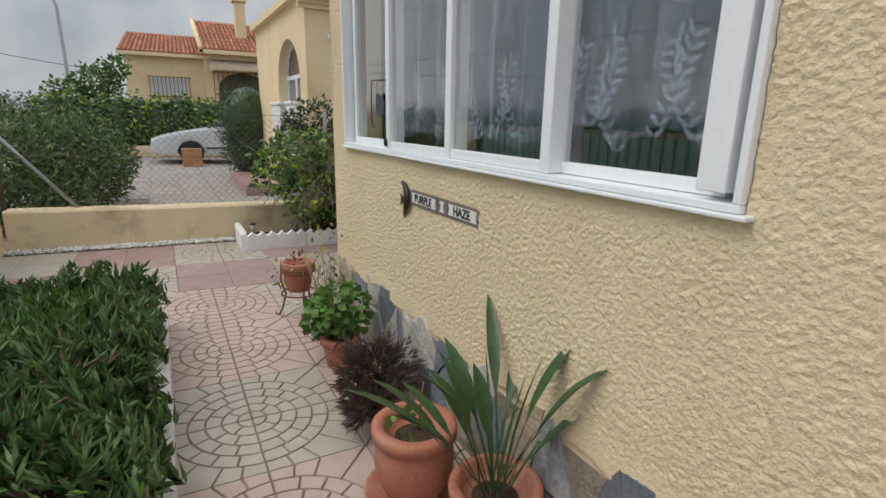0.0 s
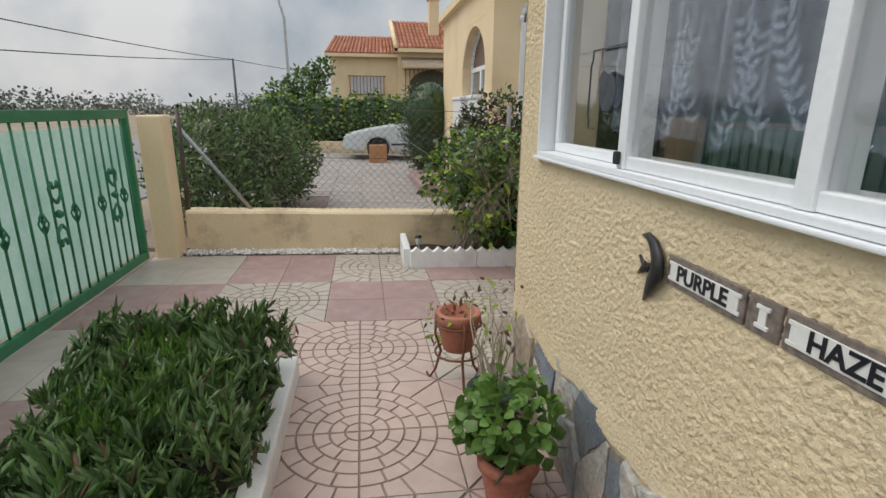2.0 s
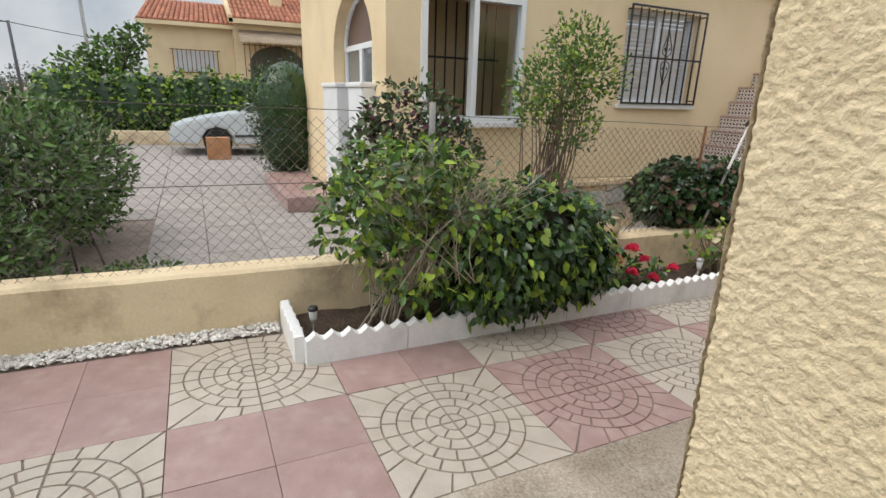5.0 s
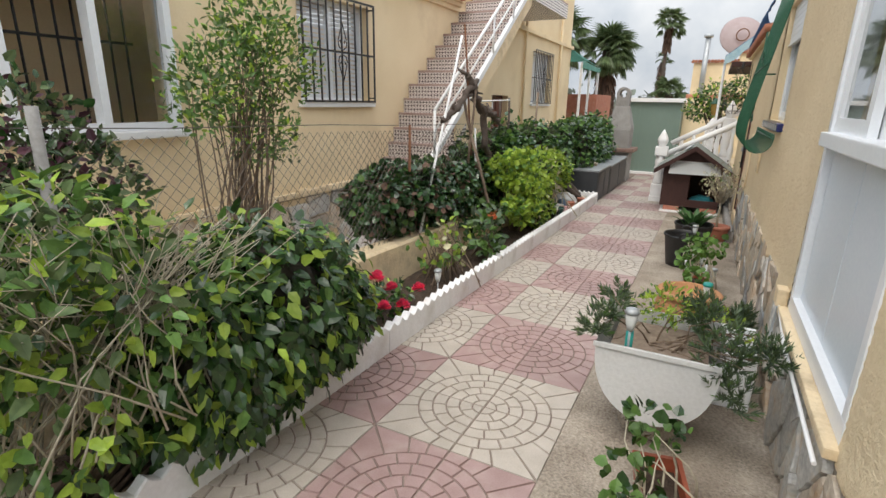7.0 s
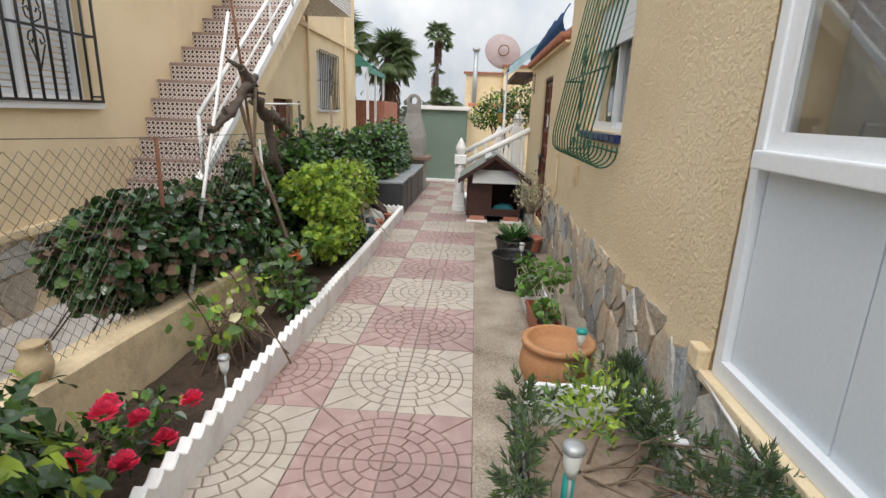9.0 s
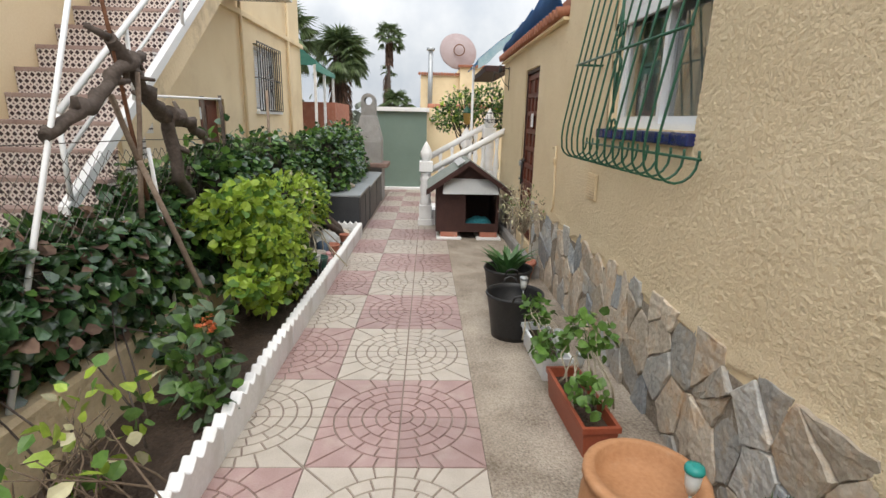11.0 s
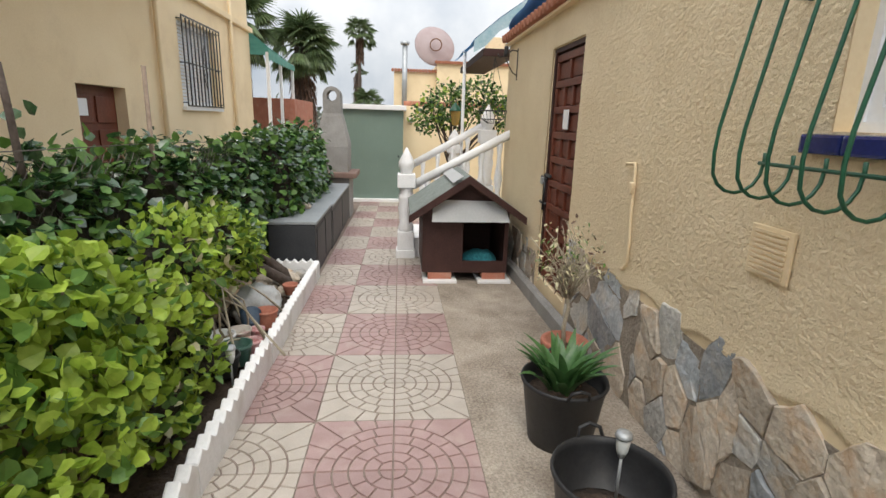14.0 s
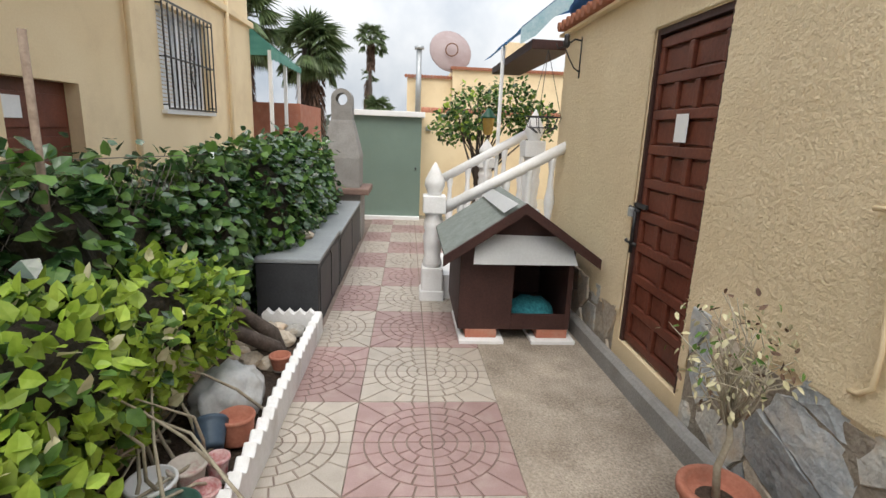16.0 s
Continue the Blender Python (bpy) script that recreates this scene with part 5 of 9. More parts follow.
pane = part("pane", a_box(xm + 0.03, W1[1] - 0.06, YB + 0.008, YB + 0.014, W1[2] + 0.06, W1[3] - 0.06), GLASS, win)
pane.visible_shadow = False
for i in range(9):
    bm = bmesh.new()
    rod(bm, (W1[0] + 0.12 + 0.12 * i, YB + 0.45, W1[2]), (W1[0] + 0.12 + 0.12 * i, YB + 0.45, W1[3]), 0.010, 6)
    part("inner_bar", bm, BLACK_IRON, win)
part("inner_rail", a_box(W1[0], W1[1], YB + 0.44, YB + 0.46, 1.9, 1.92), BLACK_IRON, win)
part("back_wall", a_box(2.56, 4.4, YB + 0.9, YB + 0.95, 0.3, 2.95), CREAM_FLAT, win)
part("sill", a_box(W1[0] - 0.05, W1[1] + 0.05, YB - 0.08, YB + 0.1, W1[2] - 0.06, W1[2] - 0.003, 0.01), WHITE_PAINT, win)

# porch in the arch: white piers and glazed doors
for y0, y1 in ((8.42, 8.92), (9.40, 10.08)):
    bm = bmesh.new()
    box(bm, 2.16, 2.40, y0, y1, 0.0, 1.58, 0.02)
    box(bm, 2.14, 2.42, y0 - 0.02, y1 + 0.02, 1.58, 1.63, 0.015)
    part("porch_pier", bm, WHITE_PAINT, house_b, "white painted low pier")
door = new("glazed_door")
door.parent = house_b
bm = bmesh.new()
for y0, y1 in ((8.52, 8.90), (8.90, 9.36), (9.36, 10.02)):
    for a, b, lo, hi in ((y0, y1, 0.25, 0.32), (y0, y1, 2.0, 2.06), (y0, y0 + 0.045, 0.3, 2.0), (y1 - 0.045, y1, 0.3, 2.0)):
        box(bm, 2.44, 2.50, a, b, lo, hi)
part("door_frame", bm, WHITE_PVC, door)
bm = bmesh.new()
arc = [(9.27 - 0.75 * math.cos(math.pi * i / 14), 2.02 + 0.54 * math.sin(math.pi * i / 14)) for i in range(15)]
for (ya, za), (yb, zb) in zip(arc, arc[1:]):
    rod(bm, (2.46, ya, za), (2.46, yb, zb), 0.03, 6)
part("arch_frame", bm, WHITE_PVC, door)
bm = bmesh.new()
bm.faces.new([bm.verts.new((2.47, y, z)) for y, z in arc])
part("arch_pane", bm, material("brown_arch_panel", ((0.12, 0.07, 0.05), (0.19, 0.12, 0.09)), 4, 0.4), door)
bm = bmesh.new()
box(bm, 2.468, 2.474, 8.54, 10.0, 0.3, 2.02)
part("pane", bm, material("reflecting_door_glass", ((0.16, 0.17, 0.18), (0.24, 0.25, 0.26)), 2, 0.04, spec=0.9, metal=0.3), door)
bm = bmesh.new()
for i in range(12):
    rod(bm, (2.43, 8.55 + 0.12 * i, 0.4), (2.43, 8.55 + 0.12 * i, 1.5), 0.007, 6)
part("door_bars", bm, BLACK_IRON, door)

# sunken door in its alcove
cellar = part("cellar_door", a_box(ALC[0], ALC[1], YB + 0.12, YB + 0.17, ALC[2], ALC[3]), DOOR_WOOD, house_b, "dark red panelled cellar door")
for i in range(2):
    for j in range(4):
        part("door_panel", a_box(ALC[0] + 0.08 + 0.4 * i, ALC[0] + 0.40 + 0.4 * i, YB + 0.105, YB + 0.119, 0.3 + 0.33 * j, 0.56 + 0.33 * j, 0.006), DOOR_WOOD, cellar)
part("notice", a_box(10.42, 10.60, YB + 0.09, YB + 0.103, 1.36, 1.52), WHITE_PAINT, house_b)

# outside stairs with patterned tile risers
stairs = thing("outside_stairs", (0, 0, 0), "outside stairs with patterned tile risers and white railing", "stairs")
RISER = bpy.data.materials.new("patterned_riser_tile")
RISER.use_nodes = True
rn, rl = RISER.node_tree.nodes, RISER.node_tree.links
rb = rn["Principled BSDF"]
rb.inputs["Roughness"].default_value = 0.35
rc = rn.new("ShaderNodeTexCoord")
sep = rn.new("ShaderNodeSeparateXYZ")
rl.new(rc.outputs["Object"], sep.inputs[0])


def cell(axis, freq):
    m = rn.new("ShaderNodeMath")
    m.operation = "MULTIPLY"
    m.inputs[1].default_value = freq
    rl.new(sep.outputs[axis], m.inputs[0])
    f = rn.new("ShaderNodeMath")
    f.operation = "FRACT"
    rl.new(m.outputs[0], f.inputs[0])
    s = rn.new("ShaderNodeMath")
    s.operation = "SUBTRACT"
    s.inputs[1].default_value = 0.5
    rl.new(f.outputs[0], s.inputs[0])
    a = rn.new("ShaderNodeMath")
    a.operation = "ABSOLUTE"
    rl.new(s.outputs[0], a.inputs[0])
    return a


ca, cb = cell("Y", 21.5), cell("Z", 21.62)
dist = rn.new("ShaderNodeMath")
dist.operation = "ADD"
rl.new(ca.outputs[0], dist.inputs[0])
rl.new(cb.outputs[0], dist.inputs[1])
rr = rn.new("ShaderNodeValToRGB")
rr.color_ramp.interpolation = "CONSTANT"
rr.color_ramp.elements[0].color = (0.045, 0.025, 0.03, 1)
rr.color_ramp.elements[1].position, rr.color_ramp.elements[1].color = 0.40, (0.72, 0.66, 0.62, 1)
for pos, col in ((0.80, (0.16, 0.09, 0.09, 1)), (0.92, (0.05, 0.03, 0.035, 1))):
    e = rr.color_ramp.elements.new(pos)
    e.color = col
rl.new(dist.outputs[0], rr.inputs["Fac"])
rl.new(rr.outputs["Color"], rb.inputs["Base Color"])
TREAD = material("worn_pink_tread", ((0.30, 0.20, 0.175), (0.44, 0.34, 0.31)), 6, 0.6)
for i in range(-9, 10):
    x, z = 7.27 + (0.25 if i >= 0 else 0.13) * i, 1.74 + 0.185 * i
    o = part("step", a_box(x, x + (0.26 if i < 9 else 2.4), 7.22, YB - 0.004, z - 0.27, z - 0.03), RISER, stairs)
    part("tread", a_box(x - 0.004, x + (0.27 if i < 9 else 2.4), 7.22, YB - 0.004, z - 0.0295, z, 0.003), TREAD, stairs)


def rail_z(x):
    return 1.74 + (x - 7.27) * 0.74


bm = bmesh.new()
pts = [(6.25, 7.16), (9.55, 7.16)]
verts = []
for x in (6.25, 9.55):
    for y in (7.16, 7.218):
        for dz in (-0.17, -0.085):
            verts.append(bm.verts.new((x, y, rail_z(x) + dz)))
for f in ((0, 1, 3, 2), (4, 6, 7, 5), (0, 4, 5, 1), (2, 3, 7, 6), (1, 5, 7, 3), (0, 2, 6, 4)):
    bm.faces.new([verts[k] for k in f])
part("stringer", bm, WHITE_PAINT, stairs, "white painted sloping edge")
bm = bmesh.new()
vs = [bm.verts.new(p) for x in (7.3, 9.5) for y in (7.225, YB - 0.004) for p in ((x, y, rail_z(x) - 0.22), (x, y, rail_z(x) - 0.34))]
for f in ((0, 1, 3, 2), (4, 6, 7, 5), (0, 4, 5, 1), (2, 3, 7, 6), (1, 5, 7, 3), (0, 2, 6, 4)):
    bm.faces.new([vs[k] for k in f])
part("soffit", bm, CREAM_FLAT, stairs)
bm = bmesh.new()
vs = [bm.verts.new(p) for x in (6.9, 9.55) for y in (7.185, 7.2165) for p in ((x, y, rail_z(x) - 0.172), (x, y, rail_z(x) - 0.42))]
for f in ((0, 1, 3, 2), (4, 6, 7, 5), (0, 4, 5, 1), (2, 3, 7, 6), (1, 5, 7, 3), (0, 2, 6, 4)):
    bm.faces.new([vs[k] for k in f])
part("side_string", bm, CREAM_DIRTY, stairs, "stained cream side of the flight")
for dz, r in ((0.40, 0.020), (0.16, 0.013)):
    bm = bmesh.new()
    rod(bm, (6.3, 7.17, rail_z(6.3) + dz), (9.4, 7.17, rail_z(9.4) + dz), r, 8)
    part("handrail", bm, WHITE_PAINT, stairs)
for x in (6.3, 7.1, 7.97, 8.7, 9.4):
    bm = bmesh.new()
    rod(bm, (x, 7.17, rail_z(x) - 0.10), (x, 7.17, rail_z(x) + 0.40), 0.015, 8)
    part("baluster", bm, WHITE_PAINT, stairs)

# green striped awning at the end of the house
aw = thing("terrace_awning", (16.0, YB, 0), "green and white terrace awning on white posts", "awning")
AWN_GREEN = material("green_awning_cloth", ((0.10, 0.32, 0.26), (0.22, 0.46, 0.38)), 3, 0.8, through_light=0.3)
bm = bmesh.new()
vs = [bm.verts.new(p) for p in ((0, 0.0, 2.98), (2.5, 0.0, 2.82), (2.5, 2.6, 2.82), (0, 2.6, 2.98), (0, -0.35, 2.70), (2.5, -0.35, 2.62))]
bm.faces.new((vs[0], vs[1], vs[2], vs[3]))
bm.faces.new((vs[4], vs[5], vs[1], vs[0]))
bmesh.ops.solidify(bm, geom=bm.faces[:], thickness=0.012)
part("canopy", bm, AWN_GREEN, aw)
bm = bmesh.new()
for i in range(20):
    box(bm, 0.125 * i, 0.125 * i + 0.12, -0.36, -0.352, 2.46 + 0.02 * (i % 2), 2.66 - 0.004 * i, 0.0)
part("valance", bm, AWN_GREEN, aw)
for x in (0.05, 1.15, 2.4):
    bm = bmesh.new()
    box(bm, x, x + 0.06, -0.34, -0.28, -0.5, 2.62)
    part("post", bm, WHITE_PAINT, aw)
part("dim_curtain", a_box(0.02, 0.5, 0.3, 0.34, -0.4, 2.6), DARK_WOOD, aw)
iron_rail = thing("iron_railing", (16.5, 7.5, gz(16.5) + 0.3), "dark iron railing on a low terrace", "railing")
for i in range(16):
    bm = bmesh.new()
    rod(bm, (0.0 + 0.09 * i, 0, 0), (0.09 * i, 0, 0.95), 0.008, 6)
    part("bar", bm, RUST, iron_rail)
for z in (0.05, 0.95):
    bm = bmesh.new()
    rod(bm, (-0.02, 0, z), (1.4, 0, z), 0.012, 6)
    part("rail", bm, RUST, iron_rail)
part("base", a_box(-0.3, 1.6, -0.1, 0.6, -0.6, -0.004), TERRACOTTA, iron_rail)

# ------------------------------------------------------------ the neighbour's yard
yard = slab("pavement_yard", -1.9, 2.3, 6.75, 18.4, GROUT, -0.012, "pale square paving of the neighbour yard", "pavement")
SIDE_PAVING = material("pale_bleached_paving", ((0.50, 0.47, 0.44), (0.68, 0.65, 0.62)), 3, 0.85, bump=0.4, bump_scale=30, stain=(0.30, 0.24, 0.20), stain_amount=0.7, stain_scale=2.5)
yard_side = slab("pavement_side", 2.3, 16.0, 6.75, 8.1, SIDE_PAVING, -0.01, "pale grey paving beside the neighbour house", "pavement")
planter_b = thing("raised_step", (1.95, 10.9, gz(2)), "low terracotta tiled step beside the porch", "step")
part("block", a_box(-0.35, 0.34, -1.1, 1.1, 0, 0.2, 0.02), TILE_PINK, planter_b)

cyp = bush("round_conifer", "dark clipped conifer beside the porch", 2.08, 12.3, [(2.0, 12.3, 1.3, 0.62, 0.6, 0.72), (2.02, 12.3, 0.7, 0.56, 0.56, 0.6)], 4200, 0.075, 0.02, (LEAF_FICUS, LEAF_DUSTY), (0.85, 0.15), 81, 0.05, 6, 0.03, up=0.3, shell=0.7, category="conifer")
# leaf-coloured lumps added inside the crown to close and darken its gaps
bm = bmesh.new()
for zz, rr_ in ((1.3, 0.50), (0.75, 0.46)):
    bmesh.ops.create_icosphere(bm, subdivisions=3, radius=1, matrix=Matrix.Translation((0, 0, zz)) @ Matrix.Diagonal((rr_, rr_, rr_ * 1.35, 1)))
part("dark_core", bm, LEAF_FICUS, cyp)

side_bush = bush("oleander", "broad grey-green shrub behind the fence", -0.9, 8.4, [(-1.15, 7.7, 0.72, 0.55, 0.55, 0.62), (-0.55, 8.3, 0.85, 0.55, 0.7, 0.6), (-0.3, 8.9, 0.75, 0.4, 0.6, 0.6), (-1.3, 8.8, 0.9, 0.6, 0.7, 0.6), (-0.9, 9.6, 0.85, 0.6, 0.6, 0.6), (-0.75, 7.5, 0.4, 0.5, 0.4, 0.4)], 15000, 0.075, 0.03, (LEAF_DUSTY, LEAF_MID, LEAF_FICUS), (0.4, 0.42, 0.18), 83, 0.1, 30, 0.010, BARK, 0.3, up=0.4, shell=0.5)
low_weeds = bush("ground_ivy", "low green ground cover by the fence", -0.1, 7.5, [(-0.1, 7.5, 0.16, 0.5, 0.3, 0.10), (0.15, 7.7, 0.15, 0.3, 0.3, 0.08)], 500, 0.05, 0.03, (LEAF_MID, LEAF_DUSTY), (0.5, 0.5), 85, 0.1, 0, up=0.5, category="ground cover")

# parked silver hatchback
car = thing("parked_car", (0.15, 15.9, gz(1)), "pale silver hatchback parked on the paving", "car")
profile = [(0.02, 0.30), (0.0, 0.50), (0.06, 0.62), (0.30, 0.72), (0.75, 0.82), (1.25, 0.90), (1.45, 0.93), (1.75, 1.12), (2.15, 1.33), (2.45, 1.38), (3.1, 1.38), (3.6, 1.28), (3.85, 1.0), (3.98, 0.9), (4.0, 0.45), (3.92, 0.28), (3.45, 0.26), (3.40, 0.42), (3.28, 0.55), (3.10, 0.60), (2.92, 0.55), (2.80, 0.42), (2.75, 0.26), (1.32, 0.24), (1.27, 0.42), (1.15, 0.57), (0.96, 0.63), (0.76, 0.57), (0.64, 0.42), (0.58, 0.26)]
bm = bmesh.new()
w = 1.66
def half_width(z):
    return w / 2 - max(0, z - 0.85) * 0.32 - max(0, 0.35 - z) * 0.15
left = [bm.verts.new((x, w / 2 - half_width(z), z)) for x, z in profile]
right = [bm.verts.new((x, w / 2 + half_width(z), z)) for x, z in profile]
bm.faces.new(left)
bm.faces.new(right[::-1])
for i in range(len(profile)):
    j = (i + 1) % len(profile)
    bm.faces.new((left[i], right[i], right[j], left[j]))
bmesh.ops.triangulate(bm, faces=[f for f in bm.faces if len(f.verts) > 4])
bmesh.ops.bevel(bm, geom=[e for e in bm.edges if e.calc_face_angle(0) > 0.9], offset=0.035, segments=2, affect="EDGES")
part("body", bm, CAR_PAINT, car)
CAR_GLASS = material("tinted_car_glass", ((0.03, 0.035, 0.04), (0.05, 0.06, 0.065)), 2, 0.05, spec=0.8)
for pts, name in ((((1.52, 0.985), (2.10, 1.27), (2.12, 0.97)), "quarter_light"), (((2.16, 0.97), (2.16, 1.28), (2.45, 1.33), (2.75, 1.33), (2.75, 0.97)), "side_window"), (((2.83, 0.97), (2.83, 1.33), (3.2, 1.32), (3.55, 1.0)), "side_window")):
    bm = bmesh.new()
    face = [bm.verts.new((x, w / 2 - half_width(z) - 0.006, z)) for x, z in pts]
    bm.faces.new(face[::-1])
    part(name, bm, CAR_GLASS, car)
bm = bmesh.new()
bm.faces.new([bm.verts.new(p) for p in ((1.46, 0.14, 0.95), (1.46, 1.52, 0.95), (2.12, 1.42, 1.335), (2.12, 0.24, 1.335))])
part("windscreen", bm, CAR_GLASS, car)
bm = bmesh.new()
box(bm, 1.32, 2.75, -0.012, 0.02, 0.40, 0.45, 0.004)
part("rubbing_strip", bm, GREY_BOX, car)
for y0 in (0.1, 1.3):
    bm = bmesh.new()
    box(bm, 0.03, 0.22, y0, y0 + 0.28, 0.52, 0.63, 0.03)
    part("headlight", bm, LAMP_LENS, car)
for x in (0.96, 3.1):
    for y in (0.02, w - 0.2):
        wh = new("wheel")
        wh.parent = car
        wh.matrix_basis = pose(x, y, 0.30)
        bm = bmesh.new()
        lathe(bm, [(0.2, 0), (0.28, 0.0), (0.30, 0.03), (0.30, 0.15), (0.28, 0.18), (0.2, 0.18)], 28)
        bmesh.ops.rotate(bm, verts=bm.verts, cent=(0, 0, 0), matrix=Euler((radians(-90), 0, 0)).to_matrix())
        part("tyre", bm, RUBBER, wh, smooth=False)
        bm = bmesh.new()
        lathe(bm, [(0.20, 0.005), (0.19, 0.02), (0.06, 0.035), (0.05, 0.01), (0.01, 0.01)], 20)
        bmesh.ops.rotate(bm, verts=bm.verts, cent=(0, 0, 0), matrix=Euler((radians(-90), 0, 0)).to_matrix())
        part("rim", bm, GALVANISED, wh)
blk = thing("clay_block", (1.08, 15.3, gz(1) - 0.002), "orange hollow clay block standing by the car", "block")
part("block", a_box(-0.23, 0.23, -0.1, 0.1, 0, 0.46, 0.01), TERRA_LIGHT, blk)

# hedge, trees and the red-roofed house beyond
hb = sloped_wall("wall_boundary", -3.0, 6.0, 18.45, 18.65, 0.32, CREAM_DIRTY, "low cream boundary wall under the hedge")
hedge_blobs = [(-2.3 + 0.55 * i, 18.9, 1.05 + 0.06 * math.sin(i * 2.3), 0.55, 0.42, 0.88) for i in range(14)]
hg = bush("boundary_hedge", "tall leafy creeper hedge on the boundary wall", 1.0, 18.9, hedge_blobs, 8000, 0.11, 0.10, (LEAF_MID, LEAF_LIME, LEAF_FICUS), (0.58, 0.30, 0.12), 87, 0.2, 0, up=0.0, down=0.5, shell=0.75, category="hedge")
# dark leaf-coloured filler added within the hedge so its gaps read dark
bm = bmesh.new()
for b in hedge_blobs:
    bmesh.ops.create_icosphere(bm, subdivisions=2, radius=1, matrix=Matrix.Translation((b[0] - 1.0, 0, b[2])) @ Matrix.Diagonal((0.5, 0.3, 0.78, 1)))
part("dark_core", bm, LEAF_FICUS, hg)


def tree(name, label, x, y, z, trunk_h, trunk_r, blobs, count, leaf, mats, share, seed, limbs=7):
    t = thing(name, (x, y, z), label, "tree")
    bm = bmesh.new()
    tube(bm, [(0, 0, -0.1), (0.03, 0.02, trunk_h * 0.5), (-0.02, 0.0, trunk_h), (0.02, 0.02, trunk_h * 1.4)], trunk_r, 8, taper=trunk_r * 0.5)
    part("trunk", bm, BARK, t)
    stems("limb", t, (0, 0, trunk_h * 0.85), blobs, limbs * 3, trunk_r * 0.4, BARK, seed + 5, 0.02, inside=0.8)
    foliage("crown", t, blobs, count, leaf, leaf * 0.6, mats, share, seed, up=0.2, shell=0.4)
    return t


tree("fig_tree", "green tree behind the hedge", -1.2, 20.8, 0.1, 1.2, 0.09, [(0, 0, 2.2, 0.8, 0.7, 0.6), (0.6, 0, 2.75, 0.4, 0.4, 0.35), (-0.8, 0, 1.9, 0.6, 0.5, 0.4)], 1600, 0.14, (LEAF_MID, LEAF_DUSTY), (0.7, 0.3), 91)


def tiled_roof(bm, corners, rows, cols):
    """A slope of half-round clay tiles over a quad: eave left, eave right, ridge right, ridge left."""
    a, b, c, d = (Vector(p) for p in corners)
    for i in range(cols):
        f0, f1 = (i + 0.08) / cols, (i + 0.92) / cols
        for j in range(rows):
            g0, g1 = j / rows, min((j + 1.12) / rows, 1.0)
            p = (a + (b - a) * ((f0 + f1) / 2)) * (1 - g0) + (d + (c - d) * ((f0 + f1) / 2)) * g0
            q = (a + (b - a) * ((f0 + f1) / 2)) * (1 - g1) + (d + (c - d) * ((f0 + f1) / 2)) * g1
            rod(bm, p, q, (b - a).length / cols * 0.52, 6)
    f = bm.faces.new([bm.verts.new(v - Vector((0, 0, 0.03))) for v in (a, b, c, d)])


house_c = thing("red_roof_house", (0, 23, 0), "cream bungalow with red clay roofs and barred windows", "house")
part("wing_wall", a_box(-0.45, 2.15, 0, 6, -0.2, 3.45), CREAM_FLAT, house_c)
part("main_wall", a_box(2.15, 7.0, -0.25, 7, -0.2, 3.65), CREAM_FLAT, house_c)
bm = bmesh.new()
tiled_roof(bm, ((-0.65, -0.25, 3.50), (2.2, -0.25, 3.50), (2.2, 2.2, 4.40), (-0.35, 2.2, 4.40)), 7, 19)
part("roof", bm, ROOF_TILE, house_c)
bm = bmesh.new()
tiled_roof(bm, ((2.1, -0.5, 3.70), (7.2, -0.5, 3.70), (7.2, 2.6, 5.1), (2.1, 2.6, 5.1)), 8, 32)
part("roof", bm, ROOF_TILE, house_c)
for b in ((-0.65, 2.2, -0.27, -0.2, 3.40, 3.52), (2.02, 7.2, -0.55, -0.45, 3.58, 3.72)):
    part("eave", a_box(*b), CREAM_FLAT, house_c)
bm = bmesh.new()
box(bm, 2.0, 2.14, -0.55, -0.4, 3.6, 3.75)
for p, q in ((((2.07, -0.5, 3.75)), (2.07, 2.6, 5.15)),):
    rod(bm, p, q, 0.09, 6)
part("verge", bm, CREAM_FLAT, house_c)
bm = bmesh.new()
box(bm, 3.55, 3.95, 0.9, 1.3, 4.2, 5.75, 0.02)
box(bm, 3.48, 4.02, 0.83, 1.37, 5.75, 5.85, 0.02)
for dx in (0, 0.3):
    box(bm, 3.55 + dx, 3.65 + dx, 0.9, 1.3, 5.85, 6.1)
box(bm, 3.5, 4.0, 0.85, 1.35, 6.1, 6.18, 0.02)
part("chimney", bm, CREAM_FLAT, house_c)
win = new("window")
win.parent = house_c
part("pane", a_box(0.33, 1.56, -0.02, 0.0, 2.03, 2.68), BLIND, win)
bm = bmesh.new()
for i in range(11):
    rod(bm, (0.28 + 0.133 * i, -0.09, 1.98), (0.28 + 0.133 * i, -0.09, 2.72), 0.012, 6)
for z in (2.0, 2.7):
    rod(bm, (0.2, -0.09, z), (1.7, -0.09, z), 0.014, 6)
part("grille", bm, RUST, win)
bm = bmesh.new()
vs = [bm.verts.new(p) for p in ((2.3, -0.25, 3.42), (5.2, -0.25, 3.42), (5.2, -0.85, 3.12), (2.3, -0.85, 3.12))]
bm.faces.new(vs)
bmesh.ops.solidify(bm, geom=bm.faces[:], thickness=0.03)
for i in range(18):
    box(bm, 2.3 + 0.161 * i, 2.3 + 0.161 * i + 0.15, -0.86, -0.85, 2.98 + 0.03 * (i % 2), 3.14)
part("awning", bm, material("cream_awning", ((0.62, 0.5, 0.36), (0.72, 0.6, 0.46)), 6, 0.85), house_c)
# flat sheet on the wall; the porch's shade is painted as dark green
bm = bmesh.new()
arc = [(3.5 - 0.9 * math.cos(math.pi * i / 12), 2.35 + 0.6 * math.sin(math.pi * i / 12)) for i in range(13)]
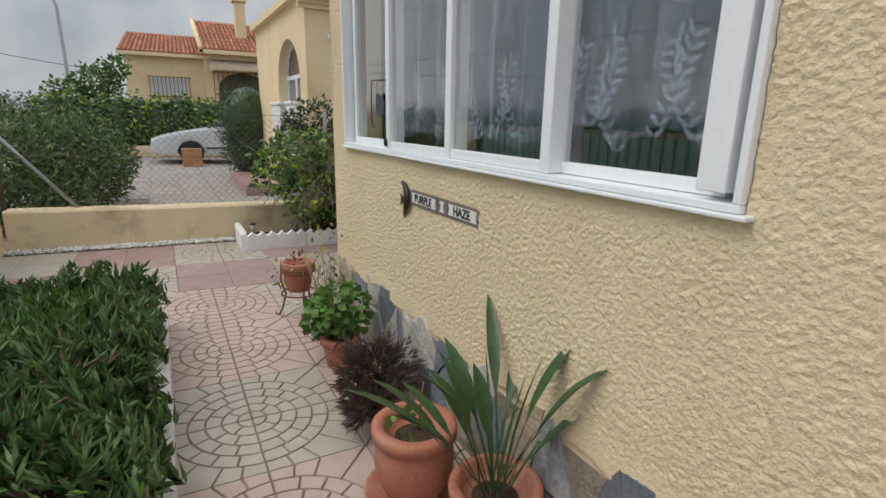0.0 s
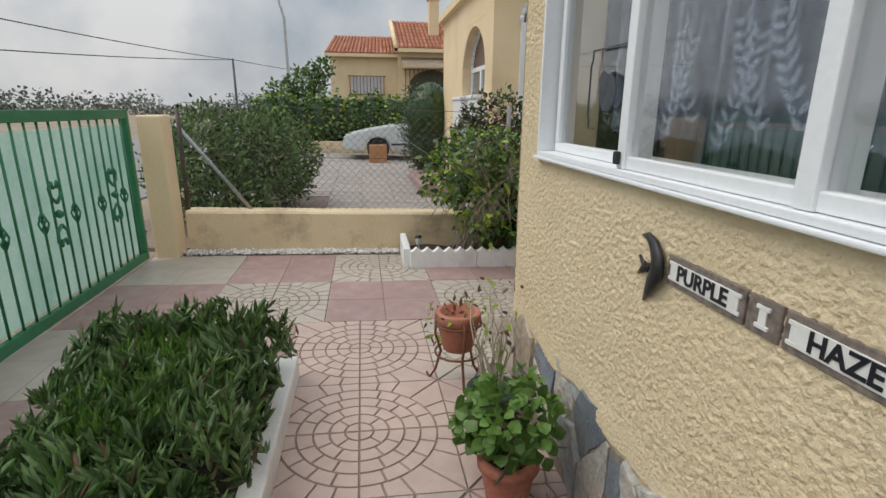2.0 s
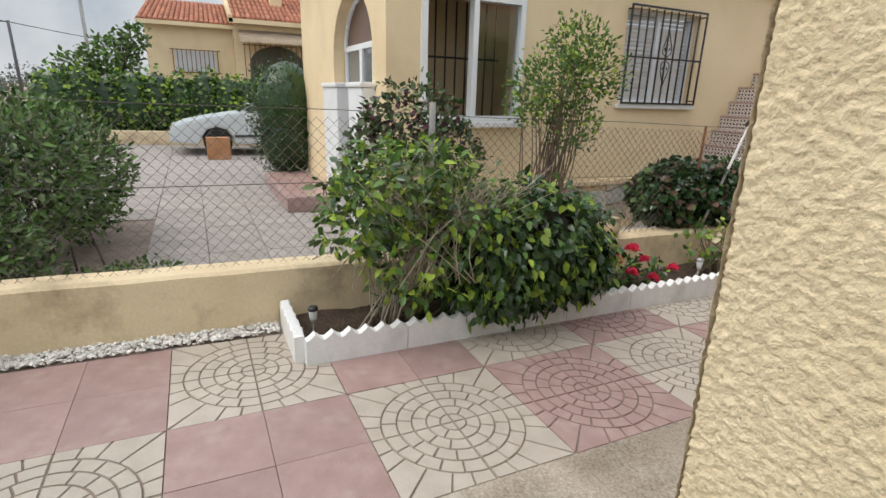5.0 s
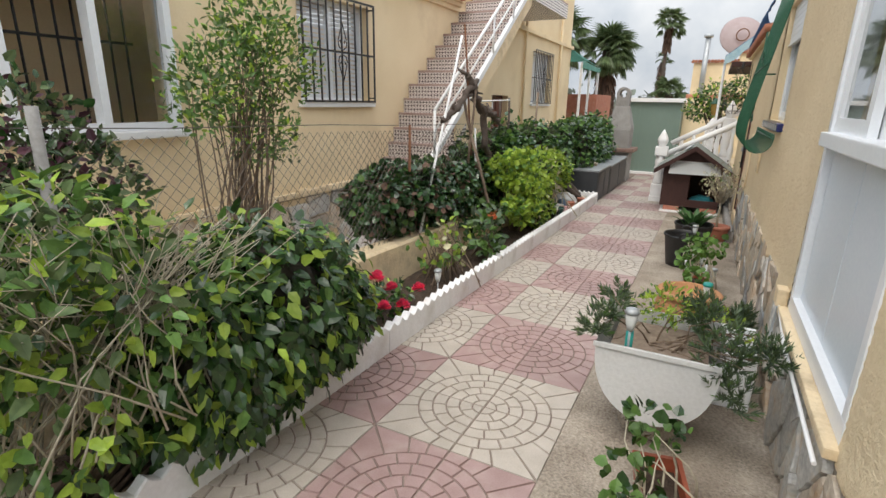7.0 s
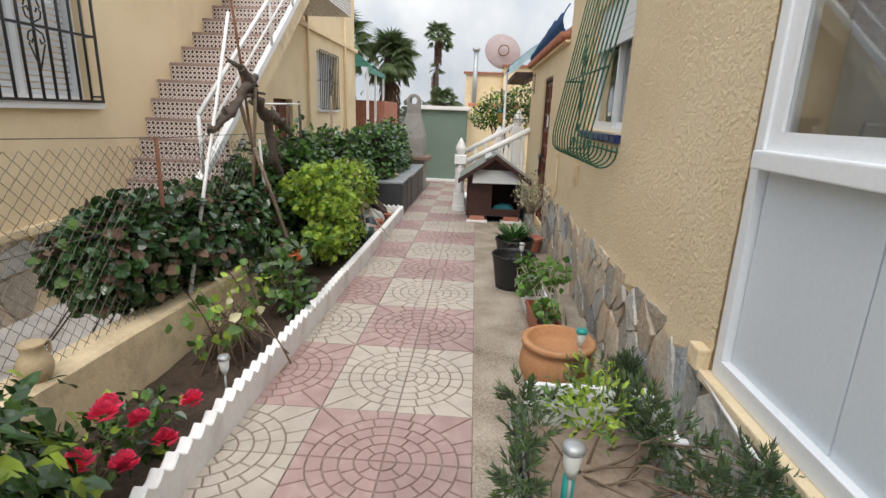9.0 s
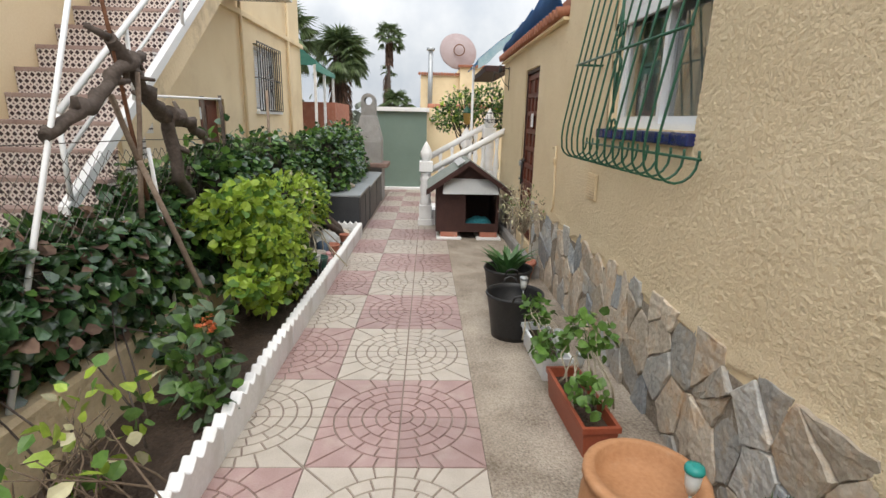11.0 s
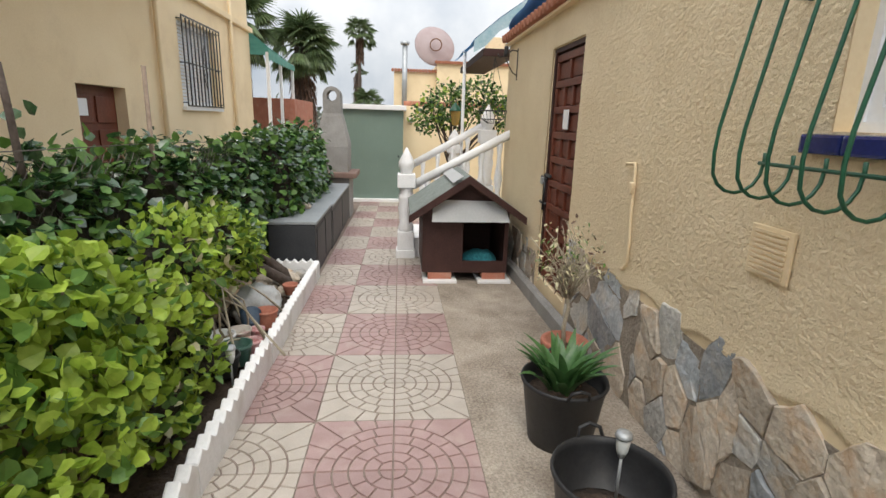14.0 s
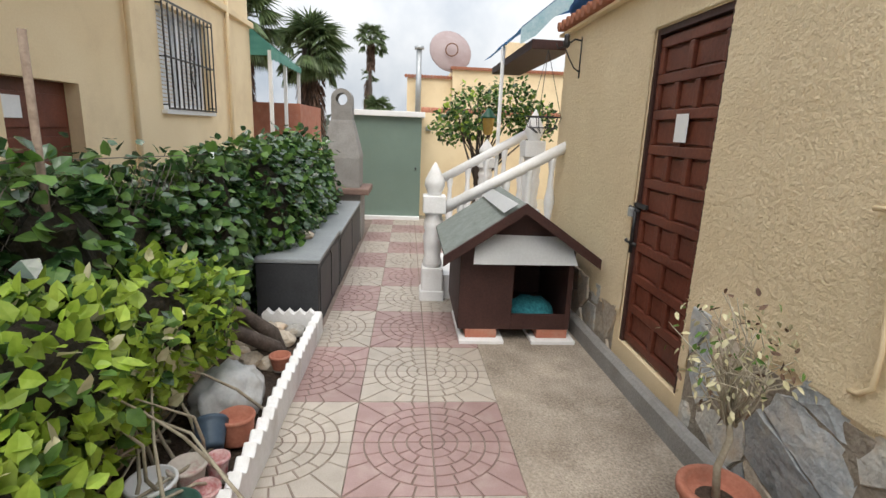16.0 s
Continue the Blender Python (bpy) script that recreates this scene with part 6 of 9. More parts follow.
bm.faces.new([bm.verts.new((x, -0.26, z)) for x, z in [(2.6, 1.0)] + arc + [(4.4, 1.0)]])
part("arched_opening", bm, material("shaded_porch_green", ((0.07, 0.08, 0.06), (0.12, 0.13, 0.10)), 3, 0.8), house_c)
bm = bmesh.new()
for i in range(14):
    rod(bm, (2.45 + 0.17 * i, -0.34, 1.2), (2.45 + 0.17 * i, -0.34, 3.0), 0.014, 6)
rod(bm, (2.4, -0.34, 2.95), (4.8, -0.34, 2.95), 0.014, 6)
part("grille", bm, RUST, house_c)

lamp_post = thing("street_lamp", (-3.0, 30, 0), "tall grey street lamp with a curved arm", "street lamp")
bm = bmesh.new()
tube(bm, [(0, 0, 0), (0.03, 0, 3.5), (0.02, 0, 5.8), (-0.25, 0, 6.9), (-0.9, 0, 7.5), (-1.7, 0, 7.6)], 0.08, 8, taper=0.04)
part("pole", bm, GALVANISED, lamp_post)
bm = bmesh.new()
box(bm, -2.3, -1.6, -0.12, 0.12, 7.52, 7.66, 0.04)
part("lamp_head", bm, GALVANISED, lamp_post)
pole = thing("utility_pole", (-12.3, 60, 0), "grey wooden utility pole with cables", "utility pole")
bm = bmesh.new()
rod(bm, (0, 0, 0), (0, 0, 6.4), 0.14, 8, 0.11)
part("pole", bm, material("grey_pole", ((0.10, 0.10, 0.11), (0.16, 0.16, 0.17)), 3, 0.9), pole)
for p in ((-4.0, -30, -0.5), (-5.2, -30, -1.9), (16, 30, 0.0)):
    bm = bmesh.new()
    a, b = Vector((0, 0, 6.3)), Vector((p[0] * 1.0, p[1], 6.3 + p[2]))
    far = a + (b - a) * (1.5 if p[1] < 0 else 1)
    tube(bm, [a + (far - a) * (i / 14) - Vector((0, 0, 0.35 * 4 * (i / 14) * (1 - i / 14))) for i in range(15)], 0.03, 4)
    part("cable", bm, BLACK_IRON, pole)

# ------------------------------------------------------------ road, field and distant trees
ROAD = material("pale_road", ((0.20, 0.20, 0.20), (0.28, 0.275, 0.27)), 0.5, 0.95, bump=0.3, bump_scale=30)
road = tagged(mesh_object("road", a_box(-9.5, -2.6, -120, 200, -0.2, 0.135), ROAD), "pale grey lane beyond the green gate", "road", kind="structure")
rng = np.random.default_rng(5)
blobs = []
for i in range(110):
    a = radians(-25 + 205 * i / 110 + rng.uniform(-0.6, 0.6))
    d = rng.uniform(95, 150)
    s = rng.uniform(0.6, 1.5)
    blobs.append((-math.cos(a - radians(25)) * d, math.sin(a - radians(25)) * d, 1.2 * s, 4.2 * s, 4.2 * s, 2.1 * s))
# leaf colours greyed and paled, with the distance haze mixed in
FAR_LEAF = leaf_material("haze_paled_leaf", (0.11, 0.13, 0.105), (0.18, 0.20, 0.165), 0.8, 0.1)
woods = foliage("distant_trees", None, blobs, 30000, 0.6, 0.5, (FAR_LEAF,), (1,), 95, shell=0.1, floor_z=0.0)
tagged(woods, "hazy line of distant olive and carob trees", "trees", kind="stuff")

# ------------------------------------------------------------ wide window in the side wall
window_1 = tagged(new("window_1"), "wide white aluminium sliding window with lace curtains", "window", kind="structure")


def y_frame(bm, y0, y1, z0, z1, x, d, w):
    box(bm, x, x + d, y0, y1, z0, z0 + w, 0.004)
    box(bm, x, x + d, y0, y1, z1 - w, z1, 0.004)
    box(bm, x, x + d, y0, y0 + w, z0 + w, z1 - w, 0.004)
    box(bm, x, x + d, y1 - w, y1, z0 + w, z1 - w, 0.004)


bm = bmesh.new()
y_frame(bm, WIN_W[0], WIN_W[1], WIN_W[2], WIN_W[3], XW - 0.03, 0.12, 0.018)
part("window_frame", bm, WHITE_PVC, window_1)
part("sill", a_box(XW - 0.04, XW + 0.02, WIN_W[0] - 0.02, WIN_W[1] + 0.02, WIN_W[2] - 0.012, WIN_W[2] - 0.001, 0.004), WHITE_PVC, window_1)
part("inner_stop", a_box(XW + 0.10, XW + 0.22, WIN_W[0], WIN_W[1], WIN_W[2] - 0.002, WIN_W[2] + 0.03), WHITE_PVC, window_1)
part("edge_jamb", a_box(XW - 0.032, XW + 0.10, WIN_W[0] + 0.035, WIN_W[0] + 0.10, WIN_W[2] + 0.036, WIN_W[3] - 0.036, 0.004), WHITE_PVC, window_1)
edges = [3.595, 2.99, 2.39, 1.80, 1.28]
for i in range(4):
    y1, y0 = edges[i], edges[i + 1]
    x = XW - 0.012 if i in (1, 2) else XW + 0.03
    sash = new("sash")
    sash.parent = window_1
    bm = bmesh.new()
    y_frame(bm, y0 - 0.03, y1 + 0.0, WIN_W[2] + 0.019, WIN_W[3] - 0.019, x, 0.032, 0.034)
    part("sash_frame", bm, WHITE_PVC, sash)
    pane = part("pane", a_box(x + 0.012, x + 0.018, y0 - 0.0, y1 - 0.03, WIN_W[2] + 0.05, WIN_W[3] - 0.05), GLASS, sash)
    pane.visible_shadow = False
for y in (1.785, 2.375, 2.975):
    part("cover_mullion", a_box(XW - 0.02, XW + 0.066, y - 0.022, y + 0.020, WIN_W[2] + 0.019, WIN_W[3] - 0.019, 0.004), WHITE_PVC, window_1)
part("latch", a_box(XW - 0.034, XW - 0.021, 2.97, 2.992, WIN_W[2] + 0.03, WIN_W[2] + 0.065, 0.004), BLACK_PLASTIC, window_1)
# lace curtains in soft folds, with leaf motifs along the lower part
SHEER = bpy.data.materials.new("sheer_lace_sky_tint")
SHEER.use_nodes = True
sn_, sl_ = SHEER.node_tree.nodes, SHEER.node_tree.links
tr, ms, df = sn_.new("ShaderNodeBsdfTransparent"), sn_.new("ShaderNodeMixShader"), sn_["Principled BSDF"]
# white lace coloured blue for the sky's reflection in the panes
df.inputs["Base Color"].default_value = (0.50, 0.60, 0.78, 1)
df.inputs["Roughness"].default_value = 0.9
wv = sn_.new("ShaderNodeTexNoise")
wv.inputs["Scale"].default_value = 9
mrng = sn_.new("ShaderNodeMapRange")
mrng.inputs["From Min"].default_value, mrng.inputs["From Max"].default_value = 0.35, 0.7
mrng.inputs["To Min"].default_value, mrng.inputs["To Max"].default_value = 0.12, 0.32
sl_.new(wv.outputs["Fac"], mrng.inputs["Value"])
sl_.new(mrng.outputs["Result"], ms.inputs["Fac"])
sl_.new(tr.outputs["BSDF"], ms.inputs[1])
sl_.new(df.outputs["BSDF"], ms.inputs[2])
sl_.new(ms.outputs["Shader"], sn_["Material Output"].inputs["Surface"])
LACE = SHEER.copy()
LACE.name = "lace_embroidery"
for node in LACE.node_tree.nodes:
    if node.type == "MAP_RANGE":
        node.inputs["To Min"].default_value, node.inputs["To Max"].default_value = 0.22, 0.42


def curtain(y0, y1, phase, bottom):
    t = thing("lace_curtain", (XW + 0.30, y0, 1.0), "sheer white lace curtain with leaf embroidery", "curtain", "lace curtains")
    verts, faces = [], []
    n = 90
    for i in range(n + 1):
        f = i / n
        x = 0.035 * math.sin(f * (y1 - y0) * 34 + phase) + 0.02 * math.sin(f * 11 + phase)
        hem = bottom + 0.06 * abs(math.sin(f * (y1 - y0) * 9 + phase))
        for z in (hem, 0.7, 1.6):
            verts.append((x, f * (y1 - y0), z))
    for i in range(n):
        for k in (0, 1):
            q = 3 * i + k
            faces.append((q, q + 3, q + 4, q + 1))
    data_part("cloth", verts, faces, SHEER, t, smooth=True)
    rng = np.random.default_rng(int(phase * 10) + 3)
    cy, cz, a = [], [], []
    for s in range(int((y1 - y0) / 0.13)):
        oy, oz, bend, side = 0.07 + 0.13 * s, rng.uniform(0.34, 0.42), rng.uniform(0.5, 1.1), rng.choice((-1, 1))
        for k in range(9):
            f = k / 8
            for w in (-1, 1):
                cy.append(oy + side * 0.09 * math.sin(bend * f * 2.2))
                cz.append(oz + 0.26 * f)
                a.append(1.57 - side * bend * f * 0.9 + w * 0.85)
    count, cy, cz, a = len(cy), np.array(cy), np.array(cz), np.array(a)
    p = np.stack([np.full(count, -0.07), cy, cz], 1)
    d = np.stack([np.zeros(count), np.cos(a), np.sin(a)], 1)
    leaves("embroidery", t, p, d, np.tile((-1.0, 0, 0), (count, 1)), np.full(count, 0.05), np.full(count, 0.017), (LACE,), (1,), rng, 0.0, 0.0)


curtain(1.15, 2.15, 0.3, 0.36)
curtain(2.2, 3.65, 1.7, 0.30)
# added sheet, wall and floor; the room's dimness is painted into them
tagged(mesh_object("dark_room_sheet", a_box(XW + 0.24, 4.29, YN - 0.26, YN - 0.232, -0.01, 2.39), DARK), "near-black sheet added inside the corner room for dimness", "wall", kind="structure")
room = tagged(mesh_object("room_wall", a_box(4.3, 4.4, -2.38, YN - 0.23, -0.1, 2.39), DARK), "added inner wall with the front room dimness in its colour", "wall", kind="structure")
tagged(mesh_object("room_floor", a_box(XW + 0.23, 11.2, -2.38, YN - 0.23, -0.12, -0.02), DARK), "inner floor coloured near-black for the unlit room", "floor", kind="structure")
# framed stencil on the end pane
MOTIF = material("dark_film_motif", ((0.03, 0.035, 0.045), (0.07, 0.08, 0.095)), 20, 0.4)
sten = thing("glass_sticker", (XW + 0.028, 3.18, 1.49), "dark rounded motif in a thin frame on the glass", "sticker")
bm = bmesh.new()
rod(bm, (0.0, 0.0, 0.0), (-0.003, 0.0, 0.0), 0.055, 18)
rod(bm, (-0.0005, 0.03, 0.035), (-0.0035, 0.03, 0.035), 0.03, 12)
part("motif", bm, MOTIF, sten)
bm = bmesh.new()
ring = [(0.0, y, z) for y, z in ((-0.08, -0.11), (-0.12, -0.11), (-0.12, -0.08), (-0.13, -0.07), (-0.13, 0.09), (-0.12, 0.10), (-0.12, 0.13), (0.12, 0.13), (0.12, 0.10), (0.13, 0.09), (0.13, -0.07), (0.12, -0.08), (0.12, -0.11), (0.08, -0.11))]
for a, b in zip(ring, ring[1:]):
    rod(bm, a, b, 0.003, 5)
part("border", bm, MOTIF, sten)

# swallow and name tiles under the window
bird = thing("iron_swallow", (XW + 0.002, 2.80, 1.07), "black cast swallow plaque on the wall", "wall ornament")
bm = bmesh.new()
tube(bm, [(-0.012, 0.036, 0.060), (-0.018, 0.0, 0.066), (-0.024, -0.038, 0.054), (-0.030, -0.068, 0.026), (-0.032, -0.074, -0.006), (-0.028, -0.052, -0.036), (-0.020, -0.026, -0.070), (-0.012, 0.002, -0.104)], 0.005, 9)
bm.verts.ensure_lookup_table()
for i, k in enumerate((0.7, 2.2, 3.6, 4.4, 4.8, 4.0, 2.7, 0.7)):
    ring = [bm.verts[9 * i + j] for j in range(9)]
    c = sum((v.co for v in ring), Vector()) / 9
    for v in ring:
        w = (v.co - c) * k
        v.co = c + Vector((w.x * 0.55, w.y, w.z))
part("body", bm, BLACK_IRON, bird, smooth=True)
for tip, r in (((-0.012, 0.038, 0.004), 0.009), ((-0.010, 0.040, -0.042), 0.012)):
    bm = bmesh.new()
    rod(bm, (-0.026, -0.050, -0.004), (-0.018, 0.0, -0.016), 0.014, 8, 0.011)
    rod(bm, (-0.018, -0.004, -0.014), tip, r, 8, 0.004)
    part("tail_feather", bm, BLACK_IRON, bird)
PLAQ_DARK = material("brown_plaque_border", ((0.10, 0.08, 0.07), (0.30, 0.25, 0.22)), 45, 0.5)
PLAQ_WHITE = material("white_plaque_glaze", ((0.72, 0.71, 0.69), (0.82, 0.81, 0.79)), 10, 0.25)
INK = material("black_glaze_lettering", ((0.015, 0.015, 0.02), (0.03, 0.03, 0.035)), 10, 0.3)


def plaque(y_hi, y_lo, text):
    t = thing("name_tile", (XW + 0.002, y_hi, 1.080), "glazed house-name tile with dark patterned border", "name tile", "house name tiles")
    w = y_hi - y_lo
    part("border", a_box(-0.016, 0.004, -w, 0, -0.036, 0.036, 0.003), PLAQ_DARK, t)
    bm = bmesh.new()
    if text == "1":
        box(bm, -0.019, -0.014, -w / 2 - 0.009, -w / 2 + 0.009, -0.022, 0.022, 0.001)
        for z in (-0.022, 0.014):
            box(bm, -0.0195, -0.014, -w / 2 - 0.016, -w / 2 + 0.016, z, z + 0.008, 0.001)
        part("numeral", bm, PLAQ_WHITE, t, "white numeral one")
        return
    box(bm, -0.019, -0.014, -w + 0.026, -0.026, -0.022, 0.022, 0.001)
    for y in (-0.022, -w + 0.022):
        for z in (-0.022, 0.014):
            box(bm, -0.0193, -0.014, y - 0.012, y + 0.012, z, z + 0.008, 0.001)
        box(bm, -0.0187, -0.014, y - 0.006, y + 0.006, -0.02, 0.02)
    part("face", bm, PLAQ_WHITE, t)
    cu = bpy.data.curves.new("lettering", "FONT")
    cu.body, cu.align_x, cu.align_y = text, "CENTER", "CENTER"
    cu.size, cu.extrude, cu.offset = 0.050, 0.0008, 0.0013
    cu.materials.append(INK)
    o = new("lettering", cu)
    o.parent = t
    k = min(1.0, (w - 0.06) / (0.030 * max(len(text), 1)))
    o.matrix_basis = pose(-0.0202, -w / 2, 0.0, 90, 0, -90) @ Matrix.Diagonal((k, 1, 1, 1))


plaque(2.71, 2.458, "PURPLE")
plaque(2.452, 2.372, "1")
plaque(2.366, 2.135, "HAZE")

# ------------------------------------------------------------ pots along the side wall
t = potted("geranium_pot", 1.09, 2.05, "wide glazed terracotta pot on a saucer with a small geranium", TERRACOTTA, 0.135, 0.09, 0.30, belly=0.03, lip=0.02, lip_h=0.045)
bm = bmesh.new()
lathe(bm, [(0.13, 0.0), (0.17, 0.006), (0.185, 0.03), (0.178, 0.032), (0.16, 0.012), (0.02, 0.01)], 28)
part("saucer", bm, TERRACOTTA, t)
foliage("leaves", t, [(-0.03, 0.0, 0.29, 0.07, 0.06, 0.05)], 18, 0.04, 0.045, (LEAF_LIME, LEAF_MID), (0.5, 0.5), 101, up=0.6)
bm = bmesh.new()
tube(bm, [(0.03, 0.02, 0.26), (0.035, 0.02, 0.36), (0.05, 0.03, 0.43)], 0.004, 5)
part("stalk", bm, TWIG, t)
t = potted("strelitzia_pot", 1.22, 1.72, "terracotta pot of tall strap-leaved bird-of-paradise", TERRACOTTA, 0.14, 0.10, 0.24)
blades("leaf_blade", t, (0, 0, 0.2), 17, 0.62, 0.062, LEAF_BLADE, 103, 0.07, 0.46, segs=9, curl=0.35, stalk=0.45)
blades("stalk", t, (0, 0, 0.2), 5, 0.50, 0.012, LEAF_BLADE, 104, 0.05, 0.3, curl=0.2)
t = potted("dry_lavender", 1.16, 2.62, "dried brown lavender bush in a low clay pot", TERRACOTTA, 0.11, 0.09, 0.11)
rng = np.random.default_rng(7)
tips, u = blob_points([(0.0, 0.0, 0.22, 0.22, 0.21, 0.17), (-0.08, -0.15, 0.15, 0.16, 0.14, 0.12)], 560, rng, 0.35)
ax = u + np.array((0, 0, 0.35))
ax /= np.linalg.norm(ax, axis=1, keepdims=True)
rosettes("sprig_mass", t, tips, ax, 9, 0.045, 0.004, (LEAF_PURPLE, LEAF_DRY), (0.7, 0.3), 105, 0.5)
stems("twig", t, (0, 0, 0.08), [(0.0, 0.0, 0.22, 0.2, 0.18, 0.15)], 60, 0.003, TWIG, 106, 0.04)
t = potted("green_geranium", 1.16, 3.15, "leafy green geranium in a clay pot", TERRACOTTA, 0.10, 0.075, 0.18)
foliage("leaves", t, [(0.0, 0.0, 0.34, 0.17, 0.17, 0.14), (-0.06, 0.1, 0.24, 0.12, 0.12, 0.1)], 520, 0.044, 0.048, (LEAF_IVY_NEW, LEAF_MID), (0.6, 0.4), 107, up=0.4, fold=0.4)
stems("stem", t, (0, 0, 0.14), [(0.0, 0.0, 0.33, 0.14, 0.14, 0.1)], 14, 0.006, TWIG, 108, 0.04)
t = potted("twiggy_plant", 1.24, 3.68, "green plastic pot with a bare twiggy plant", material("dark_green_plastic", ((0.02, 0.05, 0.03), (0.03, 0.07, 0.045)), 5, 0.5), 0.11, 0.085, 0.14)
stems("twig", t, (0, 0, 0.1), [(0.02, 0.05, 0.5, 0.13, 0.15, 0.2)], 24, 0.005, TWIG_PALE, 109, 0.03, inside=1.0)
foliage("leaves", t, [(0.02, 0.05, 0.5, 0.15, 0.17, 0.2)], 36, 0.045, 0.02, (LEAF_DRY, LEAF_LIME), (0.6, 0.4), 110, down=0.5)
t = thing("pot_stand", (1.13, 3.98, gz(1.1)), "hanging clay pot on a rusty wrought-iron stand", "pot stand")
bm = bmesh.new()
for k in range(3):
    a = 2 * math.pi * k / 3 + 0.6
    c, s = math.cos(a), math.sin(a)
    tube(bm, [(c * 0.115, s * 0.115, 0.36), (c * 0.12, s * 0.12, 0.25), (c * 0.09, s * 0.09, 0.16), (c * 0.12, s * 0.12, 0.05), (c * 0.15, s * 0.15, 0.0), (c * 0.17, s * 0.17, 0.025)], 0.007, 6)
for z in (0.33, 0.17):
    pts = [(0.116 * math.cos(2 * math.pi * i / 20), 0.116 * math.sin(2 * math.pi * i / 20), z) for i in range(21)]
    tube(bm, pts, 0.006, 5)
part("frame", bm, RUST, t)
bm = pot_mesh(0.108, 0.075, 0.2, lip=0.006, lip_h=0.05)
bmesh.ops.translate(bm, verts=bm.verts, vec=(0, 0, 0.19))
part("pot", bm, TERRACOTTA, t)
foliage("withered_leaves", t, [(0, 0, 0.38, 0.14, 0.14, 0.07), (-0.1, 0.05, 0.3, 0.08, 0.08, 0.1)], 90, 0.05, 0.018, (LEAF_DRY, LEAF_LIME, LEAF_PALE), (0.5, 0.3, 0.2), 112, down=0.6)

# ------------------------------------------------------------ succulent hedge by the gate
suc = thing("succulent_bed", (-0.1, 2.5, gz(0)), "dense low hedge of finger-leaved succulents in a white kerbed bed", "succulent hedge")
part("bed_kerb", a_box(0.33, 0.42, -2.3, 1.62, -0.02, 0.10, 0.012), WHITE_KERB, suc, "white painted kerb")
part("bed_kerb", a_box(-0.36, 0.325, 1.55, 1.62, -0.02, 0.10, 0.012), WHITE_KERB, suc, "white painted kerb")
part("bed_soil", a_box(-0.36, 0.325, -2.3, 1.545, -0.02, 0.07), SOIL, suc)
rng = np.random.default_rng(9)
n = 2300
px, py = rng.uniform(0, 1, n), rng.uniform(-1.75, 1.62, n)
west = -0.37 + 0.05 * np.sin(py * 3.0)
px = west + (0.40 - west) * px
edge = np.minimum(np.minimum((px - west + 0.08) / 0.16, (0.48 - px) / 0.16), np.minimum((1.70 - py) / 0.22, (py + 1.9) / 0.2)).clip(0, 1)
lump = np.array([0.06 * noise.noise(Vector((a * 4, b * 4, 0))) for a, b in zip(px, py)])
pz = 0.11 + 0.26 * np.sqrt(edge) + 2.3 * lump + rng.uniform(-0.08, 0.07, n)
tips = np.stack([px, py, pz], 1)
ax = np.stack([rng.normal(0, 0.6, n) + (px + 0.03) * 0.7 * (1 - edge), rng.normal(0, 0.6, n) + 0.5 * (1 - edge) * np.sign(py), np.full(n, 0.9)], 1)
ax /= np.linalg.norm(ax, axis=1, keepdims=True)
keep = rng.uniform(0, 1, n)
rosettes("shoot", suc, tips[keep < 0.6], ax[keep < 0.6], 9, 0.078, 0.0165, (LEAF_FINGER, LEAF_MID, LEAF_FICUS), (0.78, 0.12, 0.10), 115, 0.6, -0.22)
rosettes("small_shoot", suc, tips[keep >= 0.6] + np.array((0, 0, 0.02)), ax[keep >= 0.6], 8, 0.062, 0.013, (LEAF_FINGER, LEAF_MID, LEAF_DRY), (0.74, 0.14, 0.12), 118, 0.5, -0.2)
n2 = 240
o2 = np.stack([rng.uniform(-0.2, 0.15, n2), rng.uniform(0.6, 1.35, n2), np.full(n2, 0.40)], 1)
rosettes("young_shoot_mass", suc, o2, np.tile((0, 0, 1.0), (n2, 1)) + rng.normal(0, 0.25, (n2, 3)), 10, 0.06, 0.012, (LEAF_IVY_NEW, LEAF_MID), (0.6, 0.4), 116, 0.6, -0.1)
shade_core(suc, [(0.0, y, 0.12, 0.36, 0.36, 0.14) for y in (-1.5, -1.0, -0.5, 0.0, 0.5, 1.0, 1.3)], 0.95)
stems("runner", suc, (0, 0, 0.05), [(0.0, 0.0, 0.33, 0.42, 1.4, 0.13)], 70, 0.0045, TWIG, 117, 0.12, inside=0.8)

# ------------------------------------------------------------ green iron gate with frosted sheet
gate = thing("green_gate", (-1.22, 6.28, gz(-1.2)), "green iron gate with twisted bars backed by frosted plastic", "gate")
GH, GL = 1.28, 6.4
for z, h in ((0.02, 0.07), (GH - 0.07, 0.07)):
    part("rail", a_box(-0.02, 0.02, -GL, 0, z, z + h, 0.005), GATE_GREEN, gate)
for y in (-0.05, -3.2, -GL):
    part("stile", a_box(-0.022, 0.022, y, y + 0.05, 0.02, GH, 0.005), GATE_GREEN, gate)
for i in range(int(GL / 0.12)):
    y = -0.12 - 0.12 * i
    bm = bmesh.new()
    rod(bm, (0, y, 0.08), (0, y, GH - 0.06), 0.0085, 6)
    if i % 3 == 1:
        for zz in (0.62,):
            for k in range(4):
                a = math.pi / 2 * k
                tube(bm, [(0, y, zz - 0.07), (0.022 * math.cos(a), y + 0.022 * math.sin(a), zz - 0.03), (0.026 * math.cos(a + 0.7), y + 0.026 * math.sin(a + 0.7), zz), (0.022 * math.cos(a + 1.4), y + 0.022 * math.sin(a + 1.4), zz + 0.03), (0, y, zz + 0.07)], 0.006, 5)
    part("bar", bm, GATE_GREEN, gate)
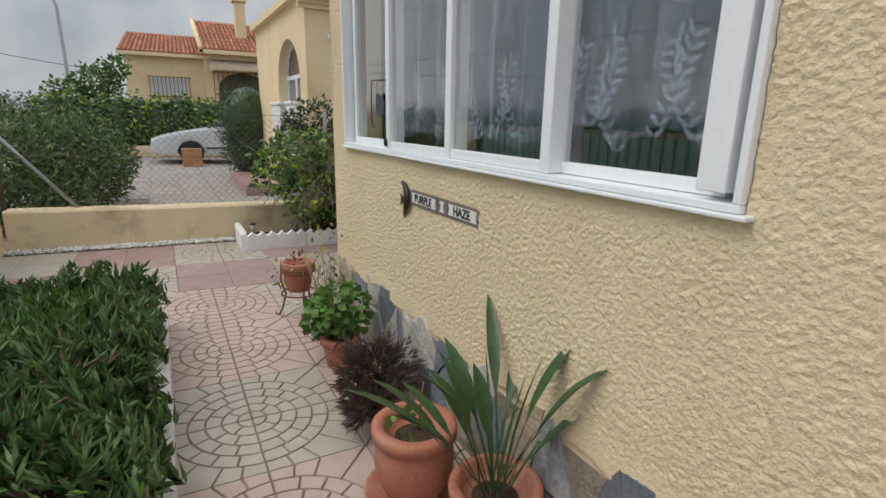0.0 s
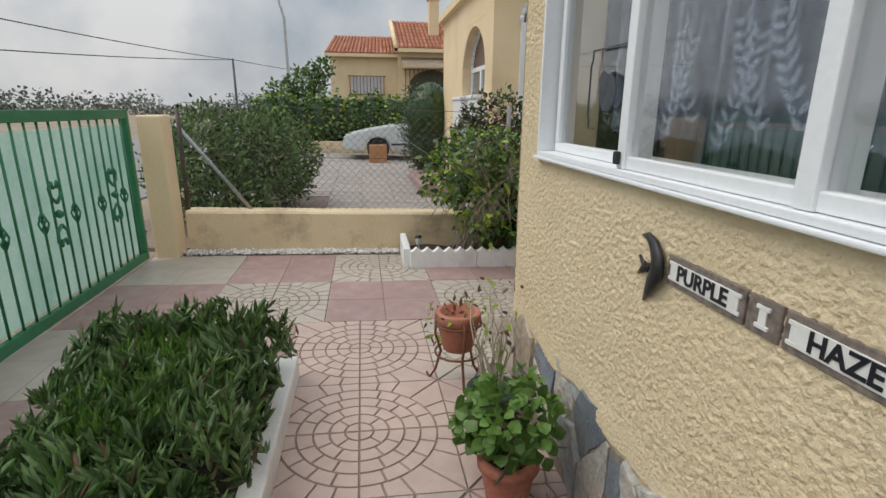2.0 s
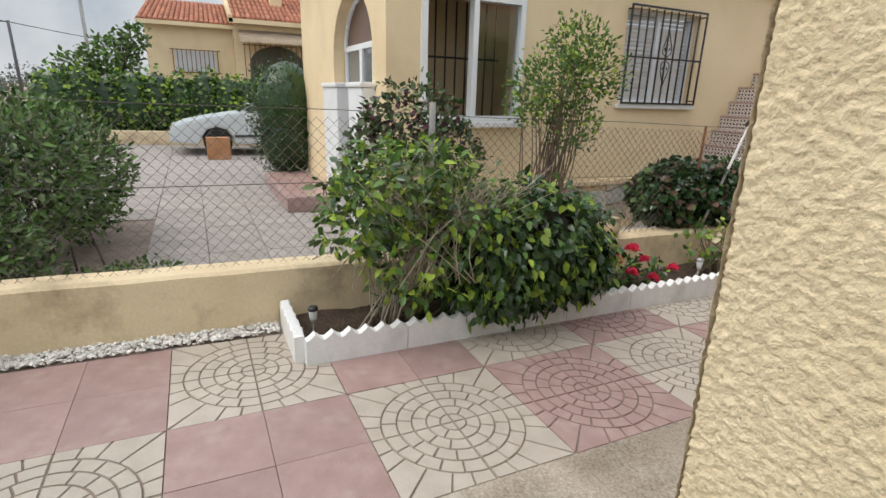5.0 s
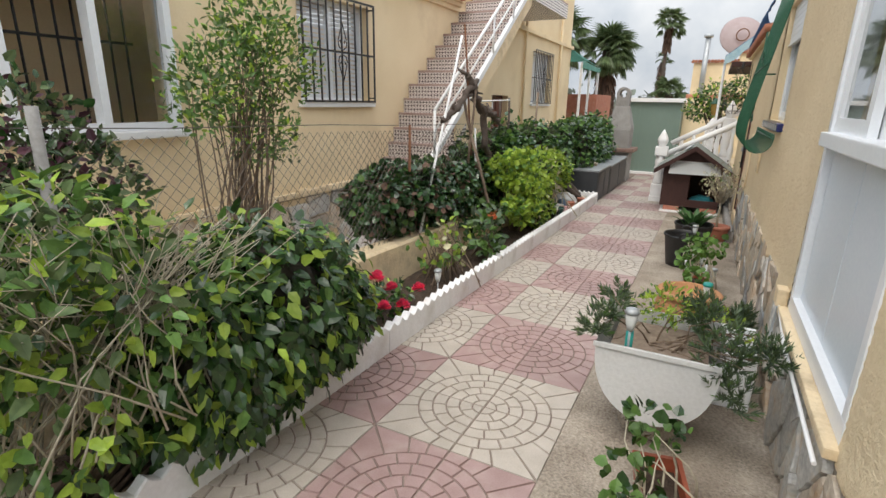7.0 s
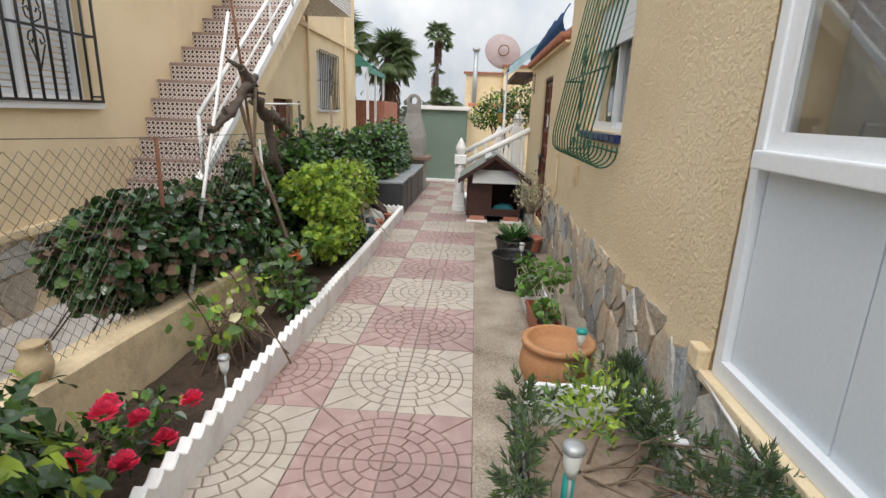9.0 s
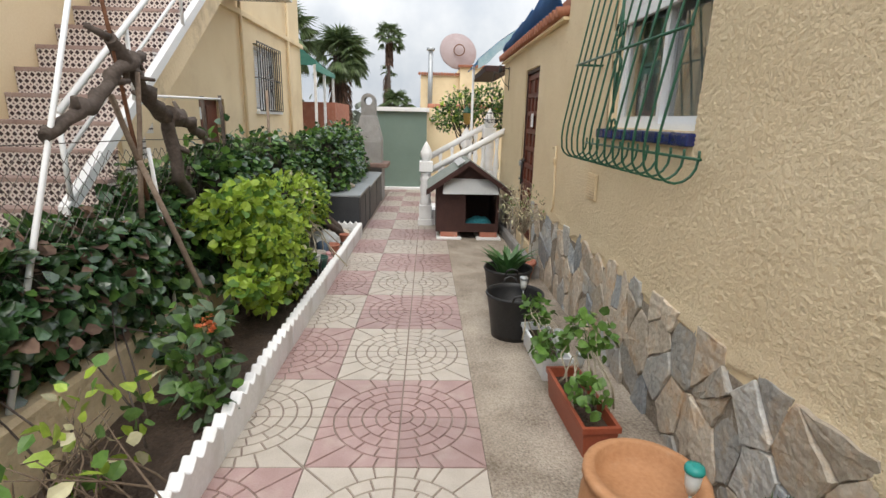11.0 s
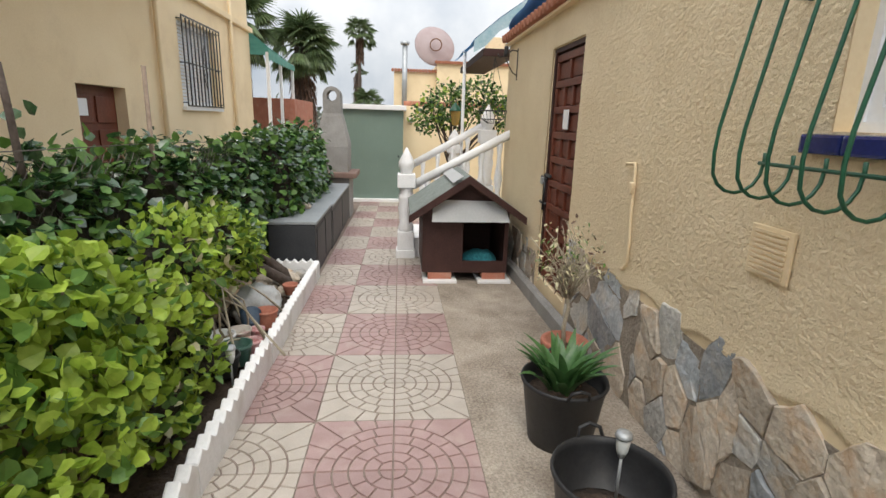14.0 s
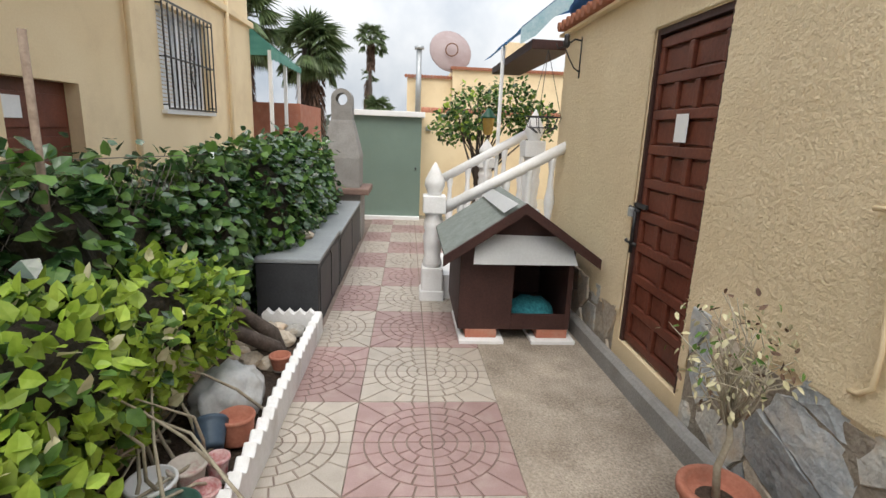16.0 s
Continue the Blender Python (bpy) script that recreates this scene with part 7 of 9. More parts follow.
for i in range(8):
    y = -0.42 - 0.75 * i
    bm = bmesh.new()
    for s in (-1, 1):
        for zz, k in ((0.72, 1), (0.58, -1)):
            tube(bm, [(0.014, y, zz), (0.014, y + s * 0.05, zz + k * 0.04), (0.014, y + s * 0.06, zz + k * 0.10), (0.014, y + s * 0.03, zz + k * 0.13), (0.014, y + s * 0.015, zz + k * 0.09)], 0.011, 6)
    bmesh.ops.create_icosphere(bm, subdivisions=1, radius=0.03, matrix=Matrix.Translation((0.014, y, 0.65)))
    part("scroll_ornament", bm, GATE_GREEN, gate)
FROST = material("frosted_plastic_sheet", ((0.52, 0.66, 0.61), (0.68, 0.79, 0.75)), 1.5, 0.35, stain=(0.38, 0.56, 0.50), stain_amount=0.6, stain_scale=2.5, through_light=0.88)
part("backing_sheet", a_box(-0.045, -0.04, -GL + 0.03, -0.03, 0.09, GH - 0.12), FROST, gate, "frosted plastic backing")
for z in (0.25, 1.0):
    bm = bmesh.new()
    rod(bm, (0.0, 0.0, z), (0.0, 0.05, z), 0.016, 8)
    part("hinge", bm, GATE_GREEN, gate)
gp = thing("gate_pillar", (-1.08, 6.47, gz(-1.1)), "cream rendered gate pillar", "pillar")
part("shaft", a_box(-0.10, 0.10, -0.12, 0.12, -0.1, 1.24, 0.02), CREAM_FLAT, gp)

# ------------------------------------------------------------ infilled porch, grilled window, door
window_2 = tagged(new("window_2"), "white panelled porch infill with a sliding window above", "window", kind="structure")
PANEL = material("white_composite_panel", ((0.62, 0.68, 0.74), (0.70, 0.75, 0.80)), 1.2, 0.35, spec=0.5)
x = PVC[0] + 0.05
for i in range(2):
    x1 = x + 0.537
    part("panel", a_box(x + 0.003, x1 - 0.003, YN - 0.045, YN - 0.02, 0.66, 1.37, 0.003), PANEL, window_2)
    x = x1
bm = bmesh.new()
for b in ((PVC[0], PVC[1], 0.585, 0.66), (PVC[0], PVC[0] + 0.05, 0.66, 2.45), (PVC[1] - 0.055, PVC[1], 0.66, 2.45), (PVC[0], PVC[1], 2.38, 2.45)):
    box(bm, b[0] + 0.001, b[1] - 0.001, YN - 0.09, YN + 0.012, b[2], b[3], 0.004)
part("outer_frame", bm, WHITE_PVC, window_2)
part("mid_sill", a_box(PVC[0] + 0.05, PVC[1] - 0.055, YN - 0.06, YN + 0.045, 1.37, 1.43, 0.006), WHITE_PVC, window_2)
for x0, x1, y in ((2.77, 3.34, YN - 0.05), (3.30, 3.845, YN - 0.015)):
    bm = bmesh.new()
    frame_bars(bm, x0, x1, 1.43, 2.38, y, 0.06, 0.03)
    part("sash_frame", bm, WHITE_PVC, window_2)
    o = part("pane", a_box(x0 + 0.06, x1 - 0.06, y - 0.003, y + 0.003, 1.49, 2.32), GLASS, window_2)
    o.visible_shadow = False
part("dim_blind", a_box(2.74, 3.84, YN - 0.20, YN - 0.18, 1.40, 2.40), material("grey_blind", ((0.24, 0.26, 0.27), (0.32, 0.34, 0.35)), 2, 0.8), window_2)
part("threshold", a_box(PVC[0] - 0.02, PVC[1] + 0.03, YN - 0.06, YN + 0.05, 0.545, 0.583, 0.008), CREAM_DIRTY, window_2)
jb = thing("junction_box", (3.97, YN + 0.012, 0.62), "small cream electrical junction box on the wall", "junction box")
part("body", a_box(-0.045, 0.045, 0, 0.05, -0.045, 0.045, 0.008), CREAM_DIRTY, jb)
bm = bmesh.new()
tube(bm, [(-0.02, 0.03, -0.04), (-0.4, 0.04, -0.09), (-1.0, 0.045, -0.10), (-1.25, 0.045, -0.11)], 0.008, 6)
part("cable", bm, WHITE_PAINT, jb)

window_3 = tagged(new("window_3"), "white sliding window behind a green belly grille", "window", kind="structure")
bm = bmesh.new()
frame_bars(bm, WIN_N[0], WIN_N[1], WIN_N[2], WIN_N[3], YN - 0.10, 0.03, 0.08)
part("window_frame", bm, WHITE_PVC, window_3)
xm = (WIN_N[0] + WIN_N[1]) / 2
for x0, x1, y in ((WIN_N[0] + 0.03, xm + 0.02, YN - 0.115), (xm - 0.02, WIN_N[1] - 0.03, YN - 0.085)):
    bm = bmesh.new()
    frame_bars(bm, x0, x1, WIN_N[2] + 0.03, WIN_N[3] - 0.03, y, 0.04, 0.028)
    part("sash_frame", bm, WHITE_PVC, window_3)
    o = part("pane", a_box(x0 + 0.04, x1 - 0.04, y - 0.003, y + 0.003, WIN_N[2] + 0.07, WIN_N[3] - 0.07), GLASS, window_3)
    o.visible_shadow = False
SCREEN = material("grey_net_curtain", ((0.16, 0.18, 0.18), (0.26, 0.28, 0.28)), 2.5, 0.9, stain=(0.34, 0.36, 0.36), stain_amount=0.7, stain_scale=1.2)
bm = bmesh.new()
vs = []
for i in range(60):
    xx = WIN_N[0] + (WIN_N[1] - WIN_N[0]) * i / 59
    yy = YN - 0.19 + 0.012 * math.sin(i * 0.9)
    vs.append((bm.verts.new((xx, yy, WIN_N[2])), bm.verts.new((xx, yy, WIN_N[3]))))
for a, b in zip(vs, vs[1:]):
    bm.faces.new((a[0], b[0], b[1], a[1]))
part("net_curtain", bm, SCREEN, window_3, smooth=True)
for i in range(10):
    z = 2.06 + 0.046 * i
    part("shutter_slat", a_box(WIN_N[0] + 0.004, WIN_N[1] - 0.004, YN - 0.052, YN - 0.036, z, z + 0.0445, 0.006), WHITE_PVC, window_3)
part("shutter_bar", a_box(WIN_N[0] + 0.004, WIN_N[1] - 0.004, YN - 0.056, YN - 0.030, 2.035, 2.058, 0.004), WHITE_PVC, window_3)
for i in range(8):
    x = 5.535 + 0.155 * i
    part("sill_tile", a_box(x, x + 0.1535, YN - 0.08, YN + 0.05, 1.352, 1.412, 0.010), BLUE_TILE, window_3)
gr = thing("belly_grille", (0, 0, 0), "green wrought-iron belly grille curling under the window", "window grille")
for i in range(13):
    x = 6.88 - 0.126 * i
    bm = bmesh.new()
    pts = [(x, YN + 0.05, 2.55), (x, YN + 0.11, 2.2), (x, YN + 0.19, 1.75), (x, YN + 0.245, 1.42), (x, YN + 0.25, 1.345)]
    for k in range(1, 8):
        a = math.pi * k / 8
        pts.append((x, YN + 0.16 + 0.09 * math.cos(a), 1.31 - 0.10 * math.sin(a)))
    pts += [(x, YN + 0.07, 1.32), (x, YN + 0.072, 1.345)]
    tube(bm, pts, 0.0060, 6)
    part("bar", bm, GREEN_IRON, gr)
for y, z in ((YN + 0.072, 1.31), (YN + 0.18, 1.82), (YN + 0.05, 2.52)):
    bm = bmesh.new()
    rod(bm, (6.90, y, z), (5.35, y, z), 0.007, 6)
    part("cross_bar", bm, GREEN_IRON, gr)
for x in (6.88,):
    for z, y in ((1.82, 0.18), (2.52, 0.05)):
        bm = bmesh.new()
        rod(bm, (x, YN - 0.01, z), (x, YN + y, z), 0.008, 6)
        part("bracket", bm, GREEN_IRON, gr)
bm = bmesh.new()
for sgn in (-1, 1):
    for vz in (-1, 1):
        xc, zc, y = 6.12, 1.80, YN + 0.18
        tube(bm, [(xc, y, zc), (xc + sgn * 0.05, y, zc + vz * 0.03), (xc + sgn * 0.05, y, zc + vz * 0.08), (xc + sgn * 0.015, y, zc + vz * 0.09), (xc, y, zc + vz * 0.3)], 0.007, 5)
for sgn in (-1, 1):
    tube(bm, [(xc + sgn * (0.03 + 0.028 * math.cos(a)), y, zc - 0.36 + 0.028 * math.sin(a)) for a in (0.6 * k for k in range(11))], 0.006, 5)
    tube(bm, [(xc, y, zc - 0.30), (xc + sgn * 0.035, y, zc - 0.05), (xc + sgn * 0.02, y, zc + 0.02)], 0.006, 5)
    tube(bm, [(xc + sgn * (0.035 + 0.03 * math.cos(a)), y, zc + 0.13 + 0.03 * math.sin(a)) for a in (0.6 * k for k in range(11))], 0.006, 5)
part("scroll", bm, GREEN_IRON, gr)

vent = thing("wall_vent", (6.84, YN + 0.012, 1.01), "cream slatted vent cover on the wall", "vent")
part("frame", a_box(-0.10, 0.10, 0.0, 0.012, -0.09, 0.09, 0.004), CREAM_FLAT, vent)
for i in range(9):
    part("slat", a_box(-0.08, 0.08, 0.010, 0.018, -0.078 + 0.018 * i, -0.068 + 0.018 * i), CREAM_DIRTY, vent)
pipe = thing("water_pipe", (7.90, YN + 0.024, 0.5), "cream painted water pipe with a stop valve on the wall", "pipe")
bm = bmesh.new()
tube(bm, [(0.05, -0.006, 0.13), (0.01, 0.0, 0.14), (-0.03, 0.0, 0.18), (-0.03, 0.0, 0.30), (-0.01, 0.002, 0.48), (0.0, 0.0, 0.70), (0.01, 0.0, 0.725), (0.10, 0.006, 0.715)], 0.0085, 8)
part("pipe", bm, CREAM_FLAT, pipe)
bm = bmesh.new()
box(bm, -0.018, 0.018, -0.006, 0.022, 0.565, 0.625, 0.006)
rod(bm, (0.0, 0.0, 0.595), (-0.045, 0.03, 0.60), 0.006, 8)
part("valve", bm, CREAM_DIRTY, pipe, "small worn stop valve")

door_1 = tagged(new("door_1"), "red-brown wooden door with many small raised panels", "door", kind="structure")
D0, D1, DZ0, DZ1 = DOOR_N
bm = bmesh.new()
box(bm, D0, D0 + 0.035, YN - 0.16, YN - 0.01, DZ0, DZ1)
box(bm, D1 - 0.035, D1, YN - 0.16, YN - 0.01, DZ0, DZ1)
box(bm, D0 + 0.035, D1 - 0.035, YN - 0.16, YN - 0.01, DZ1 - 0.035, DZ1)
part("jamb", bm, DARK_WOOD, door_1)
part("leaf", a_box(D0 + 0.037, D1 - 0.037, YN - 0.085, YN - 0.05, DZ0 + 0.01, DZ1 - 0.037), DOOR_WOOD, door_1)
iw = D1 - D0 - 0.074
rows, z = 9, DZ0 + 0.05
rh = (DZ1 - DZ0 - 0.13) / rows
for j in range(rows + 1):
    part("rail", a_box(D0 + 0.04, D1 - 0.04, YN - 0.05, YN - 0.022, DZ0 + 0.02 + j * rh, DZ0 + 0.075 + j * rh, 0.006), DOOR_WOOD, door_1)
for j in range(rows):
    k = 3 if j % 2 else 2
    z0, z1 = DZ0 + 0.076 + j * rh, DZ0 + 0.019 + (j + 1) * rh
    for i in range(k + 1):
        xx = D0 + 0.04 + (iw - 0.05) * i / k
        part("muntin", a_box(xx, xx + 0.045, YN - 0.05, YN - 0.023, z0, z1, 0.005), DOOR_WOOD, door_1)
    for i in range(k):
        xa, xb = D0 + 0.095 + (iw - 0.05) * i / k, D0 + 0.03 + (iw - 0.05) * (i + 1) / k
        part("panel", a_box(xa, xb, YN - 0.049, YN - 0.040, z0 + 0.012, z1 - 0.012, 0.006), DOOR_WOOD, door_1)
bolt = part("bolt", a_box(D1 - 0.15, D1 + 0.03, YN - 0.021, YN + 0.0, 0.965, 0.995, 0.006), BLACK_IRON, door_1)
for z in (0.94, 0.72):
    bm = bmesh.new()
    rod(bm, (D1 - 0.02, YN + 0.0, z - 0.25 if z > 0.8 else z - 0.05), (D1 - 0.02, YN + 0.0, z), 0.011, 8)
    rod(bm, (D1 - 0.05, YN - 0.02, z), (D1 + 0.04, YN + 0.01, z + 0.02), 0.014, 8)
    part("latch", bm, BLACK_IRON, door_1)
bm = bmesh.new()
box(bm, D1 - 0.02, D1 + 0.03, YN + 0.002, YN + 0.03, 0.90, 0.96, 0.01)
part("padlock", bm, GALVANISED, door_1)
part("notice", a_box(D0 + 0.30, D0 + 0.42, YN - 0.02, YN - 0.014, 1.38, 1.53), WHITE_PAINT, door_1)
step = sloped_wall("threshold_kerb", 8.2, 11.5, 3.92, 4.0, 0.13, CONCRETE_GREY, "low concrete kerb at the foot of the wall")

eave = thing("roof_eave", (0, 0, 0), "row of small clay tiles along the eave", "roof edge")
part("board", a_box(EAVE_X + 0.002, 11.56, YN + 0.008, YN + 0.06, 2.28, 2.305, 0.004), CREAM_FLAT, eave)
for i in range(28):
    x = EAVE_X + 0.06 + 0.13 * i
    bm = bmesh.new()
    rod(bm, (x, YN - 0.25, 2.40), (x, YN + 0.11, 2.345), 0.046, 8, 0.042)
    part("roof_tile", bm, ROOF_TILE, eave)
part("roof_deck", a_box(EAVE_X + 0.002, 11.5, -2.6, YN - 0.2, 2.56, 2.64), ROOF_TILE, eave)
part("upper_deck", a_box(1.45, EAVE_X, -2.6, YN - 0.05, 3.105, 3.18), ROOF_TILE, eave)
bracket = thing("wall_bracket", (11.02, YN + 0.012, 1.87), "black iron bracket with a small owl", "bracket")
bm = bmesh.new()
rod(bm, (0, 0, 0), (0, 0, 0.33), 0.007, 6)
tube(bm, [(0, 0, 0.3), (0.0, 0.06, 0.31), (0.0, 0.14, 0.25), (0.0, 0.2, 0.23), (0.0, 0.22, 0.27)], 0.007, 6)
tube(bm, [(0, 0, 0.05), (0.0, 0.05, 0.08), (0.0, 0.1, 0.16), (0.0, 0.13, 0.22)], 0.006, 6)
part("scrollwork", bm, BLACK_IRON, bracket)
bm = bmesh.new()
lathe(bm, [(0.012, 0), (0.028, 0.02), (0.03, 0.05), (0.022, 0.075), (0.025, 0.09), (0.02, 0.11), (0.005, 0.115)], 12, (0, 0.13, 0.235))
part("owl", bm, BLACK_IRON, bracket)

# ------------------------------------------------------------ pots along the long wall
bowl = thing("half_moon_planter", (3.2, 4.44, gz(3.3)), "white half-moon concrete planter with sprawling grey-green succulents", "planter")
bm = bmesh.new()
n = 18
def half_moon(x, w, top, depth):
    return [(x, w * math.cos(math.pi * i / n) * -1, top - depth * math.sin(math.pi * i / n) ** 0.8) for i in range(n + 1)]
outer = [half_moon(0.0, 0.25, 0.50, 0.34), half_moon(0.50, 0.25, 0.50, 0.34)]
inner = [half_moon(0.02, 0.225, 0.50, 0.31), half_moon(0.48, 0.225, 0.50, 0.31)]
ov = [[bm.verts.new(p) for p in ring] for ring in outer]
iv = [[bm.verts.new(p) for p in ring] for ring in inner]
for i in range(n):
    bm.faces.new((ov[0][i], ov[0][i + 1], ov[1][i + 1], ov[1][i]))
    bm.faces.new((iv[0][i + 1], iv[0][i], iv[1][i], iv[1][i + 1]))
bm.faces.new(ov[0][::-1])
bm.faces.new(ov[1])
bm.faces.new(iv[0])
bm.faces.new(iv[1][::-1])
BOWL_WHITE = material("greyish_white_concrete", ((0.56, 0.56, 0.55), (0.68, 0.68, 0.67)), 3, 0.85, bump=0.25, bump_scale=45, stain=(0.40, 0.39, 0.37), stain_amount=0.5, stain_scale=3)
part("trough", bm, BOWL_WHITE, bowl)
part("rim", a_box(-0.010, 0.0, -0.258, 0.258, 0.482, 0.508, 0.004), BOWL_WHITE, bowl)
bm = bmesh.new()
lathe(bm, [(0.13, 0.0), (0.15, 0.012), (0.15, 0.04), (0.12, 0.07), (0.11, 0.10), (0.125, 0.14), (0.13, 0.17)], 8, (0.26, 0, 0))
part("foot", bm, CONCRETE, bowl, "fluted stone foot")
part("soil", a_box(0.03, 0.47, -0.205, 0.205, 0.40, 0.44), material("dry_pot_soil", ((0.22, 0.16, 0.12), (0.34, 0.27, 0.21)), 14, 1.0, bump=0.6), bowl)
rng = np.random.default_rng(12)
groups = [(0.02, 0.26, 0.60, 0.10, 0.10, 0.10), (0.18, 0.22, 0.62, 0.10, 0.09, 0.10), (0.30, -0.20, 0.58, 0.20, 0.16, 0.12), (0.08, -0.26, 0.54, 0.16, 0.15, 0.12), (0.0, -0.30, 0.42, 0.12, 0.14, 0.12), (0.42, -0.16, 0.60, 0.13, 0.13, 0.09), (0.12, -0.42, 0.56, 0.14, 0.12, 0.09), (0.40, 0.22, 0.60, 0.10, 0.10, 0.08)]
tips, u = blob_points(groups, 360, rng, 0.3)
ax = u + np.array((0, 0, 0.8))
ax /= np.linalg.norm(ax, axis=1, keepdims=True)
rosettes("sprig_mass", bowl, tips, ax, 12, 0.036, 0.0055, (LEAF_GREY, LEAF_MID, LEAF_DUSTY), (0.6, 0.12, 0.28), 121, 0.55)
stems("branch", bowl, (0.25, 0.0, 0.40), groups, 16, 0.0055, TWIG, 122, 0.09, inside=0.9)
foliage("yellow_sprig_mass", bowl, [(0.34, 0.0, 0.60, 0.13, 0.12, 0.10)], 260, 0.035, 0.012, (LEAF_LIME, LEAF_MID), (0.6, 0.4), 123, up=0.5)
solar_lamp(3.26, 4.56, gz(3.3) + 0.44, None, 0.2)
bm = bmesh.new()
rod(bm, (0, 0, -0.03), (0, 0, 0.11), 0.017, 10)
t = thing("green_spike", (3.275, 4.56, gz(3.3) + 0.44), "teal plastic lamp spike in the planter", "spike")
part("spike", bm, TEAL, t)
crate = thing("white_crate", (3.93, 4.28, gz(3.9)), "white perforated plastic crate with soil", "crate")
for b in ((-0.09, 0.28, -0.29, -0.275, 0, 0.30), (-0.09, 0.28, 0.275, 0.29, 0, 0.30), (0.265, 0.28, -0.275, 0.275, 0, 0.30), (-0.09, -0.075, -0.275, 0.275, 0, 0.30)):
    part("side", a_box(*b, 0.004), WHITE_PVC, crate)
part("base", a_box(-0.075, 0.265, -0.275, 0.275, 0, 0.02, 0.004), WHITE_PVC, crate)
for x0 in (-0.105, 0.265):
    part("rim", a_box(x0, x0 + 0.03, -0.3, 0.3, 0.3005, 0.318, 0.006), WHITE_PVC, crate)
# solid near-black discs; the shade of the crate's holes is their colour
for i in range(10):
    bm = bmesh.new()
    rod(bm, (0.259, -0.22 + 0.048 * i, 0.26), (0.267, -0.22 + 0.048 * i, 0.26), 0.014, 10)
    part("hole", bm, DARK, crate)
part("soil", a_box(-0.07, 0.26, -0.27, 0.27, 0.18, 0.21), SOIL, crate)
foliage("plants", crate, [(0.1, 0.1, 0.33, 0.14, 0.14, 0.1), (0.05, -0.16, 0.32, 0.12, 0.12, 0.1)], 130, 0.05, 0.02, (LEAF_LIME, LEAF_MID, LEAF_DUSTY), (0.4, 0.4, 0.2), 125, up=0.6)

t = potted("round_clay_pot", 4.72, 4.34, "round-bellied terracotta bowl pot with a thick rim", TERRA_LIGHT, 0.185, 0.11, 0.34, belly=0.055, lip=0.02, lip_h=0.035, fill=0.13)
solar_lamp(4.62, 4.24, gz(4.6) + 0.2, TEAL, 0.22)
t = potted("dark_low_pot", 4.36, 4.22, "low dark plastic pot with a green shrub", BLACK_PLASTIC, 0.15, 0.11, 0.18)
foliage("leaves", t, [(0, 0, 0.28, 0.15, 0.14, 0.11)], 340, 0.045, 0.014, (LEAF_LIME, LEAF_GREY, LEAF_DRY), (0.45, 0.45, 0.1), 127, up=0.6)
tips, u = blob_points([(0.1, -0.18, 0.30, 0.12, 0.1, 0.1)], 90, rng, 0.3)
ax = u + np.array((0, 0, 0.8))
ax /= np.linalg.norm(ax, axis=1, keepdims=True)
rosettes("sprig_mass", t, tips, ax, 12, 0.045, 0.006, (LEAF_GREY, LEAF_DUSTY), (0.6, 0.4), 128, 0.55)


def long_planter(name, x, y, length, width, h, mat, label, turn):
    t = thing(name, (x, y, gz(x) - 0.002), label, "planter", turn=turn)
    bm = bmesh.new()
    k = 0.80
    top = [(sx * length / 2, sy * width / 2, h) for sx, sy in ((-1, -1), (1, -1), (1, 1), (-1, 1))]
    low = [(p[0] * 0.94, p[1] * k, 0) for p in top]
    inn = [(p[0] - math.copysign(0.012, p[0]), p[1] - math.copysign(0.012, p[1]), h) for p in top]
    deep = [(p[0] * 0.95, p[1] * 0.9, h - 0.06) for p in inn]
    rings = [[bm.verts.new(p) for p in r] for r in (low, [(p[0] * 0.985, p[1] * 0.97, h - 0.03) for p in top], [(p[0] * 1.02, p[1] * 1.06, h - 0.028) for p in top], [(p[0] * 1.02, p[1] * 1.06, h) for p in top], inn, deep)]
    for a, b in zip(rings, rings[1:]):
        for i in range(4):
            bm.faces.new((a[i], a[(i + 1) % 4], b[(i + 1) % 4], b[i]))
    bm.faces.new(rings[0][::-1])
    part("trough", bm, mat, t)
    part("soil", a_box(-length * 0.47, length * 0.47, -width * 0.42, width * 0.42, h - 0.062, h - 0.05), SOIL, t)
    return t


BROWN_PLASTIC = material("red_brown_plastic", ((0.26, 0.06, 0.03), (0.34, 0.09, 0.045)), 3, 0.45)
t = long_planter("window_box", 5.55, 4.30, 0.58, 0.17, 0.17, BROWN_PLASTIC, "red-brown plastic window box with a leggy geranium", 3)
stems("stem", t, (0.0, 0, 0.12), [(0.15, -0.05, 0.42, 0.2, 0.12, 0.12)], 9, 0.007, TWIG_PALE, 131, 0.1, inside=1)
foliage("leaves", t, [(0.12, -0.08, 0.44, 0.16, 0.12, 0.10), (-0.15, 0, 0.26, 0.1, 0.08, 0.06), (0.3, 0.08, 0.3, 0.1, 0.08, 0.06)], 200, 0.05, 0.054, (LEAF_IVY_NEW, LEAF_MID), (0.6, 0.4), 132, up=0.4, fold=0.4)
t = long_planter("window_box", 6.27, 4.31, 0.56, 0.18, 0.16, WHITE_PVC, "white plastic window box with a young geranium", 2)
stems("stem", t, (0.05, 0, 0.12), [(0.12, 0.03, 0.30, 0.12, 0.08, 0.06)], 7, 0.006, TWIG_PALE, 133, 0.06, inside=1)
foliage("leaves", t, [(0.14, 0.02, 0.30, 0.12, 0.10, 0.08), (-0.24, 0.08, 0.2, 0.08, 0.06, 0.05)], 120, 0.048, 0.052, (LEAF_IVY_NEW, LEAF_MID), (0.6, 0.4), 134, up=0.4, fold=0.4)
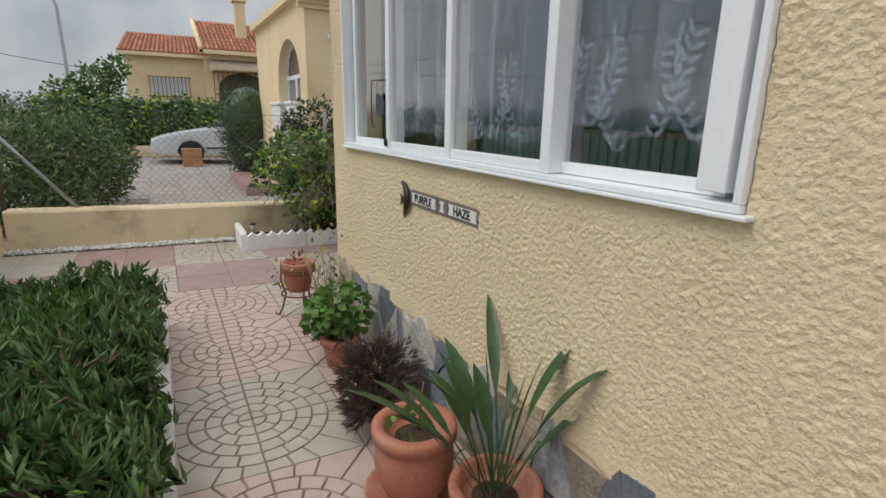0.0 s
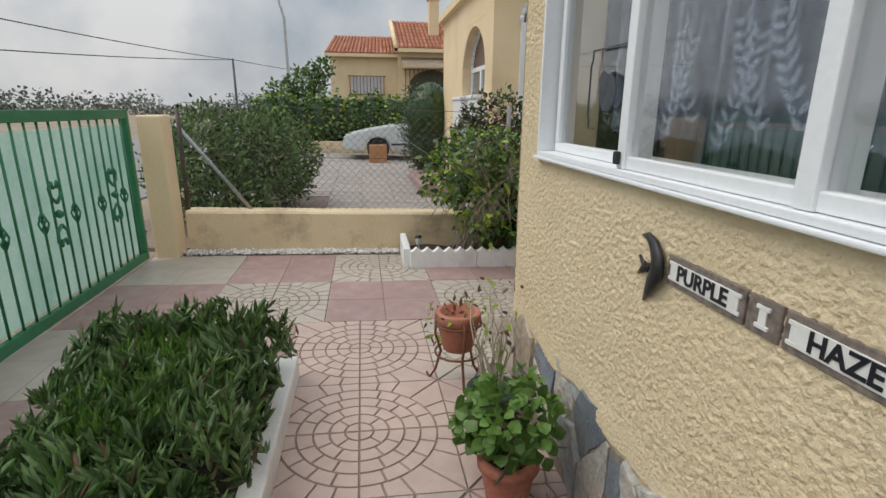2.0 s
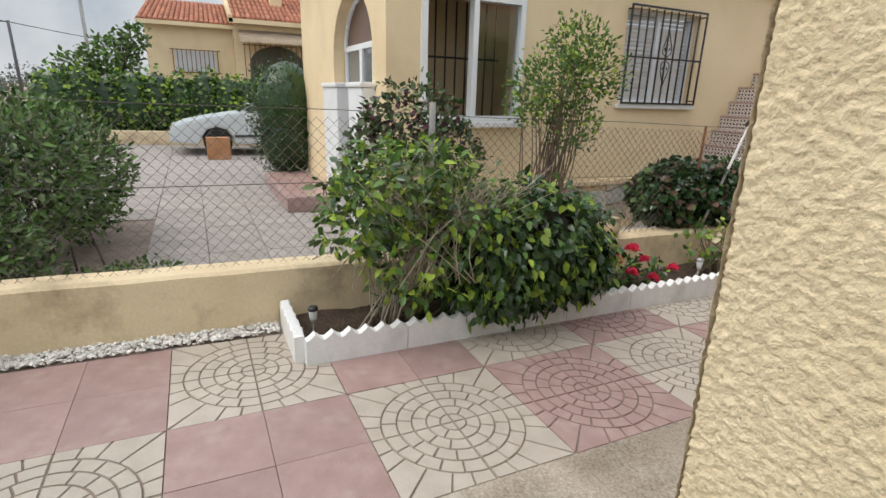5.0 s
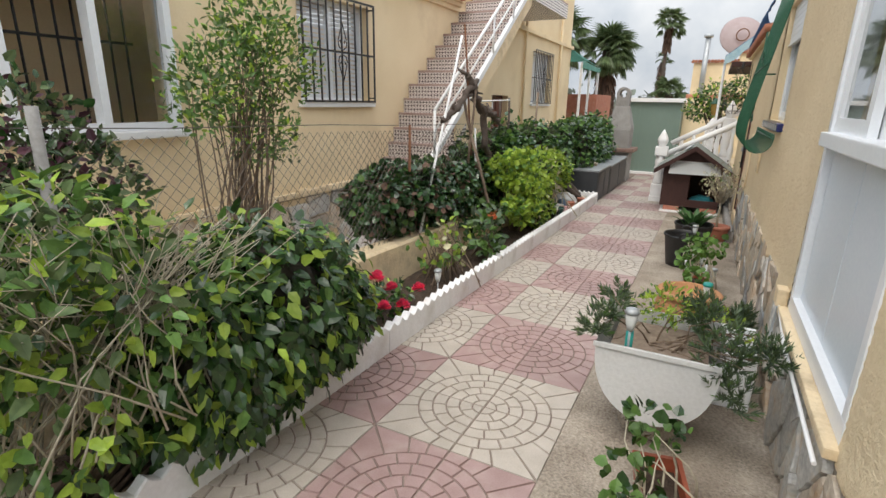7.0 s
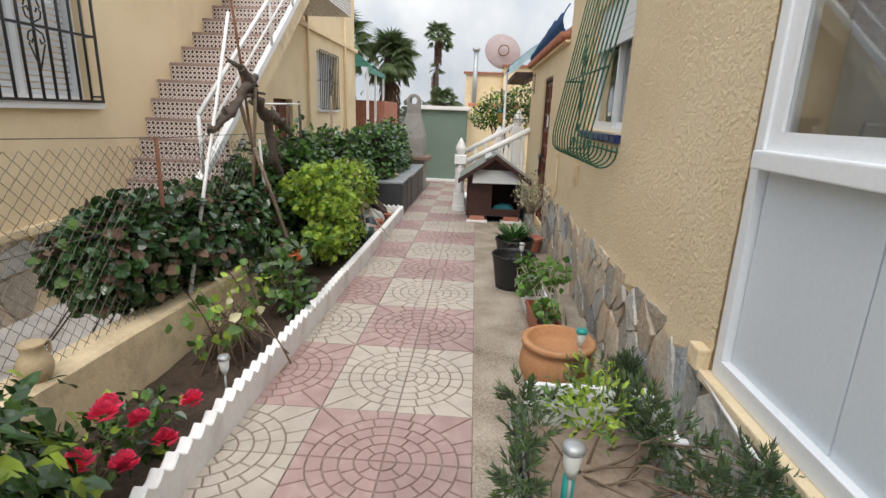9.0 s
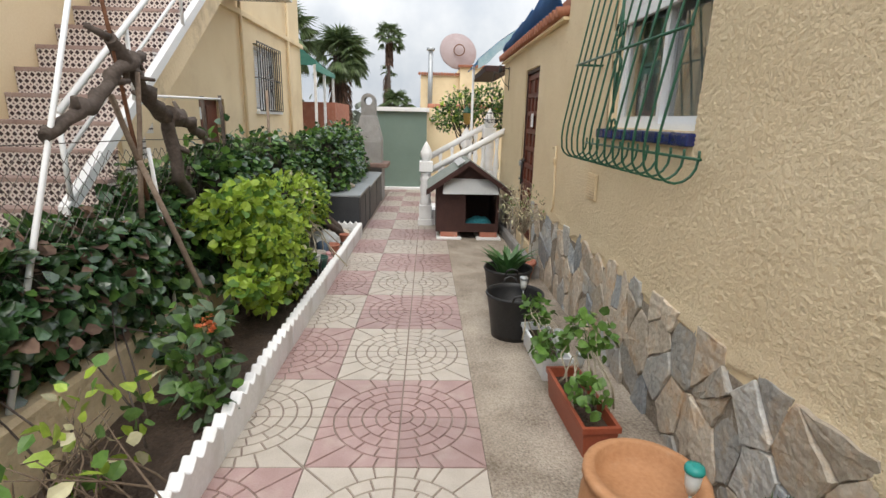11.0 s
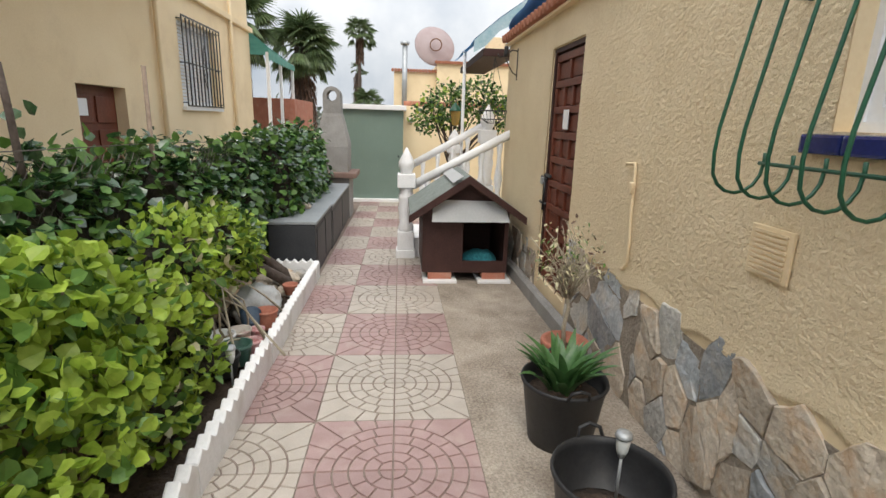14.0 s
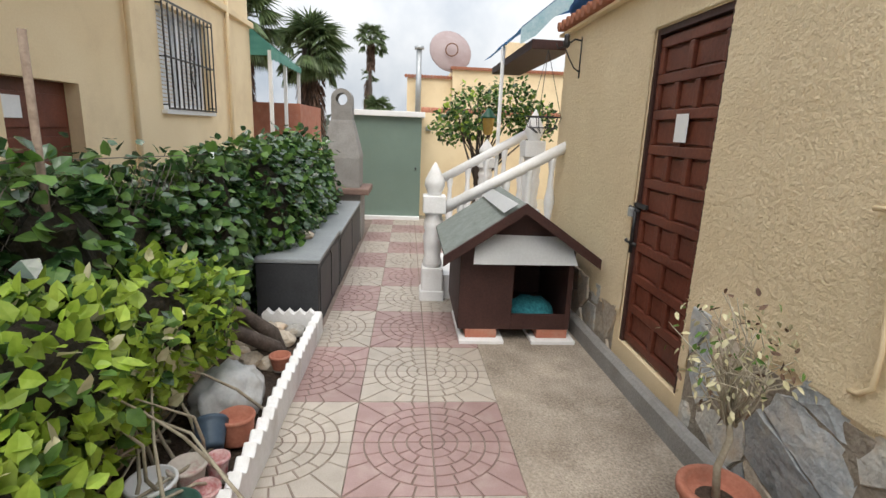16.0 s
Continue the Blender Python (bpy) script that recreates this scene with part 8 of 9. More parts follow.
solar_lamp(6.12, 4.27, gz(6.1) + 0.1, None, 0.16)
solar_lamp(6.0, 4.16, gz(6.0) - 0.0, None, 0.17)
t = long_planter("window_box", 2.70, 4.32, 0.56, 0.17, 0.17, BROWN_PLASTIC, "red-brown plastic window box with a dark-leaved geranium", 12)
stems("stem", t, (0.0, 0, 0.12), [(0.05, 0.05, 0.34, 0.24, 0.14, 0.12)], 8, 0.006, TWIG_PALE, 135, 0.1, inside=1)
foliage("leaves", t, [(0.22, 0.02, 0.34, 0.10, 0.10, 0.07), (0.0, 0.14, 0.26, 0.12, 0.1, 0.06), (-0.18, 0.16, 0.26, 0.1, 0.08, 0.05)], 130, 0.05, 0.05, (LEAF_MID, LEAF_FICUS), (0.6, 0.4), 136, up=0.4, fold=0.4)


def bucket(x, y, label, depth):
    t = thing("black_bucket", (x, y, gz(x) - 0.002), label, "bucket", "black buckets")
    bm = bmesh.new()
    lathe(bm, [(0.10, 0.0), (0.155, 0.0), (0.162, 0.05), (0.198, 0.30), (0.207, 0.31), (0.211, 0.32), (0.207, 0.332), (0.198, 0.33), (0.193, 0.30), (0.168, depth - 0.02), (0.01, depth - 0.02)], 32)
    part("tub", bm, BLACK_PLASTIC, t)
    bm = bmesh.new()
    soil_disc(bm, 0.166 + (depth - 0.1) * 0.12, depth)
    part("soil", bm, SOIL, t)
    for s in (-1, 1):
        bm = bmesh.new()
        tube(bm, [(s * 0.2, -0.05, 0.32), (s * 0.215, -0.04, 0.36), (s * 0.22, 0, 0.375), (s * 0.215, 0.04, 0.36), (s * 0.2, 0.05, 0.32)], 0.008, 6)
        part("handle", bm, BLACK_PLASTIC, t)
    return t


bucket(6.72, 4.44, "large black rubber bucket with dry soil", 0.13)
solar_lamp(6.82, 4.36, gz(6.7) + 0.13, None, 0.26)
t = bucket(7.42, 4.38, "large black rubber bucket with a leafy agapanthus", 0.25)
blades("leaf_blade", t, (0, 0, 0.26), 38, 0.30, 0.055, LEAF_AGAVE, 141, 0.09, 0.5)
t = potted("dried_ficus", 8.18, 4.12, "half-dead variegated ficus in a terracotta pot", TERRACOTTA, 0.14, 0.10, 0.20)
dry_blobs = [(0.0, 0.05, 0.83, 0.26, 0.22, 0.18), (0.05, -0.15, 0.72, 0.2, 0.16, 0.16), (-0.08, 0.12, 0.70, 0.16, 0.15, 0.16)]
bm = bmesh.new()
tube(bm, [(0, 0, 0.12), (0.015, 0.01, 0.28), (-0.01, 0.0, 0.42), (0.0, 0.02, 0.55)], 0.016, 7, taper=0.011)
part("trunk", bm, TWIG_PALE, t)
stems("twig", t, (0, 0, 0.48), dry_blobs, 60, 0.005, TWIG_PALE, 143, 0.01, inside=1.0)
foliage("leaves", t, dry_blobs, 300, 0.034, 0.016, (LEAF_PALE, LEAF_DRY, LEAF_MID), (0.66, 0.16, 0.18), 144, down=0.8, up=0.0, shell=0.2)

# ------------------------------------------------------------ dog kennel
dog = thing("dog_kennel", (10.13, 4.52, gz(10.2)), "dark brown wooden dog kennel with a felt roof on bricks", "dog kennel")
kz = 0.10
bm = bmesh.new()
for b in ((0.0, 0.03, 0.025, 0.43, kz, 0.72), (0.0, 0.03, -0.43, -0.39, kz, 0.72), (0.0, 0.03, -0.39, 0.025, kz, 0.22), (0.0, 0.03, -0.39, 0.025, 0.64, 0.72)):
    box(bm, *b, 0.004)
part("front_panel", bm, DARK_WOOD, dog)
bm = bmesh.new()
vs = [bm.verts.new(p) for p in ((0.0, 0.43, 0.72), (0.0, -0.43, 0.72), (0.0, 0.0, 1.03), (0.03, 0.43, 0.72), (0.03, -0.43, 0.72), (0.03, 0.0, 1.03))]
for f in ((0, 1, 2), (5, 4, 3), (0, 2, 5, 3), (1, 4, 5, 2)):
    bm.faces.new([vs[k] for k in f])
part("gable", bm, DARK_WOOD, dog)
for y in (0.40, -0.43):
    part("side_panel", a_box(0.03, 0.84, y, y + 0.03, kz, 0.72, 0.004), DARK_WOOD, dog)
part("back_panel", a_box(0.84, 0.87, -0.43, 0.43, kz, 0.72), DARK_WOOD, dog)
part("kennel_floor", a_box(0.03, 0.84, -0.40, 0.40, kz, kz + 0.03), DARK_WOOD, dog)
FELT = material("grey_roofing_felt", ((0.16, 0.18, 0.165), (0.25, 0.28, 0.26)), 12, 0.95, bump=0.5, bump_scale=80)
for s in (-1, 1):
    bm = bmesh.new()
    a = [(-0.13, 0.0, 1.06), (0.97, 0.0, 1.06), (0.97, s * 0.56, 0.68), (-0.13, s * 0.56, 0.68)]
    vs = [bm.verts.new(p) for p in a] + [bm.verts.new((p[0], p[1], p[2] + 0.025)) for p in a]
    for f in ((3, 2, 1, 0), (4, 5, 6, 7), (0, 1, 5, 4), (1, 2, 6, 5), (2, 3, 7, 6), (3, 0, 4, 7)):
        bm.faces.new([vs[k] for k in (f if s > 0 else f[::-1])])
    part("roof_panel", bm, FELT, dog)
    bm = bmesh.new()
    a = [(-0.15, 0.0, 1.09), (-0.12, 0.0, 1.09), (-0.12, s * 0.57, 0.70), (-0.15, s * 0.57, 0.70)]
    vs = [bm.verts.new(p) for p in a] + [bm.verts.new((p[0], p[1], p[2] - 0.075)) for p in a]
    for f in ((0, 1, 2, 3), (7, 6, 5, 4), (0, 4, 5, 1), (1, 5, 6, 2), (2, 6, 7, 3), (3, 7, 4, 0)):
        bm.faces.new([vs[k] for k in (f if s > 0 else f[::-1])])
    part("bargeboard", bm, DARK_WOOD, dog)
bm = bmesh.new()
vs = [bm.verts.new(p) for p in ((-0.14, 0.06, 1.085), (0.97, 0.06, 1.06), (0.97, 0.16, 1.0), (-0.14, 0.16, 1.02))]
bm.faces.new(vs)
bmesh.ops.solidify(bm, geom=bm.faces[:], thickness=0.008)
part("ridge_flap", bm, WHITE_PAINT, dog, "torn white strip on the ridge")
bm = bmesh.new()
vs = [bm.verts.new(p) for p in ((-0.03, 0.33, 0.845), (-0.03, -0.36, 0.835), (-0.12, -0.41, 0.645), (-0.12, 0.35, 0.64))]
bm.faces.new(vs)
bmesh.ops.solidify(bm, geom=bm.faces[:], thickness=0.012)
part("door_flap", bm, material("grey_white_board", ((0.70, 0.72, 0.72), (0.82, 0.84, 0.84)), 3, 0.7), dog, "pale board shading the entrance")
bm = bmesh.new()
bmesh.ops.create_icosphere(bm, subdivisions=3, radius=1.0)
for v in bm.verts:
    v.co = Vector((0.26 + v.co.x * 0.2, -0.18 + v.co.y * 0.19, 0.17 + max(v.co.z, -0.3) * 0.1 * (1 + 0.4 * noise.noise(v.co * 3))))
part("blanket", bm, material("teal_checked_blanket", ((0.01, 0.10, 0.13), (0.04, 0.24, 0.27)), 30, 0.9), dog, "crumpled teal blanket", smooth=True)
for y in (0.25, -0.30):
    part("brick", a_box(0.0, 0.24, y - 0.12, y + 0.12, 0.03, 0.10, 0.006), TERRACOTTA, dog)
    part("paving_slab", a_box(-0.06, 0.6, y - 0.17, y + 0.17, 0.0, 0.03, 0.005), WHITE_KERB, dog)

# ------------------------------------------------------------ steps and white balustrade
def newel(x, y, z, h, label="white turned balustrade post with a pointed finial"):
    t = thing("newel_post", (x, y, z), label, "post", "white balustrade posts")
    k = h / 1.30
    bm = bmesh.new()
    for z0, z1, r in ((0.0, 0.10, 0.115), (0.10, 0.32, 0.10)):
        box(bm, -r, r, -r, r, z0 * k, z1 * k, 0.01)
    part("pedestal", bm, WHITE_KERB, t)
    bm = bmesh.new()
    lathe(bm, [(0.085, 0.32 * k), (0.095, 0.36 * k), (0.075, 0.42 * k), (0.085, 0.52 * k), (0.095, 0.60 * k), (0.08, 0.66 * k), (0.092, 0.70 * k), (0.092, 0.74 * k), (0.075, 0.80 * k), (0.095, 0.84 * k)], 16)
    part("shaft", bm, WHITE_KERB, t)
    part("cap_block", a_box(-0.105, 0.105, -0.105, 0.105, 0.84 * k, 1.0 * k, 0.012), WHITE_KERB, t)
    bm = bmesh.new()
    lathe(bm, [(0.06, 1.0 * k), (0.07, 1.03 * k), (0.095, 1.09 * k), (0.09, 1.14 * k), (0.05, 1.22 * k), (0.006, 1.30 * k)], 8)
    part("finial", bm, WHITE_KERB, t)
    return t


newel(11.22, 5.10, gz(11.2), 1.30)
newel(11.75, 4.08, 0.30, 1.33)
part("base", a_box(-0.12, 0.12, -0.12, 0.12, -0.60, 0.0), WHITE_PAINT, newel(13.1, 4.35, 0.30, 1.0, "far white balustrade post with a flat lantern"))
st = thing("terrace_steps", (0, 0, gz(11.8)), "pale steps rising to the terrace beside the house", "steps")
for i in range(4):
    part("step", a_box(11.36, 12.5, 3.9, 5.05 - 0.29 * i, 0.155 * i, 0.155 * (i + 1), 0.008), WHITE_KERB, st)
part("terrace", a_box(11.51, 14.2, 0.5, 3.9, 0.0, 0.62), CREAM_FLAT, st)
part("side_wall", a_box(11.20, 11.355, 3.92, 5.0, 0.0, 0.25), WHITE_KERB, st)
for x, y1, zs in ((11.25, 3.86, 0.0), (12.55, 3.9, 0.12)):
    t = thing("balustrade", (x, 0, gz(11.3)), "white sloping balustrade of turned balusters", "balustrade", "white balustrades")
    bm = bmesh.new()
    rod(bm, (0, 5.03, 0.86 + zs), (0, y1, 1.50 + zs), 0.052, 12)
    part("handrail", bm, WHITE_KERB, t)
    for i in range(5):
        y = 4.85 - 0.21 * i
        z1 = 0.86 + zs + (5.03 - y) * 0.547 - 0.03
        z0 = 0.15 + zs + (5.03 - y) * 0.5
        bm = bmesh.new()
        k = z1 - z0
        lathe(bm, [(0.035, 0), (0.04, 0.1 * k), (0.028, 0.2 * k), (0.05, 0.42 * k), (0.03, 0.62 * k), (0.024, 0.8 * k), (0.036, 0.92 * k), (0.036, k)], 10, (0, y, z0))
        part("baluster", bm, WHITE_KERB, t)
lantern = thing("garden_lantern", (13.1, 4.35, 1.35), "green metal lantern with amber glass", "lantern")
bm = bmesh.new()
lathe(bm, [(0.03, 0), (0.06, 0.02), (0.085, 0.2), (0.09, 0.21)], 6)
part("glass", bm, material("amber_glass", ((0.35, 0.22, 0.05), (0.45, 0.30, 0.08)), 5, 0.2), lantern)
bm = bmesh.new()
lathe(bm, [(0.11, 0.21), (0.10, 0.23), (0.05, 0.29), (0.015, 0.33)], 6)
part("roof", bm, GREEN_IRON, lantern)
bsk = thing("hanging_basket", (11.45, 4.08, 1.55), "wire hanging basket near the wall end", "basket")
bm = bmesh.new()
for k in range(10):
    a = 2 * math.pi * k / 10
    tube(bm, [(0.17 * math.cos(a), 0.17 * math.sin(a), 0.0), (0.14 * math.cos(a), 0.14 * math.sin(a), -0.09), (0.05 * math.cos(a), 0.05 * math.sin(a), -0.15)], 0.004, 4)
for r, z in ((0.17, 0.0), (0.13, -0.1)):
    tube(bm, [(r * math.cos(2 * math.pi * i / 18), r * math.sin(2 * math.pi * i / 18), z) for i in range(19)], 0.005, 4)
part("frame", bm, BLACK_IRON, bsk)
bm = bmesh.new()
for k in range(3):
    a = 2 * math.pi * k / 3
    rod(bm, (0.17 * math.cos(a), 0.17 * math.sin(a), 0), (0, 0, 0.6), 0.003, 4)
part("chain", bm, BLACK_IRON, bsk)

tarp = thing("roof_tarp", (0, 0, 0), "dark blue canvas folded along the roof edge above the tiles", "canvas")
bm = bmesh.new()
cols = []
for i in range(33):
    x = EAVE_X + 0.01 + 3.3 * i / 32
    sag = 0.02 * math.sin(i * 1.3) + 0.012 * math.sin(i * 3.1)
    k = 0.55 + 0.45 * min(1.0, (33 - i) / 20)
    cols.append([bm.verts.new((x, YN + 0.07 + 0.05 * math.sin(j / 6 * 3.1) - 0.006 * j, 2.385 + k * (0.27 * j / 6 + sag * (j / 5)))) for j in range(7)])
for a, b in zip(cols, cols[1:]):
    for j in range(6):
        bm.faces.new((a[j], b[j], b[j + 1], a[j + 1]))
bmesh.ops.solidify(bm, geom=bm.faces[:], thickness=0.01)
part("canvas", bm, material("navy_blue_canvas", ((0.012, 0.07, 0.20), (0.025, 0.12, 0.30)), 4, 0.75, stain=(0.05, 0.2, 0.4), stain_amount=0.4), tarp, smooth=True)

awn = thing("blue_awning", (0, 0, 0), "blue and white canvas awning over the terrace", "awning")
BLUE_CLOTH = material("blue_canvas", ((0.02, 0.12, 0.30), (0.05, 0.20, 0.42)), 3, 0.8, through_light=0.2, stain=(0.3, 0.5, 0.6), stain_amount=0.6, stain_scale=2)
PALE_CLOTH = material("pale_blue_canvas", ((0.28, 0.50, 0.58), (0.55, 0.68, 0.72)), 8, 0.8, through_light=0.2)
bm = bmesh.new()
cols = [[bm.verts.new((x, 4.32 - 0.3 * j, 2.34 + 0.14 * j + 0.20 * math.sin(j * 0.6) + 0.02 * math.sin(x * 5))) for j in range(7)] for x in (11.6, 12.2, 12.8, 13.4, 14.0)]
for a, b in zip(cols, cols[1:]):
    for j in range(6):
        bm.faces.new((a[j], b[j], b[j + 1], a[j + 1]))
bmesh.ops.solidify(bm, geom=bm.faces[:], thickness=0.01)
part("canopy", bm, BLUE_CLOTH, awn)
bm = bmesh.new()
for j in range(6):
    vs = [bm.verts.new((11.592, 4.32 - 0.3 * (j + s), 2.34 + 0.14 * (j + s) + 0.20 * math.sin((j + s) * 0.6) + dz)) for s, dz in ((0, 0.01), (1, 0.01), (1, -0.13), (0.5, -0.17), (0, -0.13))]
    bm.faces.new(vs)
part("valance", bm, PALE_CLOTH, awn)
for y, z in ((4.30, 2.34), (2.6, 2.9)):
    bm = bmesh.new()
    rod(bm, (12.6, y, -0.2), (12.6, y, z), 0.022, 8)
    part("post", bm, WHITE_PAINT, awn)
part("beam", a_box(11.62, 14.0, 3.80, 4.2, 2.18, 2.27, 0.008), DARK_WOOD, awn)

# ------------------------------------------------------------ deck boxes, barbecue, shed
for x0, x1, lab in ((10.40, 11.60, "dark grey resin deck box with a grey lid"), (11.64, 13.85, "long dark grey resin deck box with a grey lid")):
    t = thing("deck_box", (x0, 6.27, gz(x0) - 0.02), lab, "storage box", "deck boxes")
    L = x1 - x0
    part("body", a_box(0, L, -0.24, 0.24, 0.0, 0.535, 0.012), GREY_BOX, t)
    part("lid", a_box(-0.01, L + 0.01, -0.255, 0.25, 0.538, 0.575, 0.012), GREY_LID, t)
    for k in range(2):
        part("front_panel", a_box(0.06 + k * L / 2, L / 2 - 0.05 + k * L / 2, -0.247, -0.241, 0.06, 0.49, 0.004), GREY_BOX, t)
    part("handle", a_box(L / 2 - 0.1, L / 2 + 0.1, -0.262, -0.256, 0.50, 0.53, 0.004), BLACK_PLASTIC, t)
bm = bmesh.new()
bmesh.ops.create_icosphere(bm, subdivisions=2, radius=1)
for v in bm.verts:
    v.co = Vector((v.co.x * 0.07, v.co.y * 0.09, v.co.z * 0.04)) * (1 + 0.2 * noise.noise(v.co * 2))
t = mesh_object("stone", bm, STONE_TAN)
t.matrix_basis = pose(11.15, 6.28, gz(10.4) - 0.02 + 0.575 + 0.03)
tagged(t, "loose brown stone on the box lid", "stone")
bbq = thing("barbecue", (14.35, 6.33, gz(14.4)), "grey precast concrete barbecue with a tapering chimney hood", "barbecue")
part("plinth", a_box(-0.3, 0.35, -0.30, 0.34, 0, 0.70, 0.01), CONCRETE_GREY, bbq)
part("worktop", a_box(-0.4, 0.42, -0.42, 0.60, 0.70, 0.79, 0.02), material("brown_cast_slab", ((0.16, 0.10, 0.08), (0.26, 0.18, 0.15)), 6, 0.85), bbq, "reddish slab worktop")
bm = bmesh.new()
box(bm, -0.25, 0.35, -0.27, -0.2, 0.79, 1.22)
box(bm, -0.25, 0.35, 0.2, 0.27, 0.79, 1.22)
box(bm, 0.28, 0.35, -0.2, 0.2, 0.79, 1.22)
box(bm, -0.25, -0.19, -0.2, 0.2, 0.79, 1.22)
part("firebox", bm, CONCRETE_GREY, bbq)
bm = bmesh.new()
lathe(bm, [(0.28, 1.22), (0.27, 1.28), (0.17, 1.72), (0.155, 1.76)], square=True, at=(0.05, 0, 0))
part("hood", bm, CONCRETE_GREY, bbq)
bm = bmesh.new()
pts = [(0.15 * math.cos(a), 0.15 * math.sin(a)) for a in (math.pi * i / 12 for i in range(13))]
prof = [(-0.15, 1.76)] + [(-c, 2.05 + s) for c, s in pts] + [(0.15, 1.76)]
hole = [(0.085 * math.cos(2 * math.pi * i / 14), 2.05 + 0.085 * math.sin(2 * math.pi * i / 14)) for i in range(14)]
for x in (-0.1, 0.2):
    o_ = [bm.verts.new((x, y, z)) for y, z in prof]
    h_ = [bm.verts.new((x, y, z)) for y, z in hole]
    eo = [bm.edges.new((o_[i], o_[(i + 1) % len(o_)])) for i in range(len(o_))]
    eh = [bm.edges.new((h_[i], h_[(i + 1) % len(h_)])) for i in range(len(h_))]
    bmesh.ops.triangle_fill(bm, edges=eo + eh, use_beauty=True)
bm.verts.ensure_lookup_table()
m_ = len(prof)
tot = m_ + 14
for i in range(m_):
    bm.faces.new((bm.verts[i], bm.verts[(i + 1) % m_], bm.verts[tot + (i + 1) % m_], bm.verts[tot + i]))
for i in range(14):
    bm.faces.new((bm.verts[m_ + i], bm.verts[tot + m_ + i], bm.verts[tot + m_ + (i + 1) % 14], bm.verts[m_ + (i + 1) % 14]))
part("chimney", bm, CONCRETE_GREY, bbq)

shed = thing("metal_shed", (16.35, 5.75, gz(16.3)), "grey-green metal shed with a white roof edge", "shed")
part("front", a_box(0, 0.04, -0.64, 0.85, 0, 1.93), GREEN_SHEET, shed)
for i in range(11):
    part("rib", a_box(-0.008, 0.0, -0.60 + 0.125 * i, -0.575 + 0.125 * i, 0.06, 1.86), GREEN_SHEET, shed)
part("roof_edge", a_box(-0.10, 1.4, -0.70, 0.9, 1.93, 2.03, 0.01), WHITE_PAINT, shed)
part("side", a_box(0.04, 1.3, -0.64, -0.60, 0, 1.93), GREEN_SHEET, shed)
part("sill", a_box(-0.14, 0.0, -0.64, 0.85, -0.1, 0.06, 0.006), WHITE_KERB, shed)
part("knob", a_box(-0.03, -0.009, -0.56, -0.53, 0.95, 1.0, 0.006), BLACK_PLASTIC, shed)

wall_back = wall("wall_back", "y", 17.2, 17.4, -4.0, 5.1, -0.6, 1.72, [], CREAM_FLAT, label="cream rendered boundary wall with clay coping")
for i in range(46):
    bm = bmesh.new()
    rod(bm, (17.3, 5.1 - 0.2 * i, 1.74), (17.3, 4.91 - 0.2 * i, 1.74), 0.09, 8)
    part("coping_tile", bm, ROOF_TILE, wall_back)
wl_ = thing("wall_light", (17.19, 4.95, 1.35), "small bulkhead light on the boundary wall", "wall light")
bm = bmesh.new()
lathe(bm, [(0.05, 0), (0.06, 0.02), (0.05, 0.09), (0.02, 0.11)], 12)
part("body", bm, GALVANISED, wl_)
tree("lemon_tree", "lemon tree with dense glossy leaves", 14.6, 4.25, gz(14.6), 1.0, 0.055, [(0.0, 0.1, 1.95, 0.5, 0.5, 0.42), (0.1, -0.45, 2.1, 0.45, 0.5, 0.38), (0.0, 0.42, 1.75, 0.35, 0.32, 0.3), (0.1, -0.85, 1.85, 0.4, 0.4, 0.35)], 2000, 0.085, (LEAF_MID, LEAF_LIME, LEAF_FICUS), (0.6, 0.14, 0.26), 151)

house_d = thing("far_house", (28, 0, -0.5), "cream flat-roofed house with clay-tiled parapets", "house")
for b in ((0, 5, 3.65, 5.45, 0, 3.9), (-0.3, 6, -6, 3.64, 0, 4.25)):
    part("wall", a_box(*b), CREAM_FLAT, house_d)
for i in range(15):
    bm = bmesh.new()
    rod(bm, (-0.1, 5.5 - 0.13 * i, 3.93), (0.3, 5.5 - 0.13 * i, 3.99), 0.07, 6)
    part("parapet_tile", bm, ROOF_TILE, house_d)
for i in range(74):
    bm = bmesh.new()
    rod(bm, (-0.42, 3.66 - 0.13 * i, 4.28), (0.1, 3.66 - 0.13 * i, 4.34), 0.07, 6)
    part("parapet_tile", bm, ROOF_TILE, house_d)
bm = bmesh.new()
box(bm, 0.5, 1.3, 0.6, 1.4, 4.2, 5.5, 0.03)
part("chimney", bm, CREAM_DIRTY, house_d)
flue = thing("steel_flue", (27.6, 5.0, -0.5), "tall steel flue pipe with a cap", "flue")
bm = bmesh.new()
rod(bm, (0, 0, 2.0), (0, 0, 4.9), 0.11, 12)
part("pipe", bm, GALVANISED, flue)
bm = bmesh.new()
lathe(bm, [(0.17, 4.9), (0.19, 4.93), (0.19, 5.02), (0.1, 5.05)], 14)
part("cap", bm, GALVANISED, flue)
dish = thing("satellite_dish", (28.2, 3.7, 3.78), "large weathered pinkish satellite dish on the roof", "satellite dish")
DISH = material("faded_pink_dish", ((0.33, 0.25, 0.245), (0.43, 0.35, 0.345)), 3, 0.7, stain=(0.3, 0.26, 0.25), stain_amount=0.4)
bm = bmesh.new()
lathe(bm, [(0.02, 0.20), (0.3, 0.17), (0.6, 0.09), (0.86, 0.0), (0.88, -0.02), (0.6, 0.06), (0.3, 0.13), (0.02, 0.16)][::-1], 40)
o = part("reflector", bm, DISH, dish)
o.matrix_basis = pose(0, 0, 0.75, 0, -70, 12) @ pose(0, 0, -0.1)
bm = bmesh.new()
